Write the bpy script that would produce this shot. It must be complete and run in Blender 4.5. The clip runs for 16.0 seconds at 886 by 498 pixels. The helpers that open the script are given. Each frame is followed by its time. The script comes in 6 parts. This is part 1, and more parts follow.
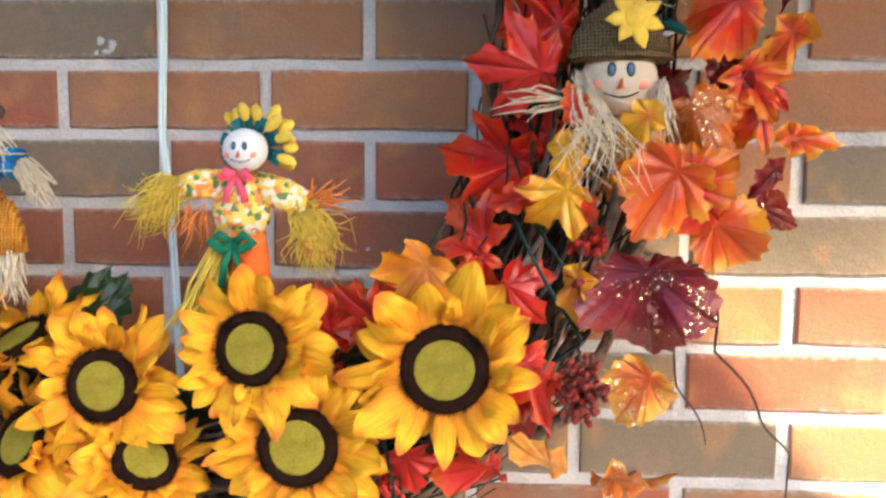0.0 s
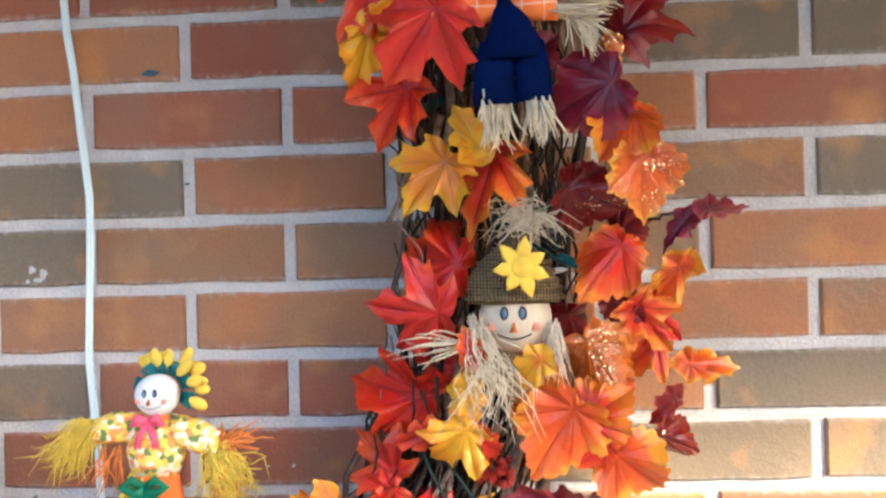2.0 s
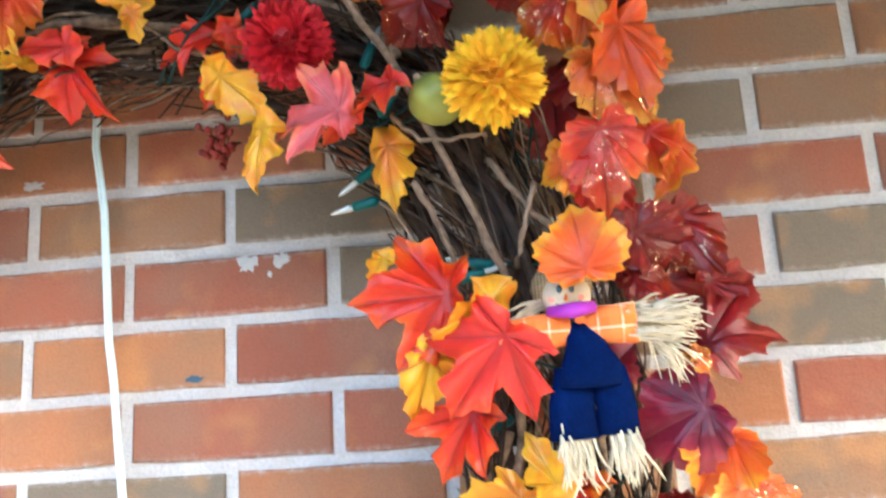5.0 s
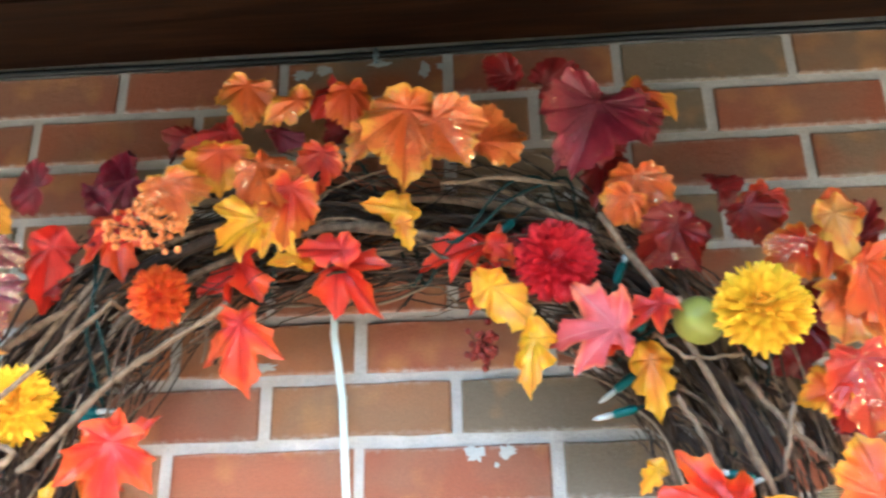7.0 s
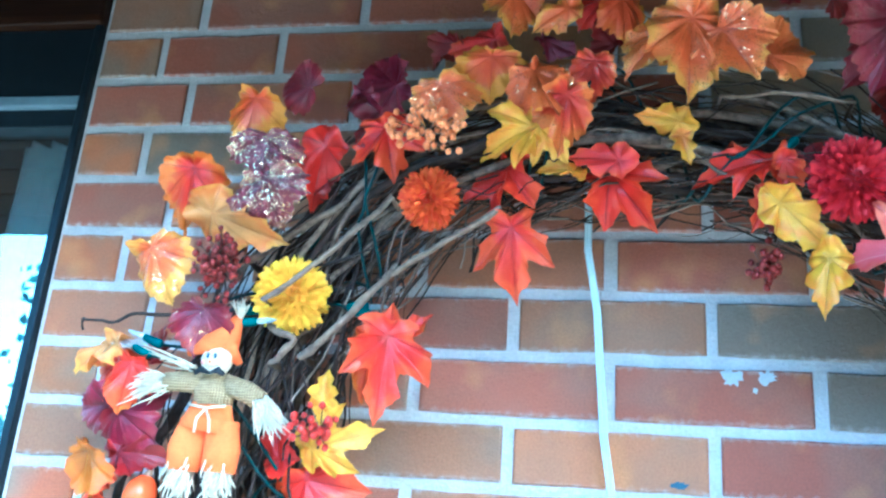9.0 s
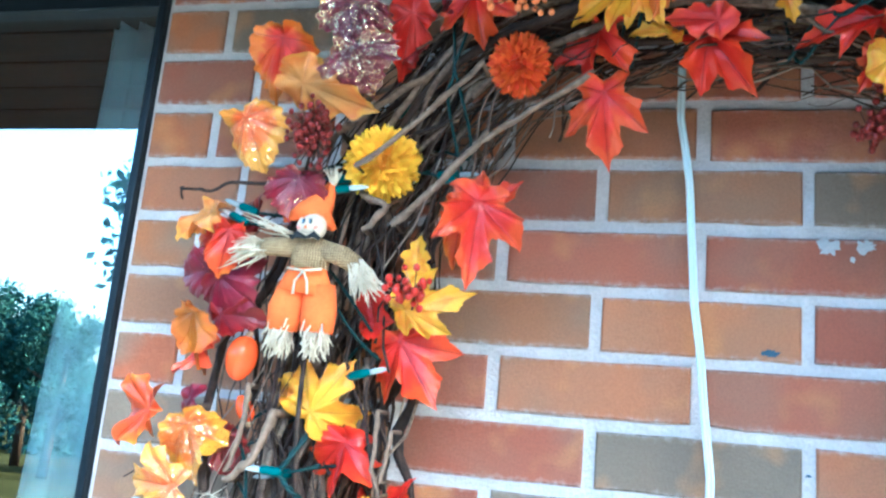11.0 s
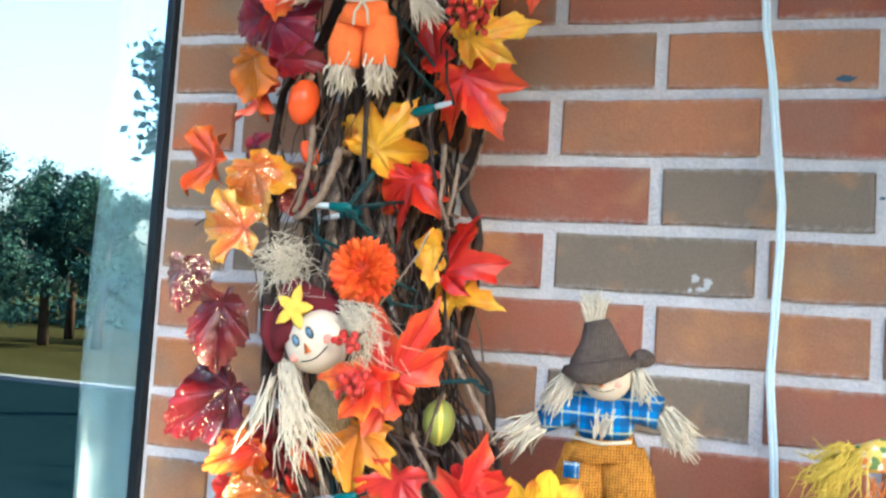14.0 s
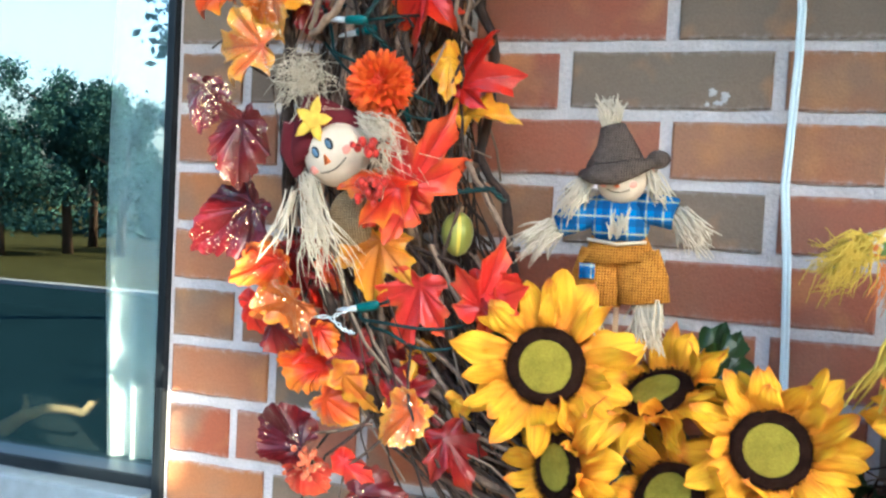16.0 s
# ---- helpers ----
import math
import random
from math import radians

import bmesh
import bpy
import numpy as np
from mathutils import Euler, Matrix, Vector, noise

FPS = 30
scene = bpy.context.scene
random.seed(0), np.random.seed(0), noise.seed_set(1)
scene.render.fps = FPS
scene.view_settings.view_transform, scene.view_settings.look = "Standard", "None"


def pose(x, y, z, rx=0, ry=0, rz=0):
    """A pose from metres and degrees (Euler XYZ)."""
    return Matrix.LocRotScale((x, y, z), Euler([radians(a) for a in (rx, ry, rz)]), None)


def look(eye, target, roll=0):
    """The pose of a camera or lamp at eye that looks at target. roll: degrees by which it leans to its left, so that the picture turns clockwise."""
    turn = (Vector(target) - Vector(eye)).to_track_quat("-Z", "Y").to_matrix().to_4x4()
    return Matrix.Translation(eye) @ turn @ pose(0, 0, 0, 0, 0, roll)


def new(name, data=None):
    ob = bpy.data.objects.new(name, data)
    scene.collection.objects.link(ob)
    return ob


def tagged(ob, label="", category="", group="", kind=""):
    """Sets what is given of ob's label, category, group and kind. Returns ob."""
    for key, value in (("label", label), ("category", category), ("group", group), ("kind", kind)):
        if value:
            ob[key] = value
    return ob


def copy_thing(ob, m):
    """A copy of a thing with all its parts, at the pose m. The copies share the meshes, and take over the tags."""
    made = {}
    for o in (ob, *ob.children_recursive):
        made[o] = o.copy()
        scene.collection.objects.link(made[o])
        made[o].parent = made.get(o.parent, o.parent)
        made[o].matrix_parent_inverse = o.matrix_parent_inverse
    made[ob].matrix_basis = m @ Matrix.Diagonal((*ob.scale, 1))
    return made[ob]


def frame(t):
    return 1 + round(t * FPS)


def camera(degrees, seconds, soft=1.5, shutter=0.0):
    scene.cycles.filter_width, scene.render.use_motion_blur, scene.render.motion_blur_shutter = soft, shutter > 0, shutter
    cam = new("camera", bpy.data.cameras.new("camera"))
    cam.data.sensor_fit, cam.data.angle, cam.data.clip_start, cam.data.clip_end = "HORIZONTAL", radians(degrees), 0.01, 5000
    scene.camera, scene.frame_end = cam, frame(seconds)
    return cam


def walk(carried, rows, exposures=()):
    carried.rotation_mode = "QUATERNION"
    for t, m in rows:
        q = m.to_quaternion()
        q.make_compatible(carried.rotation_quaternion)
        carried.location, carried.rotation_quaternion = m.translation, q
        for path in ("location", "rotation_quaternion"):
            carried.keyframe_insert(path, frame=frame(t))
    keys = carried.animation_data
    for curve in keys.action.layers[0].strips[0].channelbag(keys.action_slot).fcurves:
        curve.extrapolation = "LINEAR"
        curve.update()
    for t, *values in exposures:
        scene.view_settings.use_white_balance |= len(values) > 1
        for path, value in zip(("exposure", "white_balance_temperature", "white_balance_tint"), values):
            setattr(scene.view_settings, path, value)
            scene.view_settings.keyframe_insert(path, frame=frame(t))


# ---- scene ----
cam = camera(53.6, 16.0, soft=2.4, shutter=0.4)
PATH = [
    (0, (0.224, -0.849, 1.52), (0.106, 1.137, 1.307), 0.4),
    (0.5, (0.261, -0.847, 1.544), (0.134, 1.142, 1.376), 0.5),
    (1, (0.289, -0.854, 1.577), (0.146, 1.136, 1.441), -0.4),
    (1.5, (0.301, -0.863, 1.608), (0.17, 1.132, 1.541), -1.1),
    (2, (0.302, -0.86, 1.632), (0.19, 1.137, 1.646), -1.6),
    (2.5, (0.3, -0.845, 1.653), (0.223, 1.153, 1.703), -1.7),
    (3, (0.306, -0.827, 1.667), (0.227, 1.167, 1.798), -2.0),
    (5.5, (0.254, -0.807, 1.755), (0.078, 1.108, 2.304), -3.5),
    (6, (0.187, -0.835, 1.766), (0.114, 1.056, 2.413), -4.6),
    (6.5, (0.119, -0.883, 1.787), (0.058, 0.992, 2.479), -3.1),
    (7, (0.051, -0.908, 1.792), (-0.074, 0.945, 2.535), -1.2),
    (7.5, (-0.023, -0.908, 1.778), (-0.278, 0.946, 2.483), 1.0),
    (8, (-0.067, -0.911, 1.769), (-0.367, 0.939, 2.467), 2.3),
    (8.5, (-0.094, -0.911, 1.759), (-0.441, 0.941, 2.43), 3.1),
    (9, (-0.111, -0.903, 1.749), (-0.468, 0.956, 2.393), 4.3),
    (9.5, (-0.12, -0.905, 1.742), (-0.518, 0.963, 2.338), 5.3),
    (12, (-0.145, -0.895, 1.678), (-0.673, 1.005, 2.012), 4.4),
    (12.5, (-0.154, -0.896, 1.657), (-0.662, 1.016, 1.953), 4.5),
    (13, (-0.154, -0.893, 1.637), (-0.675, 1.022, 1.88), 4.2),
    (13.5, (-0.153, -0.886, 1.61), (-0.7, 1.029, 1.802), 3.9),
    (14, (-0.158, -0.877, 1.588), (-0.721, 1.038, 1.715), 3.6),
    (14.5, (-0.163, -0.875, 1.567), (-0.76, 1.033, 1.622), 3.3),
    (15, (-0.162, -0.869, 1.548), (-0.762, 1.039, 1.536), 3.2),
    (15.5, (-0.162, -0.874, 1.523), (-0.766, 1.032, 1.468), 3.1),
    (16, (-0.15, -0.884, 1.502), (-0.742, 1.024, 1.415), 2.9),
]
EXPOSURES = [(0.0, 2.80, 5300, 8), (3.0, 3.48, 5000, 7), (5.5, 4.52, 4950, 2), (7.0, 4.77, 4820, 0), (7.5, 4.7, 4100, -7), (8.0, 4.7, 3500, -11), (9.5, 4.52, 3380, -12), (12.0, 3.82, 4450, -1), (16.0, 3.08, 4780, 1)]
walk(cam, [(t, look(eye, target, roll)) for t, eye, target, roll in PATH], EXPOSURES)

# ---- world, sun and exposure ----
world = bpy.data.worlds.new("World")
scene.world = world
world.use_nodes = True
SUN_AZ, SUN_EL = 50.0, 31.5
wn = world.node_tree
sky = wn.nodes.new("ShaderNodeTexSky")
sky.sky_type = "NISHITA"
sky.sun_disc = False
sky.dust_density = 5.0
sky.air_density = 1.4
sky.sun_elevation = radians(SUN_EL)
sky.sun_rotation = radians(180 - SUN_AZ)
wn.links.new(sky.outputs["Color"], wn.nodes["Background"].inputs["Color"])
wn.nodes["Background"].inputs["Strength"].default_value = 0.1
sun = new("sun", bpy.data.lights.new("sun", "SUN"))
sun.data.energy, sun.data.angle, sun.data.color = 4.0, radians(0.5), (1.0, 0.74, 0.40)
to_sun = Vector((math.sin(radians(SUN_AZ)) * math.cos(radians(SUN_EL)), -math.cos(radians(SUN_AZ)) * math.cos(radians(SUN_EL)), math.sin(radians(SUN_EL))))
sun.matrix_world = look(to_sun * 10, (0, 0, 0))

# ---- materials ----
def socket(nt, kind, **inputs):
    node = nt.nodes.new(kind)
    for k, v in inputs.items():
        node.inputs[k].default_value = v
    return node


def material(name, rough=0.6, metal=0.0, spec=0.5):
    m = bpy.data.materials.new(name)
    m.use_nodes = True
    nt = m.node_tree
    bs = nt.nodes["Principled BSDF"]
    bs.inputs["Roughness"].default_value = rough
    bs.inputs["Metallic"].default_value = metal
    bs.inputs["Specular IOR Level"].default_value = spec
    return m, nt, bs


def ramp(nt, fac, *stops):
    r = nt.nodes.new("ShaderNodeValToRGB")
    els = r.color_ramp.elements
    while len(els) < len(stops):
        els.new(0.5)
    for e, (p, c) in zip(els, stops):
        e.position, e.color = p, (*c, 1) if len(c) == 3 else c
    nt.links.new(fac, r.inputs["Fac"])
    return r.outputs["Color"]


def noise_tex(nt, scale, coord="Object", detail=4.0, rough=0.55, offset=None):
    tc = nt.nodes.new("ShaderNodeTexCoord")
    n = nt.nodes.new("ShaderNodeTexNoise")
    n.inputs["Scale"].default_value, n.inputs["Detail"].default_value, n.inputs["Roughness"].default_value = scale, detail, rough
    vec = tc.outputs[coord]
    if offset is not None:
        add = nt.nodes.new("ShaderNodeVectorMath")
        add.operation = "ADD"
        nt.links.new(vec, add.inputs[0])
        nt.links.new(offset, add.inputs[1])
        vec = add.outputs[0]
    nt.links.new(vec, n.inputs["Vector"])
    return n.outputs["Fac"]


def random_of_object(nt, times=1.0):
    info = nt.nodes.new("ShaderNodeObjectInfo")
    mul = nt.nodes.new("ShaderNodeMath")
    mul.operation = "MULTIPLY"
    mul.inputs[1].default_value = times
    nt.links.new(info.outputs["Random"], mul.inputs[0])
    return mul.outputs[0]


def maths(nt, op, a, b):
    n = nt.nodes.new("ShaderNodeMath")
    n.operation = op
    for i, v in enumerate((a, b)):
        if isinstance(v, (int, float)):
            n.inputs[i].default_value = v
        else:
            nt.links.new(v, n.inputs[i])
    return n.outputs[0]


def mix(nt, fac, a, b, how="MIX"):
    n = nt.nodes.new("ShaderNodeMix")
    n.data_type, n.blend_type = "RGBA", how
    for i, v in ((0, fac), (6, a), (7, b)):
        if isinstance(v, (int, float)):
            n.inputs[i].default_value = v
        elif isinstance(v, tuple):
            n.inputs[i].default_value = (*v, 1)
        else:
            nt.links.new(v, n.inputs[i])
    return n.outputs[2]


def bump(nt, bs, height, strength=0.3, distance=0.002):
    b = nt.nodes.new("ShaderNodeBump")
    b.inputs["Strength"].default_value, b.inputs["Distance"].default_value = strength, distance
    nt.links.new(height, b.inputs["Height"])
    nt.links.new(b.outputs["Normal"], bs.inputs["Normal"])


def plain(name, colour, rough=0.6, metal=0.0, var=0.25, scale=60.0, relief=0.2, dist=0.001, spec=0.3):
    """A surface of one colour with grain and patches."""
    m, nt, bs = material(name, rough, metal, spec)
    n1, n2 = noise_tex(nt, scale), noise_tex(nt, scale * 0.13)
    f = maths(nt, "ADD", maths(nt, "MULTIPLY", n1, 0.5), maths(nt, "MULTIPLY", n2, 0.5))
    lo = tuple(c * (1 - var) for c in colour)
    hi = tuple(min(1, c * (1 + var)) for c in colour)
    nt.links.new(ramp(nt, f, (0.3, lo), (0.7, hi)), bs.inputs["Base Color"])
    bump(nt, bs, n1, relief, dist)
    return m


def brick_material(name="brick", pale=None, deep=None, blotch=0.85):
    """Fired clay with flashed patches; a named tone runs from pale to deep from brick to brick."""
    m, nt, bs = material(name, 0.78, spec=0.3)
    rnd = random_of_object(nt)
    comb = nt.nodes.new("ShaderNodeCombineXYZ")
    nt.links.new(random_of_object(nt, 37.0), comb.inputs[0])
    nt.links.new(random_of_object(nt, 11.0), comb.inputs[2])
    off = comb.outputs[0]
    base = ramp(nt, rnd, (0.0, (0.376, 0.119, 0.047)), (0.22, (0.320, 0.087, 0.038)), (0.42, (0.427, 0.168, 0.056)), (0.58, (0.339, 0.135, 0.051)),
                (0.72, (0.225, 0.158, 0.100)), (0.92, (0.180, 0.140, 0.100)))
    if pale:
        base = ramp(nt, rnd, (0.0, pale), (1.0, deep))
    flash = noise_tex(nt, 9.0, detail=2.0, offset=off)
    flashed = mix(nt, ramp(nt, flash, (0.42, (0, 0, 0)), (0.62, (blotch, blotch, blotch))), base, (0.235, 0.162, 0.105))
    warm = noise_tex(nt, 13.0, detail=2.0, offset=off)
    flashed = mix(nt, ramp(nt, warm, (0.55, (0, 0, 0)), (0.75, (0.6, 0.6, 0.6))), flashed, (0.576, 0.259, 0.077))
    grain = noise_tex(nt, 420.0, detail=3.0, offset=off)
    col = mix(nt, ramp(nt, grain, (0.35, (0.2, 0.2, 0.2)), (0.65, (0, 0, 0))), flashed, (0.065, 0.04, 0.03))
    # mortar left along the rim of each brick
    tc = nt.nodes.new("ShaderNodeTexCoord")
    sep = nt.nodes.new("ShaderNodeSeparateXYZ")
    nt.links.new(tc.outputs["Object"], sep.inputs[0])
    az = maths(nt, "ABSOLUTE", sep.outputs[2], 0)
    rag = noise_tex(nt, 130.0, detail=4.0, offset=off)
    edge = maths(nt, "ADD", az, maths(nt, "MULTIPLY", maths(nt, "SUBTRACT", rag, 0.5), 0.016))
    rim = ramp(nt, edge, (0.0268, (0, 0, 0)), (0.0290, (1, 1, 1)))
    col = mix(nt, maths(nt, "MULTIPLY", rim, 0.8), col, (0.50, 0.455, 0.43))
    specks = noise_tex(nt, 55.0, detail=6.0, rough=0.7, offset=off)
    col = mix(nt, ramp(nt, specks, (0.70, (0, 0, 0)), (0.74, (0.7, 0.7, 0.7))), col, (0.42, 0.40, 0.385))
    nt.links.new(col, bs.inputs["Base Color"])
    bump(nt, bs, maths(nt, "ADD", grain, maths(nt, "MULTIPLY", rag, 1.5)), 0.45, 0.0015)
    return m


BRICK = brick_material()
TONE = {"r": brick_material("red_brick", (0.355, 0.115, 0.060), (0.285, 0.088, 0.048), 0.4), "o": brick_material("orange_brick", (0.44, 0.180, 0.075), (0.36, 0.140, 0.062), 0.45),
        "b": brick_material("brown_brick", (0.33, 0.150, 0.070), (0.26, 0.125, 0.064), 0.6), "g": brick_material("grey_brick", (0.225, 0.165, 0.110), (0.165, 0.130, 0.095), 0.5)}
MORTAR = plain("mortar", (0.54, 0.49, 0.465), 0.9, var=0.2, scale=260, relief=0.7, dist=0.003, spec=0.2)
SMEAR = plain("mortar_smear", (0.47, 0.45, 0.44), 0.9, var=0.12, scale=300, relief=0.5, dist=0.002, spec=0.2)
BLUE_PAINT = plain("blue_paint", (0.05, 0.09, 0.13), 0.6)


def wood_material():
    m, nt, bs = material("stained_wood", 0.5, spec=0.15)
    tc = nt.nodes.new("ShaderNodeTexCoord")
    mp = nt.nodes.new("ShaderNodeMapping")
    mp.inputs["Scale"].default_value = (1.5, 22, 22)
    nt.links.new(tc.outputs["Object"], mp.inputs[0])
    n = socket(nt, "ShaderNodeTexNoise", Scale=3.0, Detail=6.0, Distortion=1.2)
    nt.links.new(mp.outputs[0], n.inputs["Vector"])
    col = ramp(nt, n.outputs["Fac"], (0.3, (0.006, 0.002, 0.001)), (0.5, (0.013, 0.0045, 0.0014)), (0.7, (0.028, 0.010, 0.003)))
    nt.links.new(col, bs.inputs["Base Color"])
    bump(nt, bs, n.outputs["Fac"], 0.2, 0.002)
    return m


WOOD = wood_material()
FRAME = plain("dark_bronze_frame", (0.010, 0.013, 0.017), 0.38, metal=0.3, scale=40)
SILL = plain("grey_sill", (0.16, 0.19, 0.22), 0.5, scale=50)
CURTAIN = plain("curtain_cloth", (0.92, 0.95, 0.95), 0.9, var=0.1, scale=500, relief=0.3, dist=0.0006)
# near-black, so the unlit room's darkness is in its wall and sill colour
ROOM = plain("near_black_tint", (0.012, 0.016, 0.018), 0.9)
PLASTER = plain("porch_paint", (0.55, 0.5, 0.44), 0.8, scale=30)
CONCRETE = plain("concrete", (0.13, 0.125, 0.117), 0.9, scale=18)
CORD = plain("white_cord", (0.66, 0.74, 0.74), 0.42, var=0.06)
WIRE = plain("green_wire", (0.003, 0.026, 0.024), 0.4, var=0.2)
SOCKET = plain("green_socket", (0.006, 0.085, 0.085), 0.35, var=0.15)
# grass far darker than real turf: low sun and shade put into the colour
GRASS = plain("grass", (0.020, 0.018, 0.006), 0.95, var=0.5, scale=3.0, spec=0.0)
# asphalt set near black: the driveway's shade is put into this colour
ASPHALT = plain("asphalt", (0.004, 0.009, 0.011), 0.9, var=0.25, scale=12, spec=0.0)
TRUNK = plain("tree_bark", (0.05, 0.032, 0.02), 0.95, var=0.4, scale=9, relief=0.8, dist=0.03, spec=0.0)
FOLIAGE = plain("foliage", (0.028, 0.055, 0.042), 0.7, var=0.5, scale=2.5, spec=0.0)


def glass_material():
    m, nt, bs = material("window_glass", 0.0)
    nt.nodes.remove(bs)
    tr = nt.nodes.new("ShaderNodeBsdfTransparent")
    tr.inputs[0].default_value = (0.88, 0.97, 0.99, 1)
    gl = nt.nodes.new("ShaderNodeBsdfGlossy")
    gl.inputs["Roughness"].default_value = 0.0
    gl.inputs["Color"].default_value = (1, 1, 1, 1)
    lw = nt.nodes.new("ShaderNodeLayerWeight")
    lw.inputs[0].default_value = 0.5
    fac = maths(nt, "ADD", maths(nt, "MULTIPLY", lw.outputs["Facing"], 0.25), 0.40)
    mx = nt.nodes.new("ShaderNodeMixShader")
    nt.links.new(fac, mx.inputs[0])
    nt.links.new(tr.outputs[0], mx.inputs[1])
    nt.links.new(gl.outputs[0], mx.inputs[2])
    nt.links.new(mx.outputs[0], nt.nodes["Material Output"].inputs[0])
    return m


GLASS = glass_material()


def bulb_material():
    m, nt, bs = material("clear_bulb", 0.05)
    bs.inputs["Base Color"].default_value = (0.85, 0.92, 0.95, 1)
    bs.inputs["Transmission Weight"].default_value = 0.6
    return m


BULB = bulb_material()


def bark_material():
    m, nt, bs = material("vine_bark", 0.85)
    rnd = random_of_object(nt)
    comb = nt.nodes.new("ShaderNodeCombineXYZ")
    nt.links.new(random_of_object(nt, 23.0), comb.inputs[0])
    n = noise_tex(nt, 90.0, detail=6.0, rough=0.65, offset=comb.outputs[0])
    a = ramp(nt, n, (0.3, (0.007, 0.0035, 0.002)), (0.7, (0.050, 0.023, 0.012)))
    b = ramp(nt, n, (0.32, (0.070, 0.038, 0.022)), (0.68, (0.36, 0.25, 0.165)))
    nt.links.new(mix(nt, ramp(nt, rnd, (0.42, (0, 0, 0)), (0.95, (1, 1, 1))), a, b), bs.inputs["Base Color"])
    fine = noise_tex(nt, 300.0)
    bump(nt, bs, fine, 0.6, 0.002)
    return m


def twig_material():
    m, nt, bs = material("twig_bark", 0.85)
    geo = nt.nodes.new("ShaderNodeNewGeometry")
    c = ramp(nt, geo.outputs["Random Per Island"], (0.0, (0.010, 0.005, 0.003)), (0.55, (0.048, 0.025, 0.014)), (0.85, (0.13, 0.08, 0.05)), (1.0, (0.32, 0.24, 0.17)))
    nt.links.new(c, bs.inputs["Base Color"])
    bump(nt, bs, noise_tex(nt, 300.0), 0.5, 0.001)
    return m


BARK, TWIG = bark_material(), twig_material()
CANE = plain("grey_cane", (0.19, 0.128, 0.085), 0.85, var=0.6, scale=150, relief=0.7, dist=0.0015, spec=0.2)


def leaf_material(name, heart, rim, vein, glitter=0.0, gloss=0.34):
    """Printed silk: one colour at the stalk, another towards the rim, printed veins, and gold glitter on some."""
    m, nt, bs = material(name, gloss, spec=0.4)
    at = nt.nodes.new("ShaderNodeAttribute")
    at.attribute_name = "out"
    av = nt.nodes.new("ShaderNodeAttribute")
    av.attribute_name = "vein"
    comb = nt.nodes.new("ShaderNodeCombineXYZ")
    nt.links.new(random_of_object(nt, 5.0), comb.inputs[0])
    nt.links.new(random_of_object(nt, 9.0), comb.inputs[1])
    n = noise_tex(nt, 28.0, detail=3.0, offset=comb.outputs[0])
    f = maths(nt, "ADD", at.outputs["Fac"], maths(nt, "MULTIPLY", maths(nt, "SUBTRACT", n, 0.5), 1.3))
    f = maths(nt, "ADD", f, maths(nt, "SUBTRACT", random_of_object(nt, 0.5), 0.25))
    tip = (min(0.78, rim[0] * 1.08), min(rim[1] * 2.2 + 0.004, max(rim[1], rim[0] * 0.5)), rim[2] * 1.2)
    col = ramp(nt, f, (0.20, tuple(c * 0.8 for c in heart)), (0.50, heart), (0.85, rim), (1.25, tip))
    cloth = noise_tex(nt, 500.0, detail=2.0)
    col = mix(nt, maths(nt, "MULTIPLY", cloth, 0.35), col, tuple(c * 0.55 for c in heart))
    vs = ramp(nt, av.outputs["Fac"], (0.40, (0, 0, 0)), (0.62, (0.8, 0.8, 0.8)))
    col = mix(nt, vs, col, vein)
    nt.links.new(col, bs.inputs["Base Color"])
    b = nt.nodes.new("ShaderNodeBump")
    b.inputs["Strength"].default_value, b.inputs["Distance"].default_value = 0.6, 0.0035
    crease = noise_tex(nt, 85.0, detail=2.0, offset=comb.outputs[0])
    relief = maths(nt, "ADD", maths(nt, "ADD", n, maths(nt, "MULTIPLY", crease, 0.7)), maths(nt, "MULTIPLY", av.outputs["Fac"], -0.5))
    nt.links.new(maths(nt, "ADD", relief, maths(nt, "MULTIPLY", cloth, 0.08)), b.inputs["Height"])
    nt.links.new(b.outputs["Normal"], bs.inputs["Normal"])
    out = nt.nodes["Material Output"]
    tr = nt.nodes.new("ShaderNodeBsdfTranslucent")
    nt.links.new(col, tr.inputs[0])
    ms = nt.nodes.new("ShaderNodeMixShader")
    ms.inputs[0].default_value = 0.14
    nt.links.new(bs.outputs[0], ms.inputs[1])
    nt.links.new(tr.outputs[0], ms.inputs[2])
    last = ms.outputs[0]
    if glitter:
        tc = nt.nodes.new("ShaderNodeTexCoord")
        vo = socket(nt, "ShaderNodeTexVoronoi", Scale=900.0)
        nt.links.new(tc.outputs["Object"], vo.inputs["Vector"])
        sep = nt.nodes.new("ShaderNodeSeparateColor")
        nt.links.new(vo.outputs["Color"], sep.inputs[0])
        where = noise_tex(nt, 40.0, detail=2.0, offset=comb.outputs[0])
        score = maths(nt, "ADD", sep.outputs[0], maths(nt, "MULTIPLY", maths(nt, "SUBTRACT", where, 0.5), 1.5))
        mask = maths(nt, "MULTIPLY", maths(nt, "GREATER_THAN", score, 1.0 - 1.7 * glitter), maths(nt, "LESS_THAN", vo.outputs["Distance"], 0.42))
        geo = nt.nodes.new("ShaderNodeNewGeometry")
        cent = nt.nodes.new("ShaderNodeVectorMath")
        cent.operation = "SUBTRACT"
        cent.inputs[1].default_value = (0.5, 0.5, 0.5)
        nt.links.new(vo.outputs["Color"], cent.inputs[0])
        sc = nt.nodes.new("ShaderNodeVectorMath")
        sc.operation = "SCALE"
        sc.inputs["Scale"].default_value = 1.1
        nt.links.new(cent.outputs[0], sc.inputs[0])
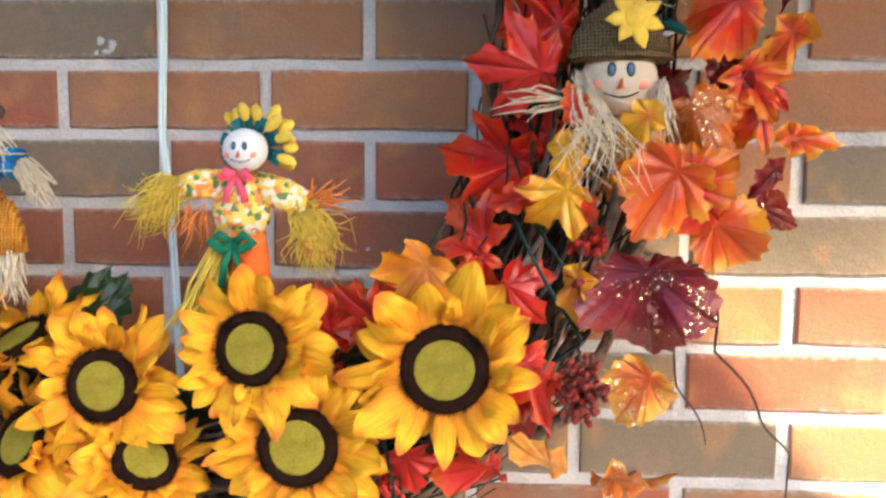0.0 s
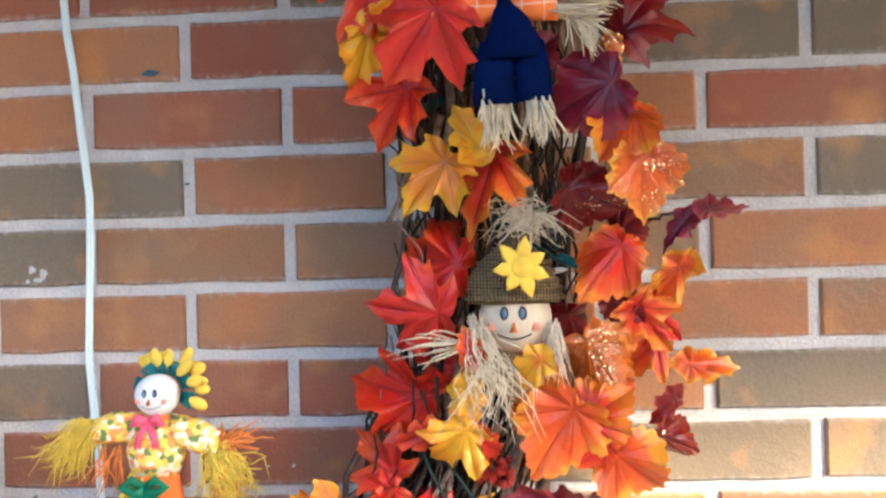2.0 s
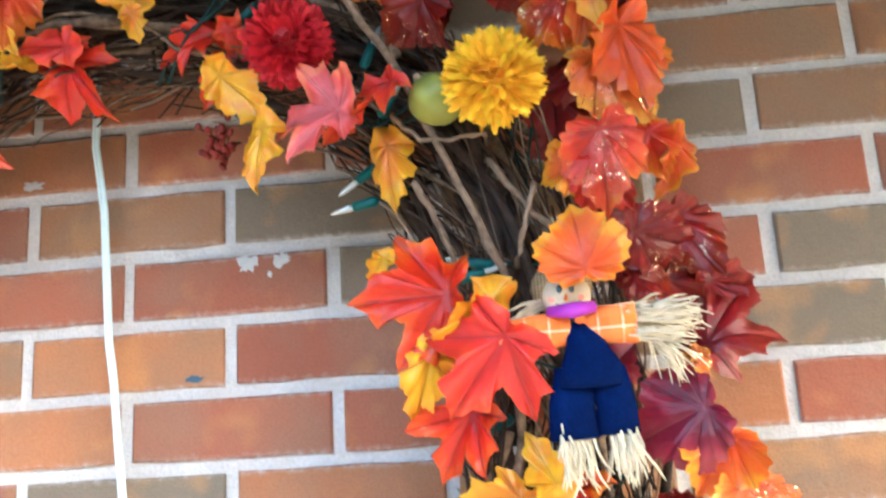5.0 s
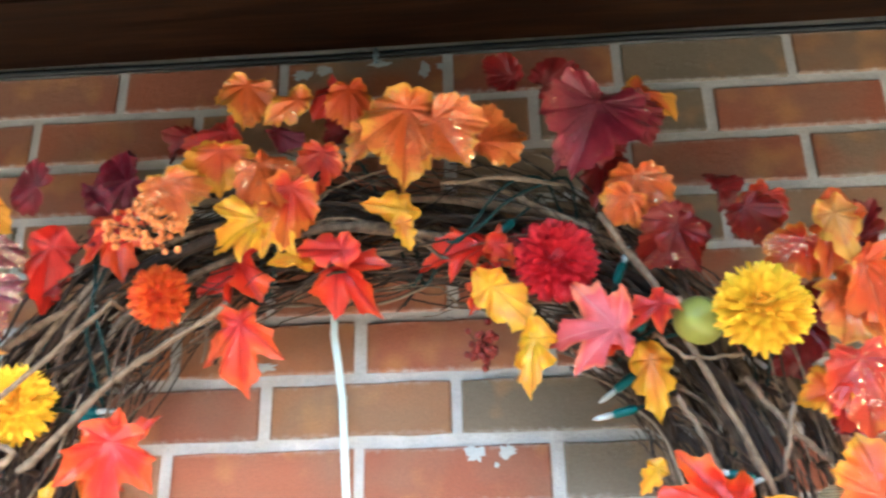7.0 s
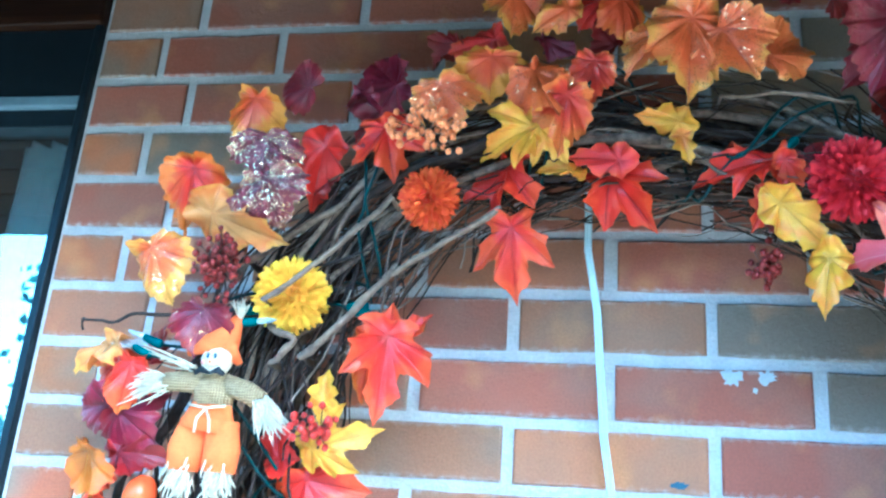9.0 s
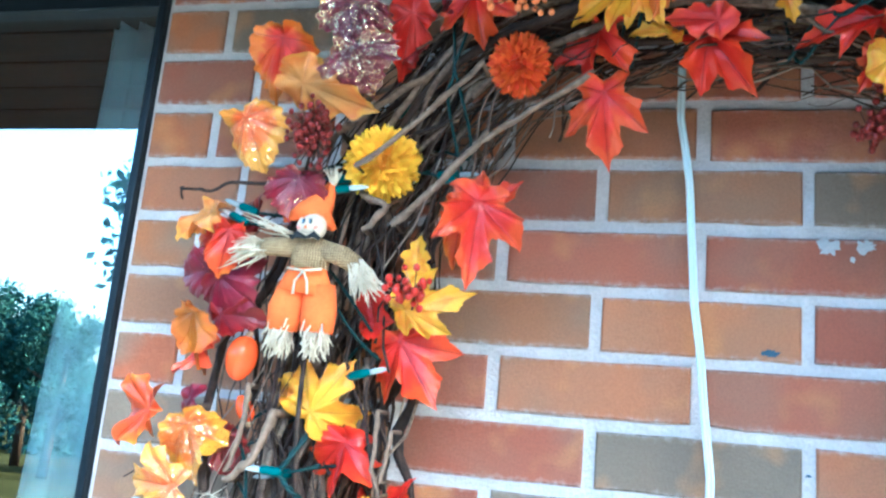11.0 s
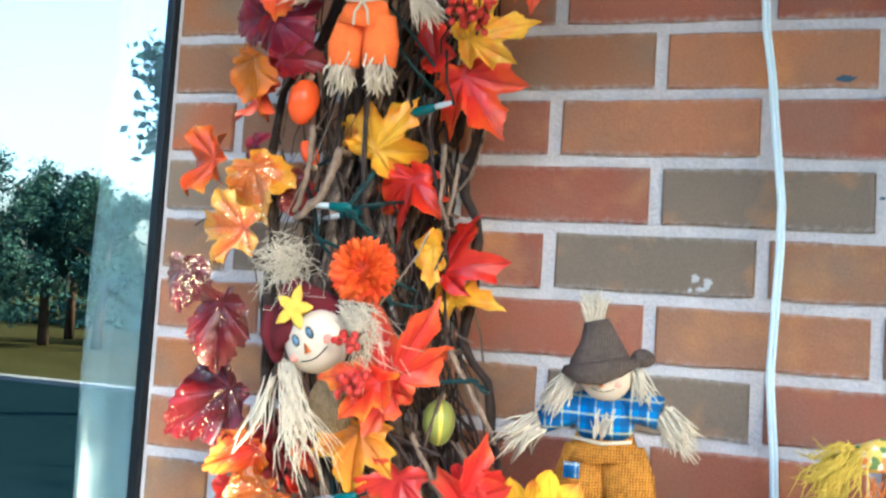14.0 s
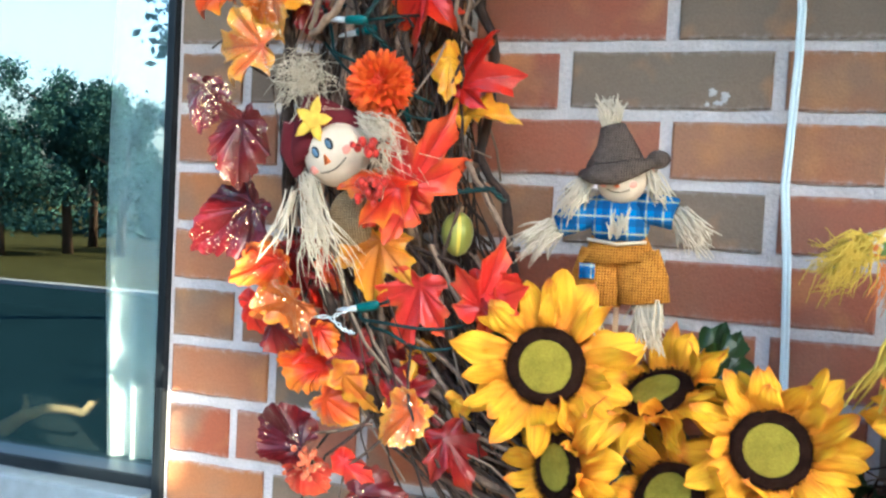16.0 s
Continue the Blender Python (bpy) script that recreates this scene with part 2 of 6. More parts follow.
        add = nt.nodes.new("ShaderNodeVectorMath")
        add.operation = "ADD"
        nt.links.new(geo.outputs["Normal"], add.inputs[0])
        nt.links.new(sc.outputs[0], add.inputs[1])
        nm = nt.nodes.new("ShaderNodeVectorMath")
        nm.operation = "NORMALIZE"
        nt.links.new(add.outputs[0], nm.inputs[0])
        gl = nt.nodes.new("ShaderNodeBsdfGlossy")
        gl.inputs["Color"].default_value = (1.0, 0.83, 0.5, 1)
        gl.inputs["Roughness"].default_value = 0.12
        nt.links.new(nm.outputs[0], gl.inputs["Normal"])
        m2 = nt.nodes.new("ShaderNodeMixShader")
        nt.links.new(mask, m2.inputs[0])
        nt.links.new(last, m2.inputs[1])
        nt.links.new(gl.outputs[0], m2.inputs[2])
        last = m2.outputs[0]
    nt.links.new(last, out.inputs[0])
    return m


LEAF = {
    "red": leaf_material("red_silk", (0.56, 0.012, 0.005), (0.66, 0.032, 0.007), (0.172, 0.008, 0.007)),
    "coral": leaf_material("coral_silk", (0.608, 0.023, 0.018), (0.663, 0.042, 0.016), (0.328, 0.013, 0.011)),
    "pink": leaf_material("pink_silk", (0.78, 0.15, 0.16), (0.74, 0.085, 0.08), (0.78, 0.28, 0.26)),
    "flame": leaf_material("flame_silk", (0.608, 0.021, 0.004), (0.686, 0.092, 0.007), (0.234, 0.013, 0.004)),
    "sunset": leaf_material("sunset_silk", (0.702, 0.215, 0.008), (0.702, 0.373, 0.008), (0.429, 0.093, 0.004)),
    "gold": leaf_material("gold_silk", (0.86, 0.43, 0.007), (0.80, 0.28, 0.010), (0.46, 0.17, 0.004)),
    "amber": leaf_material("amber_silk", (0.546, 0.159, 0.005), (0.585, 0.122, 0.007), (0.273, 0.048, 0.004)),
    "pumpkin": leaf_material("pumpkin_silk", (0.624, 0.067, 0.005), (0.686, 0.140, 0.009), (0.390, 0.031, 0.004), 0.0),
    "peach": leaf_material("peach_silk", (0.686, 0.301, 0.065), (0.663, 0.201, 0.030), (0.468, 0.144, 0.022)),
    "plum": leaf_material("plum_silk", (0.150, 0.007, 0.022), (0.240, 0.011, 0.030), (0.26, 0.026, 0.036)),
    "wine": leaf_material("wine_silk", (0.185, 0.004, 0.006), (0.230, 0.007, 0.008), (0.0602, 0.0016, 0.0026)),
    "amberg": leaf_material("amber_glitter_silk", (0.515, 0.110, 0.005), (0.585, 0.122, 0.007), (0.273, 0.037, 0.004), 0.19),
    "pumpking": leaf_material("pumpkin_glitter_silk", (0.70, 0.115, 0.014), (0.74, 0.20, 0.028), (0.406, 0.036, 0.005), 0.11),
    "flameg": leaf_material("flame_glitter_silk", (0.546, 0.021, 0.004), (0.640, 0.075, 0.007), (0.234, 0.013, 0.004), 0.08),
    "coralg": leaf_material("coral_glitter_silk", (0.562, 0.029, 0.011), (0.663, 0.084, 0.018), (0.312, 0.017, 0.007), 0.05),
    "plumg": leaf_material("plum_glitter_silk", (0.150, 0.008, 0.018), (0.240, 0.012, 0.024), (0.26, 0.028, 0.032), 0.035),
    "wineg": leaf_material("wine_glitter_silk", (0.1771, 0.0035, 0.0035), (0.2187, 0.0060, 0.0043), (0.0729, 0.0027, 0.0027), 0.045),
    "dusk": leaf_material("dark_wine_glitter_silk", (0.085, 0.004, 0.006), (0.130, 0.006, 0.010), (0.11, 0.012, 0.014), 0.03),
    "silver": leaf_material("plum_heavy_glitter_silk", (0.13, 0.013, 0.028), (0.19, 0.022, 0.038), (0.0532, 0.0056, 0.0098), 0.32),
}
COLOUR_WORD = {"red": "bright red", "coral": "coral red", "pink": "pink", "flame": "orange-red", "sunset": "orange and yellow", "gold": "golden yellow", "amber": "amber",
               "pumpkin": "orange", "peach": "pale peach", "plum": "plum purple", "wine": "wine red", "amberg": "glittered amber", "pumpking": "glittered orange",
               "flameg": "glittered orange-red", "coralg": "glittered coral", "plumg": "glittered plum", "wineg": "glittered wine red", "silver": "heavily glittered plum", "dusk": "dark wine red"}


def petal_material():
    m, nt, bs = material("sunflower_petal", 0.5, spec=0.2)
    at = nt.nodes.new("ShaderNodeAttribute")
    at.attribute_name = "out"
    rnd = random_of_object(nt)
    n = noise_tex(nt, 90.0, detail=3.0)
    f = maths(nt, "ADD", at.outputs["Fac"], maths(nt, "MULTIPLY", maths(nt, "SUBTRACT", n, 0.5), 0.5))
    yellow = ramp(nt, f, (0.0, (0.56, 0.15, 0.005)), (0.3, (0.74, 0.31, 0.004)), (0.75, (0.86, 0.49, 0.006)), (1.0, (0.82, 0.38, 0.008)))
    tip = ramp(nt, f, (0.72, (0, 0, 0)), (1.05, (0.8, 0.8, 0.8)))
    some = maths(nt, "GREATER_THAN", rnd, 0.55)
    col = mix(nt, maths(nt, "MULTIPLY", tip, some), yellow, (0.66, 0.13, 0.03))
    col = mix(nt, maths(nt, "MULTIPLY", n, 0.2), col, (0.60, 0.17, 0.004))
    sd = nt.nodes.new("ShaderNodeAttribute")
    sd.attribute_name = "side"
    cx = nt.nodes.new("ShaderNodeCombineXYZ")
    nt.links.new(maths(nt, "MULTIPLY", sd.outputs["Fac"], 4.0), cx.inputs[0])
    nt.links.new(maths(nt, "MULTIPLY", at.outputs["Fac"], 0.9), cx.inputs[1])
    nt.links.new(random_of_object(nt, 40.0), cx.inputs[2])
    st = socket(nt, "ShaderNodeTexNoise", Scale=1.6, Detail=3.0)
    nt.links.new(cx.outputs[0], st.inputs["Vector"])
    streak = ramp(nt, st.outputs["Fac"], (0.46, (0, 0, 0)), (0.68, (0.55, 0.55, 0.55)))
    col = mix(nt, streak, col, (0.58, 0.15, 0.006))
    nt.links.new(col, bs.inputs["Base Color"])
    bump(nt, bs, maths(nt, "ADD", n, maths(nt, "MULTIPLY", st.outputs["Fac"], 2.0)), 0.5, 0.0015)
    return m


PETAL = petal_material()
FELT = plain("green_felt", (0.27, 0.212, 0.022), 0.95, var=0.35, scale=700, relief=0.8, dist=0.002, spec=0.1)
FUZZ = plain("brown_fuzz", (0.030, 0.013, 0.008), 1.0, var=0.5, scale=900, relief=1.0, dist=0.003, spec=0.1)
GREEN_LEAF = leaf_material("green_silk", (0.017, 0.039, 0.008), (0.023, 0.054, 0.013), (0.016, 0.022, 0.005))


def island_material(name, lo, hi, rough=0.5):
    """Many small petals, each of a slightly different tone."""
    m, nt, bs = material(name, rough, spec=0.3)
    geo = nt.nodes.new("ShaderNodeNewGeometry")
    nt.links.new(ramp(nt, geo.outputs["Random Per Island"], (0.0, lo), (1.0, hi)), bs.inputs["Base Color"])
    return m


MUM = {"yellow": island_material("yellow_mum", (0.86, 0.43, 0.004), (0.95, 0.62, 0.010)), "orange": island_material("orange_mum", (0.66, 0.045, 0.004), (0.84, 0.15, 0.010)),
       "crimson": island_material("crimson_mum", (0.38, 0.005, 0.012), (0.62, 0.014, 0.026))}
BERRY = {"wine": plain("wine_berry", (0.15, 0.014, 0.010), 0.3, var=0.5, scale=150), "red": plain("red_berry", (0.38, 0.024, 0.015), 0.28, var=0.4, scale=150),
         "peach": plain("peach_berry", (0.62, 0.20, 0.055), 0.3, var=0.45, scale=150), "wineg": plain("rust_berry", (0.5, 0.12, 0.05), 0.3, var=0.5, scale=150)}
RAFFIA = plain("raffia", (0.62, 0.52, 0.37), 0.75, var=0.25, scale=80)
YELLOW_RAFFIA = plain("yellow_raffia", (0.66, 0.46, 0.05), 0.7, var=0.3, scale=60)
ORANGE_RAFFIA = plain("orange_raffia", (0.72, 0.22, 0.04), 0.7, var=0.3, scale=60)
GREEN_RAFFIA = plain("green_raffia", (0.01, 0.13, 0.06), 0.6, var=0.3, scale=60)
TEAL_RAFFIA = plain("teal_raffia", (0.012, 0.12, 0.13), 0.6, var=0.3, scale=60)
SKIN = plain("painted_cloth", (0.62, 0.50, 0.36), 0.7, var=0.07, scale=200)
WHITE_BEAD = plain("white_bead", (0.70, 0.67, 0.67), 0.45, var=0.04)
BLACK = plain("black_paint", (0.012, 0.012, 0.014), 0.5)
EYE_BLUE = plain("blue_paint_dot", (0.10, 0.17, 0.25), 0.4)
ROSE = plain("rose_paint", (0.75, 0.30, 0.22), 0.7)
NOSE = plain("orange_felt", (0.80, 0.20, 0.05), 0.8)
PINK_RIBBON = plain("pink_ribbon", (0.80, 0.09, 0.16), 0.4)
PURPLE = plain("purple_ribbon", (0.33, 0.03, 0.36), 0.5)
ORANGE_CLOTH = plain("orange_cloth", (0.80, 0.15, 0.02), 0.85, var=0.15, scale=300, relief=0.5)
NAVY = plain("navy_cloth", (0.0022, 0.0075, 0.050), 0.9, var=0.35, scale=300, relief=0.5, spec=0.04)
MAROON = plain("maroon_felt", (0.10, 0.008, 0.012), 0.95, var=0.15, scale=400)
STAR = plain("yellow_felt", (0.84, 0.50, 0.05), 0.8, var=0.35, scale=110)
ORANGE_SKIN = plain("orange_gourd_skin", (0.72, 0.085, 0.012), 0.22, var=0.25, scale=25)
GREEN_SKIN = plain("green_gourd_skin", (0.24, 0.24, 0.045), 0.35, var=0.4, scale=30)
STICK = plain("stick_wood", (0.45, 0.30, 0.17), 0.8)
DRIFT = plain("driftwood", (0.42, 0.28, 0.14), 0.8, var=0.3)


def woven_material(name, a, b, scale):
    m, nt, bs = material(name, 0.95, spec=0.1)
    tc = nt.nodes.new("ShaderNodeTexCoord")
    ck = socket(nt, "ShaderNodeTexWave", Scale=scale, Distortion=2.0, Detail=2.0)
    ck.wave_type, ck.bands_direction = "BANDS", "Z"
    nt.links.new(tc.outputs["Object"], ck.inputs["Vector"])
    cx = socket(nt, "ShaderNodeTexWave", Scale=scale, Distortion=2.5, Detail=2.0)
    cx.wave_type, cx.bands_direction = "BANDS", "X"
    nt.links.new(tc.outputs["Object"], cx.inputs["Vector"])
    n = noise_tex(nt, scale * 1.6)
    weave = maths(nt, "MULTIPLY", maths(nt, "ADD", ck.outputs["Fac"], cx.outputs["Fac"]), 0.5)
    f = maths(nt, "MULTIPLY", maths(nt, "ADD", weave, n), 0.5)
    nt.links.new(ramp(nt, f, (0.3, a), (0.65, b)), bs.inputs["Base Color"])
    bump(nt, bs, f, 0.9, 0.002)
    return m


BURLAP = woven_material("brown_burlap", (0.055, 0.035, 0.018), (0.19, 0.13, 0.065), 115)
GREY_FELT = woven_material("grey_brown_wool", (0.05, 0.035, 0.026), (0.15, 0.11, 0.085), 150)
TAN_CLOTH = woven_material("tan_burlap", (0.17, 0.105, 0.045), (0.44, 0.31, 0.16), 130)
MUSTARD = woven_material("mustard_burlap", (0.20, 0.075, 0.010), (0.56, 0.24, 0.025), 130)


def plaid_material(name, ground, bands, line, scale):
    m, nt, bs = material(name, 0.85, spec=0.2)
    tc = nt.nodes.new("ShaderNodeTexCoord")
    sep = nt.nodes.new("ShaderNodeSeparateXYZ")
    nt.links.new(tc.outputs["Object"], sep.inputs[0])
    col = ground
    for axis in (0, 2):
        for width, colour, shift in ((0.42, bands, 0.0), (0.10, line, 0.5)):
            fr = maths(nt, "FRACT", maths(nt, "ADD", maths(nt, "MULTIPLY", sep.outputs[axis], scale), shift), 0)
            col = mix(nt, maths(nt, "MULTIPLY", maths(nt, "LESS_THAN", fr, width), 0.6), col, colour)
    nt.links.new(col, bs.inputs["Base Color"])
    bump(nt, bs, noise_tex(nt, 500.0), 0.3, 0.001)
    return m


BLUE_PLAID = plaid_material("blue_plaid", (0.02, 0.16, 0.42), (0.012, 0.05, 0.14), (0.70, 0.62, 0.28), 70.0)
ORANGE_PLAID = plaid_material("orange_plaid", (0.80, 0.16, 0.02), (0.85, 0.22, 0.05), (0.80, 0.60, 0.45), 60.0)


def floral_material():
    m, nt, bs = material("floral_cotton", 0.8)
    tc = nt.nodes.new("ShaderNodeTexCoord")
    vo = socket(nt, "ShaderNodeTexVoronoi", Scale=210.0)
    nt.links.new(tc.outputs["Object"], vo.inputs["Vector"])
    sep = nt.nodes.new("ShaderNodeSeparateColor")
    nt.links.new(vo.outputs["Color"], sep.inputs[0])
    r = nt.nodes.new("ShaderNodeValToRGB")
    r.color_ramp.interpolation = "CONSTANT"
    els = r.color_ramp.elements
    stops = ((0.0, (0.82, 0.50, 0.06)), (0.32, (0.80, 0.70, 0.52)), (0.55, (0.78, 0.24, 0.05)), (0.72, (0.85, 0.58, 0.12)), (0.86, (0.16, 0.22, 0.05)))
    while len(els) < len(stops):
        els.new(0.5)
    for e, (p, c) in zip(els, stops):
        e.position, e.color = p, (*c, 1)
    nt.links.new(sep.outputs[1], r.inputs["Fac"])
    nt.links.new(r.outputs["Color"], bs.inputs["Base Color"])
    bump(nt, bs, noise_tex(nt, 500.0), 0.3, 0.001)
    return m


FLORAL = floral_material()


# ---- building helpers ----
def part(name, bm, mat, parent, label=""):
    """A bmesh as one mesh object under a thing."""
    me = bpy.data.meshes.new(name)
    bm.to_mesh(me)
    bm.free()
    me.materials.append(mat)
    ob = new(name, me)
    ob.parent = parent
    return tagged(ob, label)


class Shape:
    """Gathers tubes, balls and sheets into one mesh, with a material for each."""

    def __init__(self):
        self.v, self.f, self.m, self.mats = [], [], [], []

    def _mat(self, mat):
        if mat not in self.mats:
            self.mats.append(mat)
        return self.mats.index(mat)

    def add(self, verts, faces, mat):
        n, k = len(self.v), self._mat(mat)
        self.v += [tuple(p) for p in verts]
        self.f += [tuple(n + i for i in f) for f in faces]
        self.m += [k] * len(faces)
        return self

    def ball(self, c, r, mat, n=12, rings=8, turn=None):
        rx, ry, rz = (r, r, r) if isinstance(r, (int, float)) else r
        vs = [Vector((0, 0, rz))]
        for i in range(1, rings):
            a = math.pi * i / rings
            vs += [Vector((rx * math.sin(a) * math.cos(2 * math.pi * j / n), ry * math.sin(a) * math.sin(2 * math.pi * j / n), rz * math.cos(a))) for j in range(n)]
        vs.append(Vector((0, 0, -rz)))
        fs = [(0, 1 + j, 1 + (j + 1) % n) for j in range(n)]
        for i in range(rings - 2):
            a = 1 + i * n
            fs += [(a + j, a + n + j, a + n + (j + 1) % n, a + (j + 1) % n) for j in range(n)]
        last, a = len(vs) - 1, 1 + (rings - 2) * n
        fs += [(last, a + (j + 1) % n, a + j) for j in range(n)]
        if turn:
            vs = [turn @ p for p in vs]
        return self.add([p + Vector(c) for p in vs], fs, mat)

    def tube(self, pts, radii, mat, n=6, flat=1.0, side=None):
        pts = [Vector(p) for p in pts]
        if isinstance(radii, (int, float)):
            radii = [radii] * len(pts)
        vs, fs = [], []
        ref = Vector(side) if side else Vector((0.13, -1, 0.21))
        for i, p in enumerate(pts):
            d = (pts[min(i + 1, len(pts) - 1)] - pts[max(i - 1, 0)]).normalized()
            u = d.cross(ref)
            u = u.normalized() if u.length > 1e-5 else Vector((1, 0, 0))
            w = u.cross(d)
            vs += [p + radii[i] * (math.cos(2 * math.pi * j / n) * u + flat * math.sin(2 * math.pi * j / n) * w) for j in range(n)]
        for i in range(len(pts) - 1):
            fs += [(i * n + j, i * n + (j + 1) % n, (i + 1) * n + (j + 1) % n, (i + 1) * n + j) for j in range(n)]
        fs += [tuple(range(n))[::-1], tuple((len(pts) - 1) * n + j for j in range(n))]
        return self.add(vs, fs, mat)

    def box(self, lo, hi, mat):
        x0, y0, z0 = lo
        x1, y1, z1 = hi
        vs = [(x0, y0, z0), (x1, y0, z0), (x1, y1, z0), (x0, y1, z0), (x0, y0, z1), (x1, y0, z1), (x1, y1, z1), (x0, y1, z1)]
        return self.add(vs, [(3, 2, 1, 0), (4, 5, 6, 7), (0, 1, 5, 4), (1, 2, 6, 5), (2, 3, 7, 6), (3, 0, 4, 7)], mat)

    def strands(self, at, way, count, length, spread, mat, rnd, r=0.0009, droop=0.3, root=0.004, curl=0.03):
        """A tuft of raffia."""
        at, way = Vector(at), Vector(way).normalized()
        r, curl = r * 0.66, curl * 1.7
        for _ in range(int(count * 1.6)):
            d = (way + Vector([rnd.uniform(-1, 1) * spread for _ in range(3)])).normalized()
            s = length * rnd.uniform(0.6, 1.1)
            p = at + Vector([rnd.uniform(-1, 1) * root for _ in range(3)])
            bend = Vector((rnd.uniform(-0.3, 0.3), rnd.uniform(-0.3, 0.2), -droop * rnd.uniform(0.3, 1.2)))
            e1 = d.orthogonal().normalized()
            e2 = d.cross(e1)
            ph, tn = rnd.uniform(0, 6.28), rnd.uniform(4, 9)
            ks = (0, 0.18, 0.36, 0.55, 0.75, 1.0)
            pts = [p + d * s * k + bend * s * k * k + (e1 * math.sin(ph + tn * k) + e2 * math.cos(ph + tn * k)) * s * curl * k for k in ks]
            self.tube(pts, [r, r * 1.2, r * 1.3, r * 1.3, r * 1.1, r * 0.5], mat, n=4, flat=0.45)
        return self

    def make(self, name, parent=None, origin=(0, 0, 0), smooth=True):
        me = bpy.data.meshes.new(name)
        o = Vector(origin)
        me.from_pydata([Vector(p) - o for p in self.v], [], self.f)
        for mat in self.mats:
            me.materials.append(mat)
        me.polygons.foreach_set("material_index", self.m)
        if smooth:
            me.shade_smooth()
        me.update()
        ob = new(name, me)
        ob.location = o
        if parent:
            ob.parent = parent
            ob.location = o - parent.location
        return ob


def thing(name, at, label, category, group="", kind=""):
    e = new(name)
    e.empty_display_size = 0.05
    e.location = at
    return tagged(e, label, category, group, kind)


def rounded_box(name, lo, hi, mat, parent=None, bevel=0.002):
    bm = bmesh.new()
    c = [(a + b) / 2 for a, b in zip(lo, hi)]
    bmesh.ops.create_cube(bm, size=1, matrix=Matrix.LocRotScale(None, None, [b - a for a, b in zip(lo, hi)]))
    if bevel:
        bmesh.ops.bevel(bm, geom=bm.edges[:], offset=bevel, segments=2, profile=0.5, affect="EDGES")
    me = bpy.data.meshes.new(name)
    bm.to_mesh(me)
    bm.free()
    me.materials.append(mat)
    ob = new(name, me)
    ob.location = c
    if parent:
        ob.parent = parent
        ob.location = Vector(c) - parent.location
    return ob


# ---- the setting ----
BW, BH, Z0 = 0.2032, 0.0677, 1.20
EDGE_X = -0.757
CEILING = 2.421

wall = thing("wall_north", (0, 0, 0), "red-brown flashed brick wall with pale mortar joints", "wall", kind="structure")
mo = Shape()
mo.box((EDGE_X, 0.004, 0.0), (3.2, 0.10, 2.60), MORTAR)
mo.box((-3.2, 0.004, 0.0), (EDGE_X, 0.10, 1.10), MORTAR)
mo.box((-3.2, 0.03, 2.44), (EDGE_X, 0.10, 2.60), MORTAR)
tagged(mo.make("mortar_bed", wall, smooth=False), "pale grey-pink mortar")

ground = Shape()
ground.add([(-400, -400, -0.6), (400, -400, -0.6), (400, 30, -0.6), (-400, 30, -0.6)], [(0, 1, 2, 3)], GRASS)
tagged(ground.make("ground", smooth=False), "rough yellow-green lawn, low light put into its dark colour", "lawn", kind="structure")
road = Shape()
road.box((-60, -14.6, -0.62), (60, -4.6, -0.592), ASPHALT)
tagged(road.make("road", smooth=False), "asphalt driveway along the lawn, shade put into its dark colour", "driveway", kind="structure")
kerb = Shape()
kerb.box((-60, -14.9, -0.62), (60, -14.6, -0.50), CONCRETE)
tagged(kerb.make("kerb", smooth=False), "concrete kerb between lawn and asphalt", "kerb", kind="structure")
rounded_box("porch_floor", (-3.2, -3.0, -0.62), (3.2, 0.004, 0.0), CONCRETE, bevel=0.01)
tagged(bpy.data.objects["porch_floor"], "grey concrete porch floor", "floor", kind="structure")

# porch ceiling of stained boards
ceil = Shape()
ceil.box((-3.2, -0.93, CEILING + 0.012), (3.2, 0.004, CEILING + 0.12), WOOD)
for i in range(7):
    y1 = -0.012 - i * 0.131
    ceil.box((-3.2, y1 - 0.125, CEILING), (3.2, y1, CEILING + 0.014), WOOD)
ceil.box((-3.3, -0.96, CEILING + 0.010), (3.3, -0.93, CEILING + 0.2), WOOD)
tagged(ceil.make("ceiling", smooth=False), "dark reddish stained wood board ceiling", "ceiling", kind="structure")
gap = Shape()
gap.tube([(-0.757 + k * 0.2, -0.006, CEILING - 0.006 + 0.002 * math.sin(k * 1.7)) for k in range(20)], 0.0045, BLACK, n=6)
tagged(gap.make("trim"), "thin black strip under the boards", "trim", kind="structure")
roof = Shape()
roof.box((-3.3, -0.99, CEILING + 0.205), (3.3, 0.4, CEILING + 0.26), ROOM)
tagged(roof.make("roof", smooth=False), "dark porch roof", "roof", kind="structure")

# unseen board added to cut the sun on the wall, raking end and notch
side = Shape()
ky, kd = -1.30, 0.03
prof = [(2.35, 2.16), (2.106, 2.438), (1.993, 2.57), (1.83, 2.76), (0.77, 2.76), (0.80, 2.64), (0.845, 2.55), (0.85, 2.44), (0.80, 2.40), (0.655, 2.40), (0.645, 2.76), (0.45, 2.76), (0.45, 2.16)]
n = len(prof)
side.add([(x, ky, z) for x, z in prof] + [(x, ky - kd, z) for x, z in prof],
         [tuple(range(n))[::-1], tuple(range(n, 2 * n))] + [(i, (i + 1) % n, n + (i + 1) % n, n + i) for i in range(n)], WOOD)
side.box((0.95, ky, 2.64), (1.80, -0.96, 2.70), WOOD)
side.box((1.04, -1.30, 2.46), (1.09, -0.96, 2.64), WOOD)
tagged(side.make("roof_gable", smooth=False), "unseen wood board added to block sun on the wall", "roof", kind="structure")

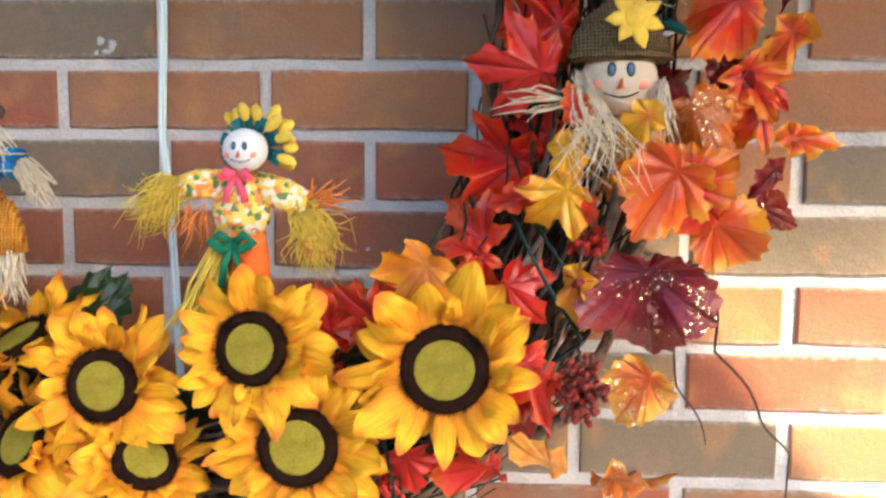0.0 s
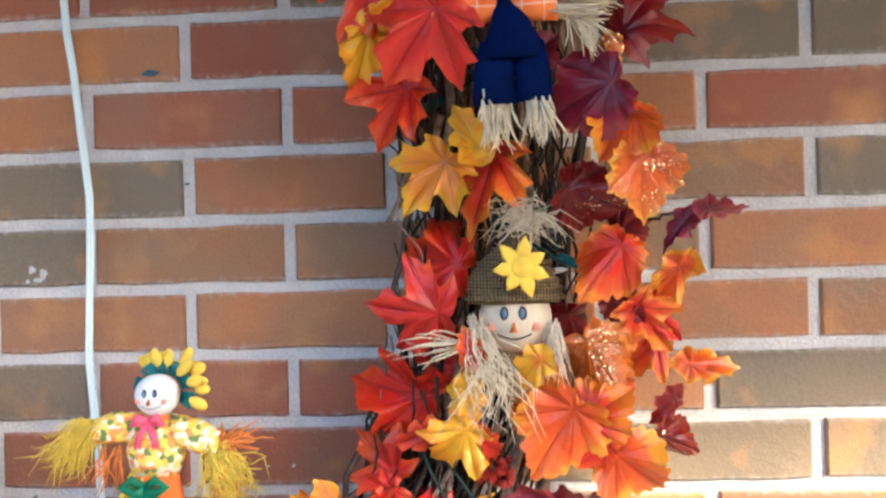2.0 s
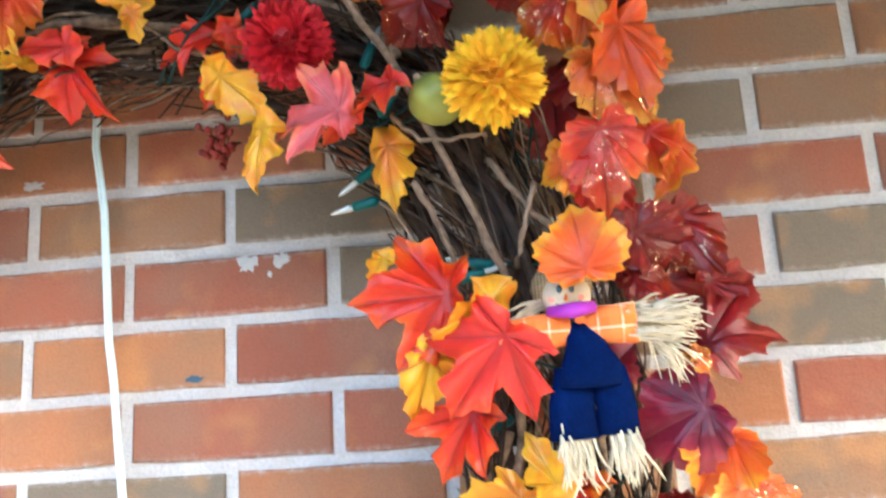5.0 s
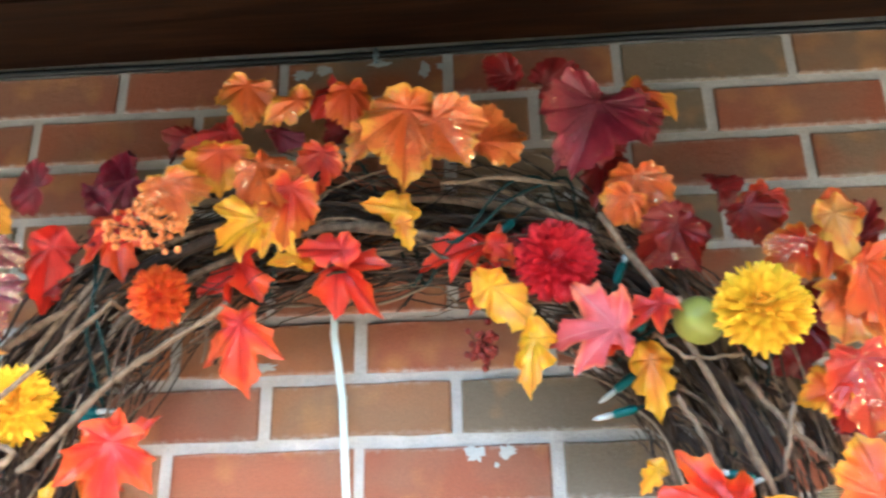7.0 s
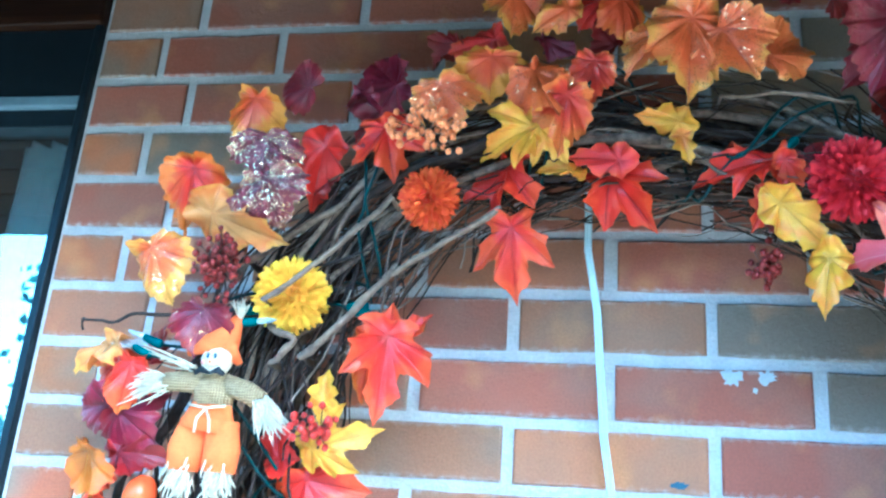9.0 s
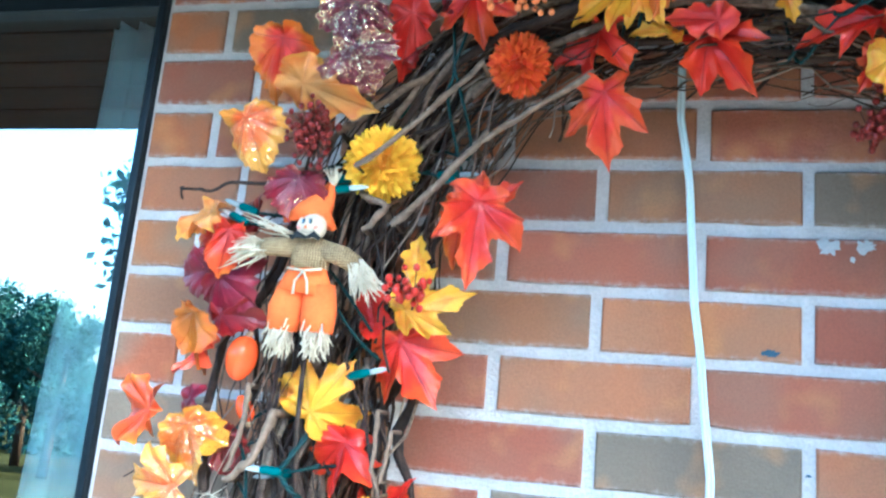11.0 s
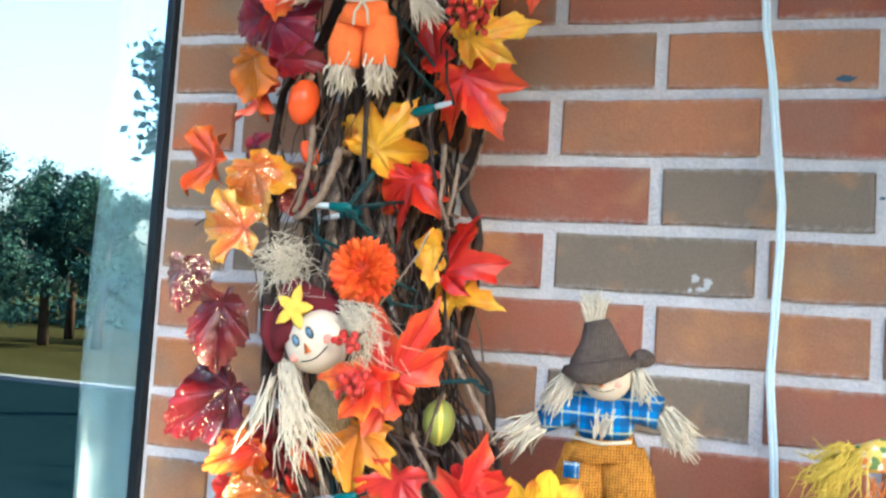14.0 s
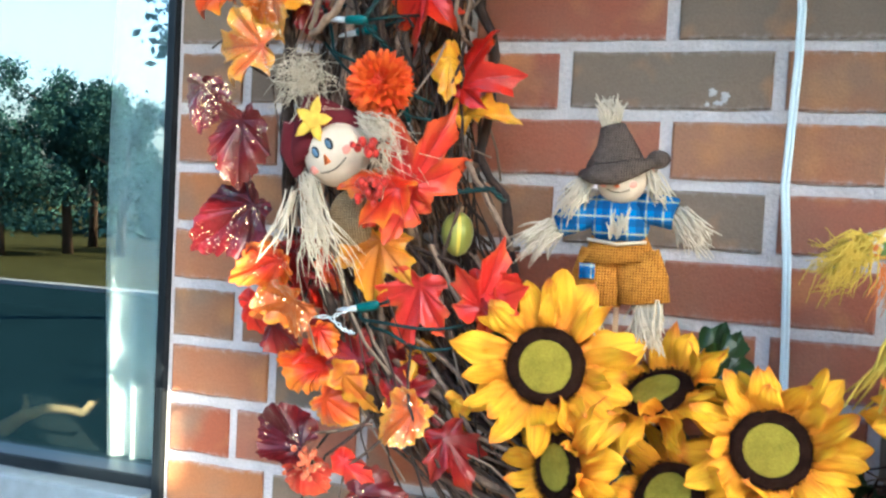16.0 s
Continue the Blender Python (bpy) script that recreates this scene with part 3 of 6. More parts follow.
# ---- window ----
win = thing("window_1", (EDGE_X - 0.4, 0.0, 1.17), "wide window in a dark bronze frame, glass mirroring sky and trees", "window", kind="structure")
WX0, WX1, WZ0, WZ1 = -2.6, EDGE_X, 1.165, 2.24
rounded_box("window_frame", (WX1 - 0.012, -0.006, WZ0 - 0.05), (WX1 - 0.001, 0.09, 2.365), FRAME, win, 0.002)
rounded_box("window_frame", (WX0, 0.002, 2.262), (WX1 - 0.012, 0.09, 2.365), FRAME, win, 0.003)
rounded_box("window_frame", (WX0, -0.004, 2.247), (WX1 - 0.012, 0.06, 2.262), SILL, win, 0.002)
rounded_box("window_frame", (WX0, 0.006, 2.222), (WX1 - 0.012, 0.07, 2.247), FRAME, win, 0.002)
rounded_box("window_frame", (WX0, 0.0, WZ0 - 0.012), (WX1 - 0.012, 0.06, WZ0 + 0.004), FRAME, win, 0.002)
rounded_box("window_sill", (WX0, -0.03, WZ0 - 0.055), (WX1 - 0.012, 0.08, WZ0 - 0.012), SILL, win, 0.004)
rounded_box("window_frame", (WX0 - 0.02, -0.006, WZ0 - 0.05), (WX0, 0.09, 2.365), FRAME, win, 0.002)
rounded_box("window_header", (WX0 - 0.02, -0.012, 2.365), (WX1 - 0.001, 0.06, CEILING - 0.001), WOOD, win, 0.003)
pane = Shape()
pane.box((WX0, 0.020, WZ0), (WX1 - 0.012, 0.024, 2.224), GLASS)
pane_ob = pane.make("pane", win, (WX0, 0.02, WZ0), smooth=False)
pane_ob.visible_shadow = False

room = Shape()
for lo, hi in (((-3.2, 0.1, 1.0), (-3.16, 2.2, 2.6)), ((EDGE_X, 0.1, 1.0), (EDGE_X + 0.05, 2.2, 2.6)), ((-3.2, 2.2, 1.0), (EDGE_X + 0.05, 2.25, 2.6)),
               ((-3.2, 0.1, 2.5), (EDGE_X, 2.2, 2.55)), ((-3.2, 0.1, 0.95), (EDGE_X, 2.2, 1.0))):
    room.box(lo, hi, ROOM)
tagged(room.make("wall_room", smooth=False), "room behind the glass, unlit darkness put into its wall colour", "room", kind="structure")

cur = Shape()
cols, rows_ = 40, 12
vs = []
for i in range(rows_ + 1):
    for j in range(cols + 1):
        u, v = j / cols, i / rows_
        x = EDGE_X - 0.02 - 0.115 * u - 0.012 * math.sin(v * 5) * u
        vs.append((x, 0.062 + 0.014 * math.sin(u * 21 + v) + 0.005 * math.sin(u * 47), 1.15 + 1.1 * v))
fs = [(i * (cols + 1) + j, i * (cols + 1) + j + 1, (i + 1) * (cols + 1) + j + 1, (i + 1) * (cols + 1) + j) for i in range(rows_) for j in range(cols)]
cur.add(vs, fs, CURTAIN)
tagged(cur.make("curtain", None, (EDGE_X - 0.07, 0.06, 1.15)), "pale blue-white curtain hanging in folds behind the glass", "curtain")
drift = Shape()
drift.tube([(-1.06, 0.07, 1.175), (-1.03, 0.07, 1.195), (-0.99, 0.07, 1.212), (-0.955, 0.07, 1.214), (-0.93, 0.07, 1.212), (-0.918, 0.07, 1.228)], [0.012, 0.009, 0.006, 0.005, 0.005, 0.004], DRIFT, n=8)
drift.tube([(-1.03, 0.07, 1.195), (-1.025, 0.075, 1.215), (-1.03, 0.075, 1.225)], [0.006, 0.004, 0.003], DRIFT, n=6)
tagged(drift.make("driftwood", None, (-1.05, 0.07, 1.17)), "pale brown bent driftwood piece lying on the inner sill", "driftwood")
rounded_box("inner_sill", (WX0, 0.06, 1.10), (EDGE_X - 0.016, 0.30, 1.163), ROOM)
tagged(bpy.data.objects["inner_sill"], "inner window sill, the room's darkness put into its colour", "sill", kind="structure")


# ---- garden seen in the glass, and unseen trees added for shade ----
def tree(x, y, height, crown_r, seed, lean=0.0, low=0.35):
    rnd = random.Random(seed)
    t = thing("tree", (x, y, -0.6), "dark broad-leaved tree on the lawn edge", "tree", "trees along the lawn")
    tr = Shape()
    top = Vector((lean, 0, height * 0.8))
    tr.tube([(0, 0, -0.05), (lean * 0.3, 0.05, height * 0.3), (lean * 0.6, 0, height * 0.55), tuple(top)], [height * 0.032, height * 0.024, height * 0.016, height * 0.006], TRUNK, n=9)
    tips = [top]
    for k in range(9):
        h = height * rnd.uniform(low, 0.75)
        a = rnd.uniform(0, 6.28)
        r = crown_r * rnd.uniform(0.5, 0.95)
        p = Vector((lean * 0.6, 0, h))
        e = p + Vector((math.cos(a) * r, math.sin(a) * r, height * rnd.uniform(0.08, 0.25)))
        tr.tube([p, p.lerp(e, 0.5) + Vector((0, 0, height * 0.04)), e], [height * 0.012, height * 0.008, height * 0.003], TRUNK, n=6)
        tips += [e, p.lerp(e, 0.6)]
    o = tr.make("trunk", None)
    o.parent = t
    cr = Shape()
    vs, fs = [], []
    for tip in tips:
        for _ in range(4):
            c = tip + Vector([rnd.gauss(0, crown_r * 0.22) for _ in range(3)])
            for _ in range(170):
                p = c + Vector([rnd.gauss(0, crown_r * 0.115) for _ in range(3)])
                s = rnd.uniform(0.035, 0.10) * height / 6
                u = Vector([rnd.gauss(0, 1) for _ in range(3)]).normalized() * s
                w = u.cross(Vector([rnd.gauss(0, 1) for _ in range(3)])).normalized() * s * 0.6
                k = len(vs)
                vs += [p - u, p + w, p + u, p - w]
                fs.append((k, k + 1, k + 2, k + 3))
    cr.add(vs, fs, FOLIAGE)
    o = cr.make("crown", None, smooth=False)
    o.parent = t
    return t


for i, (az, dist, h, r) in enumerate(((-24, 34, 3.6, 1.7), (-29, 35, 3.4, 1.7), (-33.5, 34, 3.3, 1.6), (-36.5, 33, 3.6, 1.4), (-39.6, 30, 5.6, 1.6), (-42.6, 31, 5.9, 1.8), (-46.5, 30, 5.0, 2.0),
                                       (-51, 31, 6.4, 2.2), (-56, 30, 5.8, 2.3), (-62, 30, 6.8, 2.4), (-18, 31, 6.2, 2.2), (-69, 31, 6.4, 2.4))):
    a = radians(az)
    tree(-0.15 + dist * math.sin(a), -0.9 - dist * math.cos(a), h, r, 100 + i, lean=0.3 * math.sin(i * 2.1), low=0.2)
near = tree(-8.0, -13.2, 7.5, 1.9, 300, low=0.42)
tagged(near, "tall tree with sparse hanging leaves near the driveway")
# unseen copies added to block low sky light from the wall's upper courses
for i, az in enumerate(range(-12, 84, 7)):
    a = radians(az)
    src = [o for o in scene.objects if o.name.startswith("tree") and not o.parent][i % 10]
    copy_thing(src, pose(30 * math.sin(a), -0.9 - 30 * math.cos(a), -0.6, 0, 0, 40 * i))
# unseen trees added to darken the mirrored ground and cut sky on the wall
for i, (x, y, h, r) in enumerate(((4, -17, 7.5, 3.0), (-1, -24, 8, 3.4), (-5, -31, 8, 3.4), (-9, -38, 8, 3.4), (8, -23, 10, 4.0), (2, -31, 9, 3.8), (-3, -40, 9, 4.0), (15, -2.5, 12, 4))):
    tagged(tree(x, y, h, r, 500 + i, low=0.15), "unseen dense tree added to shade lawn, driveway and wall")
tagged(tree(-23.2, -27.5, 5.9, 1.7, 520, lean=0.1, low=0.5), "tree with a bare pale trunk catching low sun")
# unseen tree on the sun's path, its flat crown added to soften the patch
tall = thing("tree", (15.5, -9.64, -0.6), "unseen tree added to soften the sun patch's upper edge", "tree", "trees along the lawn")
rnd = random.Random(77)
tr = Shape()
tr.tube([(0, 0, -0.05), (0.1, 0.05, 5.0), (0, 0, 11.0), (0.1, 0.1, 13.0)], [0.26, 0.2, 0.13, 0.04], TRUNK, n=9)
for k in range(9):
    b = (k - 7) * 0.6
    tr.tube([(0, 0, 10.9), (b * 0.5, 0, 11.6), (b, 0, 12.0)], [0.08, 0.05, 0.02], TRUNK, n=6)
o = tr.make("trunk", None)
o.parent = tall
vs, fs = [], []
for k in range(6000):
    a, q = rnd.uniform(-6.6, 1.0), rnd.uniform(-0.17, 0.17)
    p = Vector((a, q, 11.38 + 1.5 * rnd.random() ** 1.3 * (1.1 - abs(a + 2.8) / 3.9)))
    sz = rnd.uniform(0.06, 0.14)
    u = Vector([rnd.gauss(0, 1) for _ in range(3)]).normalized() * sz
    w = u.cross(Vector([rnd.gauss(0, 1) for _ in range(3)])).normalized() * sz * 0.6
    n0 = len(vs)
    vs += [p - u, p + w, p + u, p - w]
    fs.append((n0, n0 + 1, n0 + 2, n0 + 3))
o = Shape().add(vs, fs, FOLIAGE).make("crown", None, smooth=False)
o.parent = tall
hedge = Shape()
rnd = random.Random(41)
vs, fs = [], []
for k in range(15000):
    x, y, z = rnd.uniform(-75, 75), -36 + rnd.gauss(0, 0.8), -0.6 + abs(rnd.gauss(0, 1.0))
    s = rnd.uniform(0.12, 0.3)
    u = Vector([rnd.gauss(0, 1) for _ in range(3)]).normalized() * s
    w = u.cross(Vector([rnd.gauss(0, 1) for _ in range(3)])).normalized() * s * 0.7
    p = Vector((x, y, z))
    n0 = len(vs)
    vs += [p - u, p + w, p + u, p - w]
    fs.append((n0, n0 + 1, n0 + 2, n0 + 3))
hedge.add(vs, fs, FOLIAGE)
tagged(hedge.make("hedge", None, smooth=False), "dark undergrowth behind the trees", "undergrowth", kind="stuff")

# ---- cord ----
cord = thing("electric_cord", (-0.1, -0.026, 1.10), "thin white two-core electric cord hanging down the bricks", "cord")
cp = [(-0.127, 2.17), (-0.126, 2.12), (-0.1255, 2.053), (-0.120, 2.02), (-0.115, 1.986), (-0.111, 1.922), (-0.107, 1.86), (-0.101, 1.82), (-0.095, 1.758), (-0.0885, 1.70), (-0.0885, 1.655),
      (-0.0905, 1.605), (-0.093, 1.54), (-0.087, 1.47), (-0.084, 1.40), (-0.082, 1.34), (-0.080, 1.22), (-0.085, 1.10)]
for dx in (-0.0018, 0.0018):
    core = Shape()
    core.tube([(x + dx, -0.026, z) for x, z in cp], 0.0022, CORD, n=8)
    core.make("core", cord, (-0.1, -0.026, 1.7))

# ---- wreath ----
WC = Vector((-0.085, -0.075, 1.68))
RX, RZ, EXP = 0.385, 0.475, 2.35


def ring(th):
    """The wreath's middle line and its outward way, at an angle from the right, anticlockwise."""
    c, s = math.cos(th), math.sin(th)
    k = (abs(c) ** EXP + abs(s) ** EXP) ** (-1 / EXP)
    return Vector((WC.x + RX * k * c, WC.y, WC.z + RZ * k * s)), Vector((c, 0, s))


wreath = thing("grapevine_wreath", (WC.x, -0.02, WC.z - RZ), "large oval grapevine wreath covered in silk autumn leaves on bricks", "wreath")
rnd = random.Random(7)
for i in range(128):
    th0, span = rnd.uniform(0, 6.283), rnd.uniform(0.9, 3.2)
    a0, b0 = rnd.uniform(-1, 1), rnd.uniform(-1, 1)
    while a0 * a0 + b0 * b0 > 1:
        a0, b0 = rnd.uniform(-1, 1), rnd.uniform(-1, 1)
    r = rnd.choice((1.0, 0.8, 0.7, 1.7, 2.0)) * rnd.uniform(0.0016, 0.0038)
    f1, f2, p1, p2 = rnd.uniform(0.6, 3.4), rnd.uniform(0.6, 2.6), rnd.uniform(0, 6), rnd.uniform(0, 6)
    pts, rad = [], []
    m = int(10 + span * 11)
    for k in range(m + 1):
        th = th0 + span * k / m
        p, o = ring(th)
        half = 0.078 + 0.016 * max(0, -math.cos(th)) - 0.02 * max(0, math.sin(th)) ** 3
        wob = 0.008 * math.sin(th * (9 + 8 * abs(a0)) + p1) + 0.004 * math.sin(th * 31 + p2)
        pts.append(p + o * (half * (0.70 * a0 + 0.5 * math.sin(f1 * th + p1)) + wob) + Vector((0, 0.050 * (0.75 * b0 + 0.3 * math.sin(f2 * th + p2)) + 0.002 * math.sin(th * 23), 0)))
        rad.append(r * (1.0 + 0.18 * math.sin(k * 1.9 + p2)) * (1 - 0.5 * k / m))
    s = Shape()
    s.tube(pts, rad, BARK, n=6)
    s.make("vine", wreath, pts[0])
# thick knotty canes lying over the others
for i in range(46):
    th0, span = 6.283 * (i + rnd.uniform(-0.4, 0.4)) / 46, rnd.uniform(0.35, 0.95)
    a0, a1, b0 = rnd.uniform(-0.85, 0.85), rnd.uniform(-0.85, 0.85), rnd.uniform(-1.1, -0.25)
    r, ph = rnd.uniform(0.0026, 0.0058), rnd.uniform(0, 6)
    pts, rad = [], []
    for k in range(13):
        u = k / 12
        p, o = ring(th0 + span * u)
        pts.append(p + o * (0.080 * (a0 + (a1 - a0) * u) + 0.004 * math.sin(9 * u + ph)) + Vector((0, 0.052 * b0 + 0.01 * u * u + 0.002 * math.sin(7 * u + ph), 0)))
        rad.append(r * (1.22 if k % 5 == i % 5 else 1.0) * (1 - 0.35 * u))
    s = Shape()
    s.tube(pts, rad, BARK, n=8)
    s.make("vine", wreath, pts[0])
tw = Shape()
for i in range(1500):
    th0, span = rnd.uniform(0, 6.283), rnd.uniform(0.12, 0.5)
    a0, b0, by = rnd.uniform(-0.92, 0.92), rnd.uniform(-1, 1), rnd.uniform(-0.02, 0.02)
    lean = max(-1.2, min(1.2, rnd.gauss(0, 0.6)))
    r = rnd.choice((1, 1, 1, 1.7)) * rnd.uniform(0.0004, 0.0012)
    pts = []
    for k in range(7):
        u = k / 6
        p, o = ring(th0 + span * u)
        half = 0.078 + 0.016 * max(0, -math.cos(th0))
        a1 = max(-1.15, min(1.15, a0 + lean))
        pts.append(p + o * half * (0.92 * (a0 + (a1 - a0) * u) + 0.08 * math.sin(u * 6 + i)) + Vector((0, 0.052 * b0 + by * u, 0)))
    tw.tube(pts, r, TWIG, n=4)
tagged(tw.make("brushwood", wreath, tuple(WC)), "fine broken twigs", kind="stuff")
# a few long broken ends and curled tendrils
for pts, r, mat in (
        ([(0.261, -0.100, 1.752), (0.233, -0.105, 1.702), (0.213, -0.110, 1.662)], 0.0042, BARK),
        ([(0.261, -0.100, 1.782), (0.238, -0.100, 1.737), (0.234, -0.100, 1.712)], 0.0035, BARK),
        ([(0.402, -0.130, 1.413), (0.408, -0.130, 1.362), (0.445, -0.125, 1.311), (0.471, -0.120, 1.270), (0.475, -0.120, 1.198)], 0.0016, TWIG),
        ([(0.362, -0.130, 1.403), (0.378, -0.130, 1.332), (0.404, -0.120, 1.280)], 0.0014, TWIG),
        ([(-0.505, -0.140, 1.942), (-0.540, -0.150, 1.942), (-0.566, -0.150, 1.934), (-0.590, -0.150, 1.931), (-0.606, -0.150, 1.936), (-0.600, -0.150, 1.924)], 0.0022, BARK),
        ([(0.429, -0.140, 1.654), (0.439, -0.160, 1.660), (0.459, -0.170, 1.655)], 0.0015, TWIG),
        ([(-0.452, -0.110, 1.294), (-0.512, -0.120, 1.283), (-0.543, -0.120, 1.282)], 0.002, BARK),
        ([(-0.452, -0.110, 1.304), (-0.492, -0.120, 1.263), (-0.521, -0.120, 1.213)], 0.002, BARK),
        ([(-0.432, -0.110, 1.294), (-0.471, -0.120, 1.254), (-0.491, -0.120, 1.184)], 0.0018, BARK),
        ([(-0.580, -0.110, 1.653), (-0.611, -0.120, 1.662), (-0.636, -0.120, 1.652)], 0.0016, TWIG),
        ([(-0.559, -0.110, 1.612), (-0.600, -0.120, 1.642), (-0.621, -0.120, 1.657)], 0.0016, TWIG)):
    s = Shape()
    line = []
    for i in range((len(pts) - 1) * 6 + 1):
        j = min(i // 6, len(pts) - 2)
        line.append(Vector(pts[j]).lerp(Vector(pts[j + 1]), i / 6 - j) + Vector((0.0025 * math.sin(i * 0.8), 0.002 * math.sin(i * 1.1), 0.002 * math.cos(i * 0.7))))
    s.tube(line, [r * (1 - 0.55 * k / len(line)) for k in range(len(line))], mat, n=6)
    s.make("tendril", wreath, pts[0])

# pale canes lying over the bundle
for pts, r in (
        ([(0.148, -0.150, 2.122), (0.195, -0.150, 2.043), (0.237, -0.150, 1.945), (0.271, -0.150, 1.861)], 0.0036),
        ([(0.187, -0.150, 2.006), (0.209, -0.150, 1.984), (0.236, -0.150, 1.983), (0.260, -0.150, 1.985)], 0.002),
        ([(0.295, -0.150, 1.940), (0.287, -0.150, 1.913), (0.278, -0.150, 1.882)], 0.0022),
        ([(0.201, -0.140, 1.951), (0.216, -0.140, 1.922), (0.230, -0.140, 1.884)], 0.0028),
        ([(-0.001, -0.130, 2.175), (0.056, -0.130, 2.177), (0.118, -0.130, 2.167)], 0.0024),
        ([(0.262, -0.140, 1.965), (0.293, -0.140, 1.919), (0.321, -0.140, 1.894)], 0.0028),
        ([(-0.413, -0.175, 1.950), (-0.360, -0.175, 1.991), (-0.302, -0.175, 2.051)], 0.0028),
        ([(-0.383, -0.140, 1.906), (-0.350, -0.140, 1.936), (-0.301, -0.140, 1.996)], 0.0038),
        ([(-0.453, -0.130, 2.001), (-0.417, -0.130, 2.025), (-0.360, -0.130, 2.066)], 0.0038),
        ([(-0.417, -0.140, 1.934), (-0.390, -0.140, 1.922), (-0.411, -0.140, 1.900)], 0.0036),
        ([(-0.207, -0.140, 2.054), (-0.262, -0.140, 2.016), (-0.311, -0.140, 1.985)], 0.003),
        ([(-0.480, -0.140, 1.722), (-0.493, -0.140, 1.681), (-0.518, -0.140, 1.660)], 0.004),
        ([(-0.386, -0.120, 1.732), (-0.385, -0.120, 1.681), (-0.378, -0.120, 1.658)], 0.0022),
        ([(-0.371, -0.120, 1.715), (-0.376, -0.120, 1.671)], 0.002),
        ([(-0.368, -0.120, 1.545), (-0.346, -0.120, 1.512), (-0.323, -0.120, 1.471)], 0.0028),
        ([(-0.399, -0.120, 1.468), (-0.376, -0.120, 1.432), (-0.360, -0.120, 1.406)], 0.0026),
        ([(-0.513, -0.130, 1.746), (-0.513, -0.130, 1.705), (-0.525, -0.130, 1.668)], 0.003),):
    s = Shape()
    line = []
    for i in range((len(pts) - 1) * 5 + 1):
        j = min(i // 5, len(pts) - 2)
        line.append(Vector(pts[j]).lerp(Vector(pts[j + 1]), i / 5 - j) + Vector((0.0008 * math.sin(i * 2.3), 0.002 * math.sin(i * 0.9), 0.0008 * math.cos(i * 1.7))))
    line = [line[0] + Vector((0, 0.03, 0)), *line, line[-1] + Vector((0, 0.03, 0))]
    s.tube(line, [r * (1.18 if k % 6 == 2 else 1.0 - 0.012 * k) for k in range(len(line))], CANE, n=7)
    s.make("cane", wreath, pts[0])

# ---- leaves ----
OUTLINE = {
    "maple": ((0.0, 1.0), (0.10, 0.82), (0.17, 0.78), (0.235, 0.73), (0.185, 0.60), (0.20, 0.50), (0.30, 0.53), (0.42, 0.58), (0.58, 0.60), (0.52, 0.44), (0.50, 0.36), (0.56, 0.29), (0.43, 0.24), (0.31, 0.18),
              (0.33, 0.10), (0.42, 0.02), (0.25, -0.05), (0.10, -0.04), (0.0, 0.02)),
    "oak": ((0.0, 1.0), (0.09, 0.86), (0.20, 0.80), (0.17, 0.66), (0.30, 0.60), (0.36, 0.48), (0.25, 0.40), (0.33, 0.30), (0.36, 0.20), (0.24, 0.13), (0.14, 0.03), (0.05, -0.02), (0.0, 0.0)),
    "grape": ((0.0, 1.0), (0.07, 0.90), (0.15, 0.88), (0.20, 0.79), (0.28, 0.77), (0.27, 0.66), (0.36, 0.68), (0.42, 0.60), (0.50, 0.58), (0.49, 0.48), (0.54, 0.40), (0.47, 0.33), (0.50, 0.24), (0.41, 0.19),
              (0.40, 0.10), (0.30, 0.08), (0.25, -0.01), (0.15, 0.01), (0.06, 0.03), (0.0, 0.09)),
}
HUB = {"maple": 0.14, "oak": 0.25, "grape": 0.18}
TIPS = {"maple": (0, 8, 15), "oak": (0, 5, 8), "grape": (0, 8, 13)}
leaf_count = 0


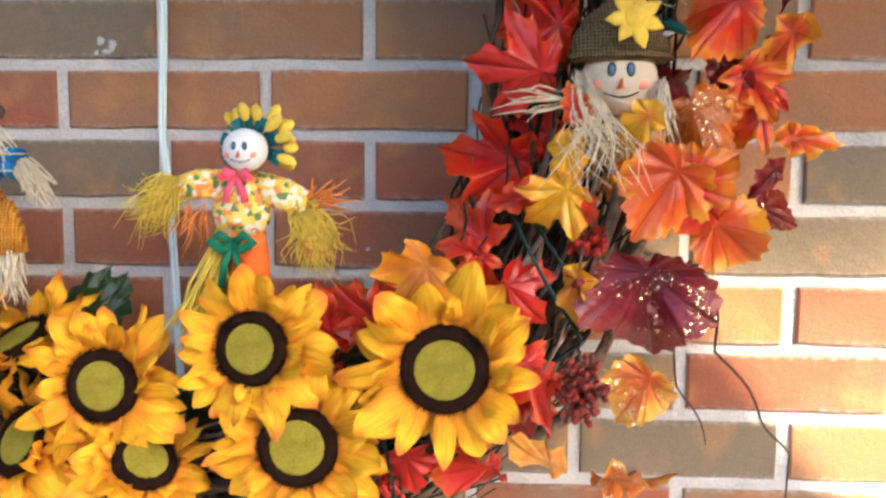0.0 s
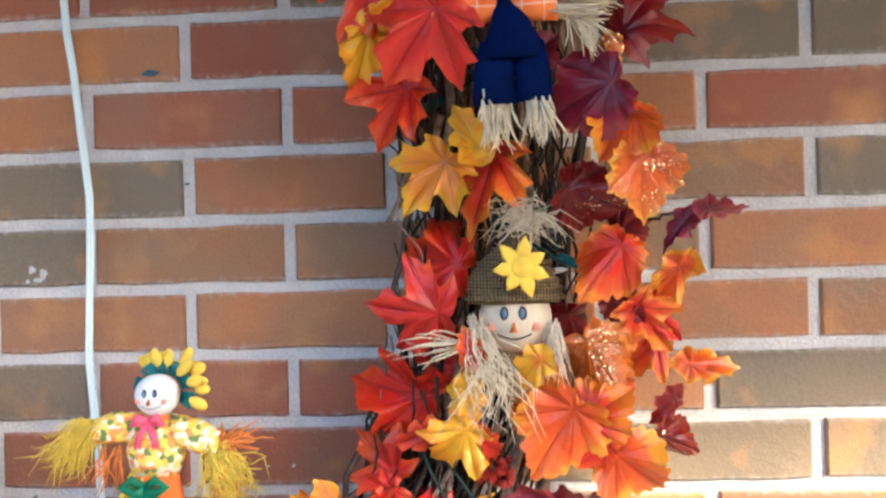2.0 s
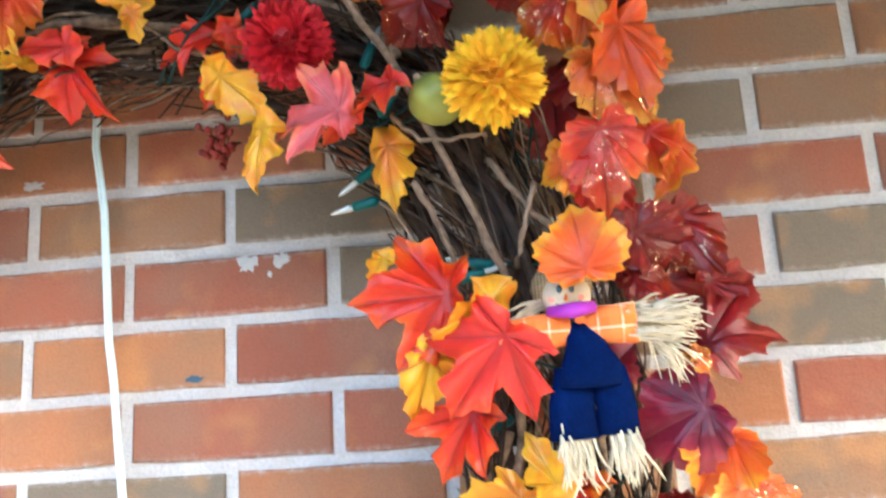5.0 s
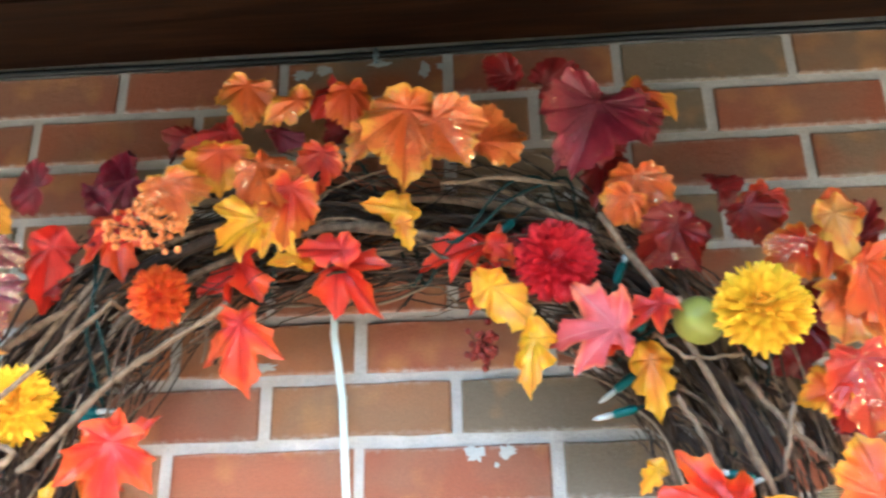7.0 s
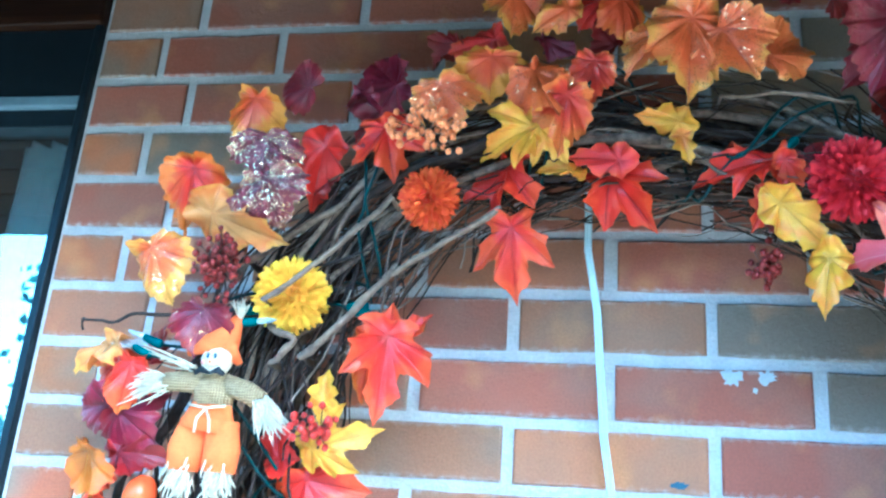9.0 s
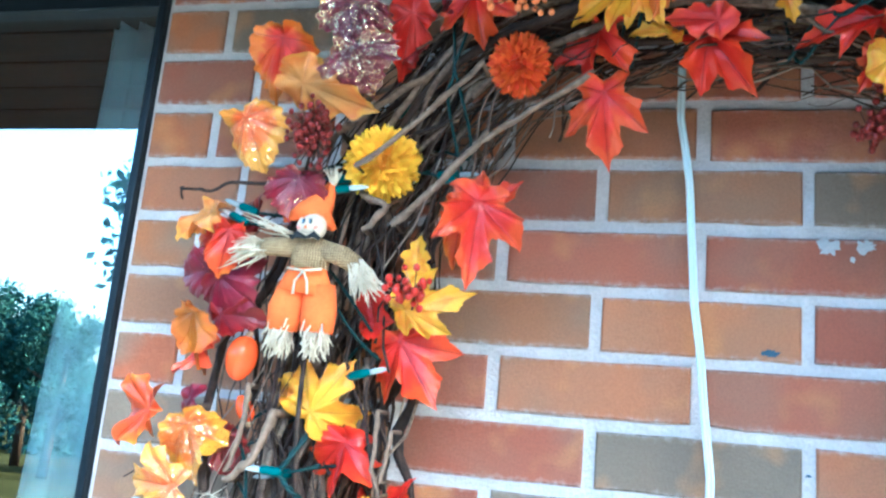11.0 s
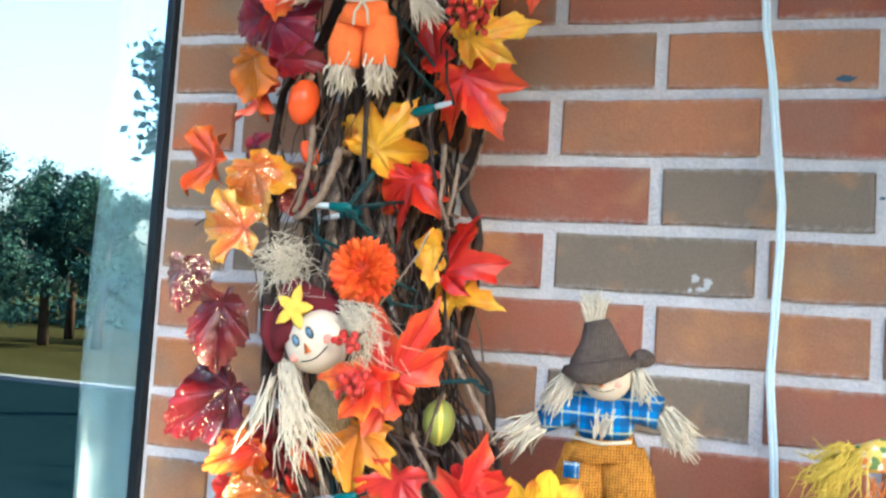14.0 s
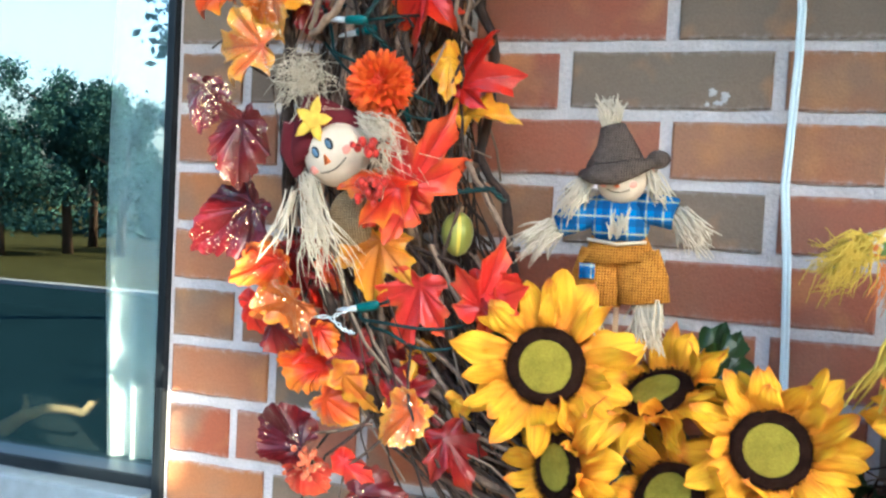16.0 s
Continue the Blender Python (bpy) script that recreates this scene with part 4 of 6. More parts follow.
def leaf_mesh(kind, size, wide, seed, mat, curl=1.0):
    rnd = random.Random(seed)
    half = OUTLINE[kind]
    tips = TIPS[kind]
    pts, vein = [], []
    for i, (x, y) in enumerate(half):
        pts.append((x, y))
        vein.append(1.0 if i in tips else 0.0)
        if i < len(half) - 1:
            a, b = half[i + 1]
            for q in (0.33, 0.67):
                jag = 0.012 * rnd.uniform(-1, 1)
                pts.append((x + (a - x) * q + jag, y + (b - y) * q + jag))
                vein.append(0.0)
    full = pts + [(-x, y) for x, y in reversed(pts[1:-1])]
    vein = vein + list(reversed(vein[1:-1]))
    n, hub, rings = len(full), HUB[kind], 6
    bend, side, twist = rnd.uniform(-0.1, 0.6) * curl, rnd.uniform(-0.1, 0.8) * curl, rnd.uniform(-0.5, 0.5) * curl
    ph = rnd.uniform(0, 6)

    angs = [math.atan2(x, y - hub) for x, y in full]
    ribs = sorted(a for a, v in zip(angs, vein) if v) or [0.0]
    ruff, pleat, fold = rnd.uniform(0.5, 1.6), rnd.uniform(0.02, 0.06), rnd.uniform(-0.10, 0.30) * curl
    lobe, lw_ = rnd.uniform(0.05, 0.15) * curl, rnd.choice((2, 3, 3, 4))

    def lift(x, y, out, v):
        z = -bend * (y - 0.3) ** 2 - side * x * x * 1.2 + twist * x * (y - 0.3)
        z += 0.045 * math.sin(8 * x + ph) * out + 0.05 * math.sin(11 * y + 2 * ph) * out * abs(x) * 2
        off = min(abs(math.atan2(x, y - hub) - a) for a in ribs)
        z += pleat * math.sin(min(1.0, off / 0.34) * 1.57) ** 2 * out + fold * abs(x) + lobe * math.sin(lw_ * math.atan2(x, y - hub) + ph) * out * out + 0.022 * ruff * math.sin(19 * x + 23 * y + 3 * ph) * out * out
        return z - 0.05 * v * out

    vs, outs, vv = [(0, hub, lift(0, hub, 0, 0))], [0.0], [0.6]
    for r in range(1, rings + 1):
        q = r / rings
        for j, (x, y) in enumerate(full):
            px, py = x * q, hub + (y - hub) * q
            v = vein[j]
            vs.append((px, py, lift(px, py, q, v)))
            outs.append(q)
            vv.append(v * (1.0 - 0.5 * q))
    fs = [(0, 1 + j, 1 + (j + 1) % n) for j in range(n)]
    for r in range(rings - 1):
        a = 1 + r * n
        fs += [(a + j, a + n + j, a + n + (j + 1) % n, a + (j + 1) % n) for j in range(n)]
    me = bpy.data.meshes.new(kind + "_leaf")
    me.from_pydata([(x * size * wide, y * size, z * size) for x, y, z in vs], [], fs)
    for key, data in (("out", outs), ("vein", vv)):
        me.attributes.new(key, "FLOAT", "POINT").data.foreach_set("value", data)
    me.materials.append(mat)
    me.shade_smooth()
    return me


def leaf(kind, colour, x, y, z, size, turn, wide=1.0):
    """A silk leaf whose stalk end lies at x, y, z and whose tip points turn degrees clockwise from up."""
    global leaf_count
    leaf_count += 1
    rnd = random.Random(leaf_count * 31)
    me = leaf_mesh(kind, size * 1.06, max(0.75, wide), leaf_count, LEAF[colour])
    ob = new(kind + "_leaf", me)
    ob.parent = wreath
    roll = math.degrees(math.acos(min(1.0, wide))) * 0.9 if wide < 0.75 else 0.0
    m = pose(x, y, z) @ Matrix.Rotation(radians(turn), 4, "Y") @ Matrix.Rotation(radians(90), 4, "X")
    m = m @ Matrix.Rotation(radians(rnd.uniform(-16, 16) + rnd.choice((-1, 1)) * roll * 0.5), 4, "Y") @ Matrix.Rotation(radians(rnd.uniform(-20, 8)), 4, "X")
    ob.matrix_basis = Matrix.Translation(-wreath.location) @ m
    tagged(ob, COLOUR_WORD[colour] + " silk leaf")
    return ob


lights = thing("string_light", (WC.x, -0.1, WC.z - RZ), "green-wired string light with small clear bulbs twisted through the vines", "string light")
for k in range(2):
    s = Shape()
    pts = []
    for i in range(420):
        th = 6.283 * i / 419 + k * 0.05
        p, o = ring(th)
        ph = i * 0.34 + k * 1.9
        pts.append(p + o * (0.058 * math.sin(ph * 0.55) + 0.012 * math.sin(ph * 1.7 + k)) + Vector((0, -0.026 + 0.032 * math.cos(ph * 0.55) - 0.006 * k, 0.006 * math.sin(ph * 2.3))))
    s.tube(pts, 0.0017, WIRE, n=5)
    s.make("wire", lights, pts[0])


def lamp(base, tip):
    a, b = Vector(base), Vector(tip)
    d = (b - a).normalized()
    s = Shape()
    s.tube([a - d * 0.003, a, a + d * 0.017, a + d * 0.019], [0.0028, 0.0045, 0.0042, 0.0030], SOCKET, n=8)
    o = s.make("lamp_socket", lights, tuple(a))
    g = Shape()
    e = a + d * 0.019
    g.tube([e, e + d * 0.004, e + d * 0.014, e + d * 0.019], [0.0026, 0.0031, 0.0024, 0.0006], BULB, n=8)
    q = g.make("bulb", None, tuple(a))
    q.parent = o
    q.location = (0, 0, 0)
    tail = Shape()
    tail.tube([a - d * 0.003, a - d * 0.02 + Vector((0.004, 0.01, 0.006)), a - d * 0.045 + Vector((0, 0.03, 0.012))], 0.0016, WIRE, n=5)
    tail.make("wire", lights, tuple(a))


def loose_wire(pts, radius=0.0017, mat=WIRE):
    """Two cores twisted along a line of points."""
    for k in (0, 1):
        s = Shape()
        line = []
        for i in range((len(pts) - 1) * 8 + 1):
            j, u = min(i // 8, len(pts) - 2), i / 8 - min(i // 8, len(pts) - 2)
            p = Vector(pts[j]).lerp(Vector(pts[j + 1]), u)
            line.append(p + Vector((0.0015 * math.cos(i * 0.8 + k * math.pi), 0.0015 * math.sin(i * 0.8 + k * math.pi), 0.0012 * math.sin(i * 0.8 + k * math.pi))))
        s.tube(line, radius, mat, n=5)
        s.make("wire", lights, tuple(pts[0]))


loose_wire([(-0.467, -0.14, 1.671), (-0.462, -0.14, 1.679), (-0.450, -0.13, 1.702), (-0.446, -0.10, 1.73)])
loose_wire([(-0.467, -0.14, 1.671), (-0.456, -0.14, 1.659), (-0.444, -0.13, 1.646), (-0.43, -0.10, 1.62)])
loose_wire([(-0.402, -0.11, 1.523), (-0.381, -0.125, 1.519), (-0.360, -0.125, 1.522), (-0.343, -0.125, 1.524), (-0.332, -0.12, 1.513)])
loose_wire([(-0.520, -0.13, 1.396), (-0.491, -0.13, 1.397), (-0.472, -0.13, 1.406)], 0.0007, CORD)
loose_wire([(-0.491, -0.13, 1.397), (-0.478, -0.13, 1.387), (-0.467, -0.13, 1.384)], 0.0007, CORD)


def berries(colour, at, width, height, count):
    words = {"wine": "dark wine-red berry cluster with a glitter crust", "red": "cluster of shiny red berries", "peach": "cluster of glossy peach and gold berries", "wineg": "cluster of rust-coloured berries"}
    t = thing("berry_cluster", at, words[colour], "berries", "berry clusters on the wreath")
    rnd = random.Random(int(at[0] * 7919) + count)
    stem = Shape()
    stem.tube([(at[0], at[1] + 0.05, at[2] + height * 0.5), (at[0], at[1] + 0.02, at[2] + height * 0.2), (at[0], at[1] + 0.01, at[2] - height * 0.3)], 0.0014, TWIG, n=5)
    placed = []
    for _ in range(int(count * 1.5)):
        for _ in range(20):
            u, w, v = rnd.gauss(0, 0.42), rnd.gauss(0, 0.42), rnd.uniform(-1, 0.5)
            if u * u + w * w < 1:
                break
        p = Vector((at[0] + u * width / 2, at[1] + v * 0.016, at[2] + w * height / 2))
        r = rnd.uniform(0.0024, 0.0040) if colour in ("red", "peach") else rnd.uniform(0.0022, 0.0036)
        placed.append((p, r))
        stem.tube([(at[0], at[1] + 0.012, at[2]), tuple(p)], 0.0006, TWIG, n=4)
    stem.make("stem", t, at)
    for p, r in placed:
        b = Shape()
        b.ball(p, (r, r, r * 1.1), BERRY[colour], n=9, rings=6)
        b.make("berry", t, p)


def mum(colour, at, radius, face=(0, -1, 0.1)):
    words = {"yellow": "full golden yellow silk chrysanthemum", "orange": "orange silk chrysanthemum", "crimson": "crimson silk chrysanthemum"}
    t = thing("chrysanthemum", at, words[colour] + " tucked into the vines", "flower", "chrysanthemums on the wreath")
    rnd = random.Random(int(at[0] * 1000) + 5)
    q = Vector(face).normalized().to_track_quat("Z", "Y").to_matrix()
    s = Shape()
    total = 520
    for k in range(total):
        a = k * 2.39996 + rnd.uniform(-0.2, 0.2)
        tl = math.acos(1 - 1.3 * (k + 0.5) / total) + rnd.uniform(-0.1, 0.1)
        ln = radius * (0.80 + 0.22 * math.sin(min(1.57, tl))) * rnd.uniform(0.86, 1.08)
        wd = radius * 0.078
        out = Vector((math.sin(tl) * math.cos(a), math.sin(tl) * math.sin(a), math.cos(tl)))
        sd = Matrix.Rotation(rnd.uniform(-1.0, 1.0), 3, out) @ Vector((-math.sin(a), math.cos(a), 0))
        up = out.cross(sd) * -1
        vs = []
        for u, w in ((0.3, 0.4), (0.62, 0.9), (0.88, 1.0), (1.0, 0.35)):
            c = out * ln * u + up * ln * 0.10 * u * u - Vector((0, 0, radius * 0.12))
            vs += [c - sd * wd * w + up * wd * 0.25, c, c + sd * wd * w + up * wd * 0.25]
        fs = []
        for r in range(3):
            fs += [(r * 3, r * 3 + 1, r * 3 + 4, r * 3 + 3), (r * 3 + 1, r * 3 + 2, r * 3 + 5, r * 3 + 4)]
        s.add([q @ p + Vector(at) for p in vs], fs, MUM[colour])
    s.ball(Vector(at) - q @ Vector((0, 0, radius * 0.12)), radius * 0.60, MUM[colour], n=14, rings=10)
    tagged(s.make("petals", t, at), kind="stuff")
    c = Shape()
    c.tube([Vector(at), Vector(at) + q @ Vector((0, 0, -radius * 0.5)), Vector(at) + q @ Vector((0, 0, -radius * 0.9))], [radius * 0.35, radius * 0.2, 0.003], GREEN_LEAF, n=8)
    c.make("calyx", t, at)
    return t


mum("yellow", (-0.403, -0.135, 1.968), 0.036)
mum("orange", (-0.278, -0.130, 2.069), 0.030, (-0.3, -1, -0.1))
mum("crimson", (0.104, -0.160, 2.077), 0.037, (0.1, -1, -0.1))
mum("yellow", (0.271, -0.190, 2.016), 0.039, (0, -1, 0.25))
mum("orange", (-0.449, -0.140, 1.614), 0.030, (0, -1, 0))

# sunflowers
def petal_mesh(seed):
    rnd = random.Random(seed)
    n, k = 12, 10
    vs, outs, sides = [], [], []
    bend, tw_, ph = rnd.uniform(-0.75, 0.7), rnd.uniform(-1.3, 1.3), rnd.uniform(0, 6)
    fat, tipc = rnd.uniform(0.20, 0.29), rnd.uniform(-0.5, 0.6)
    for i in range(n + 1):
        u = i / n
        w = fat * max(0.0, math.sin(math.pi * (0.12 + 0.88 * u) ** 1.05)) ** 0.72 + 0.008
        for j in range(k + 1):
            v = 2 * j / k - 1
            z = 0.06 * (1 - v * v) * math.sin(math.pi * u) + 0.026 * math.cos(v * 12 + ph) * math.sin(math.pi * u) + bend * u * u * 0.6 + tw_ * v * w * u
            z += tipc * max(0, u - 0.7) ** 2 * 2 + 0.075 * math.sin(9 * u + ph + 1.5 * v) * abs(v) + 0.010 * rnd.uniform(-1, 1)
            vs.append((v * w + 0.03 * math.sin(3 * u + ph) * u + 0.008 * math.sin(13 * u + ph) * v, u, z))
            outs.append(u)
            sides.append(v)
    fs = [(i * (k + 1) + j, i * (k + 1) + j + 1, (i + 1) * (k + 1) + j + 1, (i + 1) * (k + 1) + j) for i in range(n) for j in range(k)]
    me = bpy.data.meshes.new("petal")
    me.from_pydata(vs, [], fs)
    me.attributes.new("out", "FLOAT", "POINT").data.foreach_set("value", outs)
    me.attributes.new("side", "FLOAT", "POINT").data.foreach_set("value", sides)
    me.materials.append(PETAL)
    me.shade_smooth()
    return me


PETALS = [petal_mesh(900 + i) for i in range(16)]


def sunflower(at, radius, face, seed, words="large yellow silk sunflower with a felt centre"):
    rnd = random.Random(seed)
    t = thing("sunflower", at, words, "sunflower", "sunflowers at the foot of the wreath")
    q = Vector(face).normalized().to_track_quat("Z", "Y")
    t.rotation_euler = q.to_euler()
    rd = radius * 0.43
    fz = Shape()
    prof = [(0.58, 0.10), (0.70, 0.17), (0.90, 0.19), (1.02, 0.10), (1.04, 0.0), (0.8, -0.10), (0.3, -0.14)]
    m = 40
    vs = [(rd * r * math.cos(6.2832 * j / m) * (1 + 0.015 * rnd.uniform(-1, 1)), rd * r * math.sin(6.2832 * j / m), rd * h + 0.0006 * rnd.uniform(-1, 1)) for r, h in prof for j in range(m)]
    fs = [(i * m + j, i * m + (j + 1) % m, (i + 1) * m + (j + 1) % m, (i + 1) * m + j) for i in range(len(prof) - 1) for j in range(m)]
    fz.add(vs, fs, FUZZ)
    for _ in range(1000):
        a, r = rnd.uniform(0, 6.283), rd * rnd.uniform(0.69, 1.06)
        p = Vector((r * math.cos(a), r * math.sin(a), rd * 0.13))
        d = Vector((math.cos(a) * rnd.uniform(-0.3, 0.8), math.sin(a) * rnd.uniform(-0.3, 0.8), 1)).normalized()
        fz.tube([p, p + d * 0.0038], [0.0004, 0.0001], FUZZ, n=3)
    o = fz.make("brown_ring")
    o.parent = t
    fl = Shape()
    prof = [(0.0, 0.17), (0.10, 0.15), (0.16, 0.19), (0.24, 0.165), (0.32, 0.195), (0.40, 0.17), (0.48, 0.20), (0.55, 0.175), (0.62, 0.20), (0.68, 0.185), (0.72, 0.13)]
    vs = [(rd * (r + 0.008 * math.sin(3 * j + 20 * r)) * math.cos(6.2832 * j / m), rd * (r + 0.008 * math.sin(3 * j + 20 * r)) * math.sin(6.2832 * j / m), rd * h) for r, h in prof for j in range(m)]
    fs = [(i * m + j, i * m + (j + 1) % m, (i + 1) * m + (j + 1) % m, (i + 1) * m + j) for i in range(len(prof) - 1) for j in range(m)]
    fl.add(vs, fs, FELT)
    o = tagged(fl.make("felt_centre"), "coiled olive-green felt centre")
    o.parent = t
    for layer, count in ((0, 14), (1, 13), (2, 8)):
        for k in range(count):
            a = 360 / count * (k + 0.5 * layer) + rnd.uniform(-7, 7)
            ob = new("petal", rnd.choice(PETALS))
            ob.parent = t
            ln = radius * (rnd.uniform(0.52, 0.74) if layer < 2 else rnd.uniform(0.36, 0.56))
            lift = (rnd.uniform(-25, 14), rnd.uniform(0, 34), rnd.uniform(15, 60))[layer]
            ob.matrix_basis = Matrix.Rotation(radians(a), 4, "Z") @ pose(0, rd * (0.84, 0.90, 0.97)[layer], -0.004 + 0.002 * layer, lift, rnd.uniform(-26, 26), rnd.uniform(-9, 9)) @ Matrix.Diagonal((ln * rnd.uniform(0.85, 1.15), ln, ln, 1))
    st = Shape()
    st.tube([(0, 0, -rd * 0.12), (0, 0.01, -0.05), (0, 0.02, -0.09)], [0.006, 0.003, 0.0025], GREEN_LEAF, n=7)
    o = st.make("stem")
    o.parent = t
    return t


sunflower((0.031, -0.170, 1.365), 0.068, (-0.12, -1, 0.18), 1)
sunflower((0.186, -0.175, 1.353), 0.080, (0.0, -1, 0.05), 2)
sunflower((-0.099, -0.155, 1.328), 0.070, (-0.05, -1, 0.12), 3)
sunflower((0.068, -0.172, 1.286), 0.074, (0.05, -1, 0.1), 4)
sunflower((-0.190, -0.118, 1.355), 0.072, (-0.34, -0.36, 0.85), 5)
sunflower((-0.282, -0.145, 1.374), 0.076, (0.05, -1, 0.05), 6)
sunflower((-0.265, -0.150, 1.290), 0.066, (-0.75, -0.8, 0.1), 7)
sunflower((-0.173, -0.150, 1.276), 0.070, (-0.45, -0.8, 0.5), 8)
sunflower((-0.064, -0.160, 1.266), 0.062, (0.55, -0.5, 0.75), 9)


def green_leaf(x, y, z, size, turn, seed):
    me = leaf_mesh("oak", size, 1.0, seed, GREEN_LEAF)
    t = new("sunflower_leaf", me)
    t.matrix_basis = pose(x, y, z) @ Matrix.Rotation(radians(turn), 4, "Y") @ Matrix.Rotation(radians(75), 4, "X")
    tagged(t, "dark green silk leaf behind the sunflowers", "leaf", "green leaves among the sunflowers")


green_leaf(-0.168, -0.080, 1.343, 0.085, 24, 71)
green_leaf(-0.144, -0.075, 1.350, 0.068, 20, 72)
green_leaf(-0.033, -0.100, 1.310, 0.075, 200, 73)
green_leaf(-0.077, -0.100, 1.299, 0.075, 130, 74)
green_leaf(0.114, -0.090, 1.321, 0.075, 20, 75)
green_leaf(-0.229, -0.090, 1.307, 0.08, 160, 76)
green_leaf(0.017, -0.090, 1.289, 0.07, 215, 77)


# gourds
def gourd(name, at, rx, rz, mat, words, ribs=0, stripe=None, turn=0):
    t = thing(name, at, words, "gourd", "small gourds on the wreath")
    s = Shape()
    n, m = 14, 24
    tm = Matrix.Rotation(radians(turn), 3, "Y")
    vs, fs, mats = [], [], []
    for i in range(n + 1):
        a = math.pi * i / n
        for j in range(m):
            b = 6.2832 * j / m
            r = rx * math.sin(a) * (1 + 0.05 * math.cos(ribs * b)) * (0.92 + 0.08 * math.cos(a))
            vs.append(tm @ Vector((r * math.cos(b), r * math.sin(b), rz * math.cos(a))) + Vector(at))
    for i in range(n):
        for j in range(m):
            f = [(i * m + j, (i + 1) * m + j, (i + 1) * m + (j + 1) % m, i * m + (j + 1) % m)]
            s.f += f
            s.m.append(s._mat(stripe if stripe and j % 8 == 3 else mat))
    s.v = vs
    s.make("skin", t, at)
    k = Shape()
    k.tube([tm @ Vector((0, 0, rz * 0.95)) + Vector(at), tm @ Vector((0.003, 0, rz * 1.25)) + Vector(at)], [0.004, 0.0025], STICK, n=7)
    k.make("stalk", t, at)


YELLOW_SKIN = plain("yellow_gourd_stripe", (0.55, 0.42, 0.05), 0.35, var=0.3, scale=40)
gourd("orange_gourd", (-0.526, -0.125, 1.772), 0.016, 0.022, ORANGE_SKIN, "glossy orange-red miniature gourd", 5, turn=10)
gourd("orange_gourd", (-0.521, -0.115, 1.725), 0.009, 0.014, ORANGE_SKIN, "tiny orange gourd with a bent tip", 5, turn=150)
gourd("striped_gourd", (-0.380, -0.100, 1.481), 0.0155, 0.021, GREEN_SKIN, "olive green gourd with a yellow stripe", 0, YELLOW_SKIN)
gourd("green_gourd", (0.224, -0.155, 2.015), 0.023, 0.022, GREEN_SKIN, "round pale green miniature gourd", 6, turn=-40)


# ---- scarecrow dolls, each one plain mesh ----
def face(s, c, r, skin, rnd, turn=None, scale=1.0):
    """A painted round head that looks towards -y."""
    c = Vector(c)
    tm = turn or Matrix.Identity(3)
    s.ball(c, (r, r * 0.8, r * 0.94), skin, n=20, rings=14, turn=tm)

    def spot(x, z, rx, rz, mat, lift=0.0):
        y = -math.sqrt(max(0.05, 1 - x * x - z * z)) * r * 0.8 - lift
        s.ball(c + tm @ Vector((x * r, y, z * r * 0.94)), (rx * r, r * 0.05, rz * r), mat, n=10, rings=6, turn=tm)

    for ex in (-0.30, 0.18):
        spot(ex, 0.18, 0.12, 0.19, BLACK)
        spot(ex - 0.01, 0.17, 0.075, 0.14, EYE_BLUE, 0.03 * r)
    spot(-0.62, -0.22, 0.17, 0.13, ROSE)
    spot(0.52, -0.22, 0.17, 0.13, ROSE)
    tip = c + tm @ Vector((-0.05 * r, -0.86 * r, -0.20 * r))
    s.tube([tip + tm @ Vector((0, 0, 0.14 * r)), tip + tm @ Vector((0, 0, -0.13 * r))], [0.03 * r, 0.14 * r], NOSE, n=3, flat=0.3)
    pts = []
    for k in range(9):
        x = -0.5 + k * 0.115
        z = -0.42 - 0.14 * math.sin(math.pi * k / 8)
        pts.append(c + tm @ Vector((x * r, -math.sqrt(max(0.05, 1 - x * x - z * z)) * r * 0.81, z * r * 0.94)))
    s.tube(pts, 0.018 * r, BLACK, n=4)


def petal_star(s, c, r, mat, points=5, turn=0.0):
    c = Vector(c)
    s.ball(c, (r * 0.36, 0.0022, r * 0.36), mat, n=14, rings=6)
    for k in range(points):
        a = radians(turn) + 2 * math.pi * k / points
        d, q = Vector((math.sin(a), 0, math.cos(a))), r * (1.0, 0.86, 0.92)[k % 3]
        s.tube([c, c + d * q * 0.45, c + d * q * 0.68, c + d * q], [r * 0.20, r * 0.25, r * 0.21, r * 0.02], mat, n=8, flat=0.09, side=(0, -1, 0.02))


def finish_doll(s, at, words, shift):
    ob = tagged(s.make("scarecrow_doll", None, at), words, "scarecrow doll", "scarecrow dolls")
    ob.location += Vector((shift[0], 0, shift[1]))


rnd = random.Random(21)
# doll with a sunflower bonnet
s = Shape()
s.tube([(0.018, -0.125, 1.25), (0.018, -0.13, 1.46)], 0.003, STICK, n=7)
for k in range(16):
    a = radians(-40 + k * 10.5 + rnd.uniform(-7, 7))
    q = rnd.uniform(0.024, 0.031)
    p = Vector((0.029 + q * math.sin(a), -0.132 - 0.006 * (k % 3), 1.524 + q * math.cos(a)))
    s.ball(p, (0.0050, 0.0022, rnd.uniform(0.006, 0.0095)), YELLOW_RAFFIA if k % 3 == 2 else STAR, n=10, rings=6, turn=Matrix.Rotation(a, 3, "Y"))
for k in range(48):
    a = radians(rnd.uniform(-125, 125))
    s.tube([(0.027 + 0.014 * math.sin(a), -0.138, 1.522 + 0.014 * math.cos(a)), (0.027 + 0.026 * math.sin(a), -0.141, 1.522 + 0.026 * math.cos(a))], 0.0015, TEAL_RAFFIA, n=5)
face(s, (0.024, -0.148, 1.520), 0.0185, WHITE_BEAD, rnd)
s.tube([(0.020, -0.135, 1.503), (0.020, -0.136, 1.490), (0.017, -0.136, 1.470), (0.016, -0.136, 1.452)], [0.012, 0.022, 0.025, 0.020], FLORAL, n=16, flat=0.55)
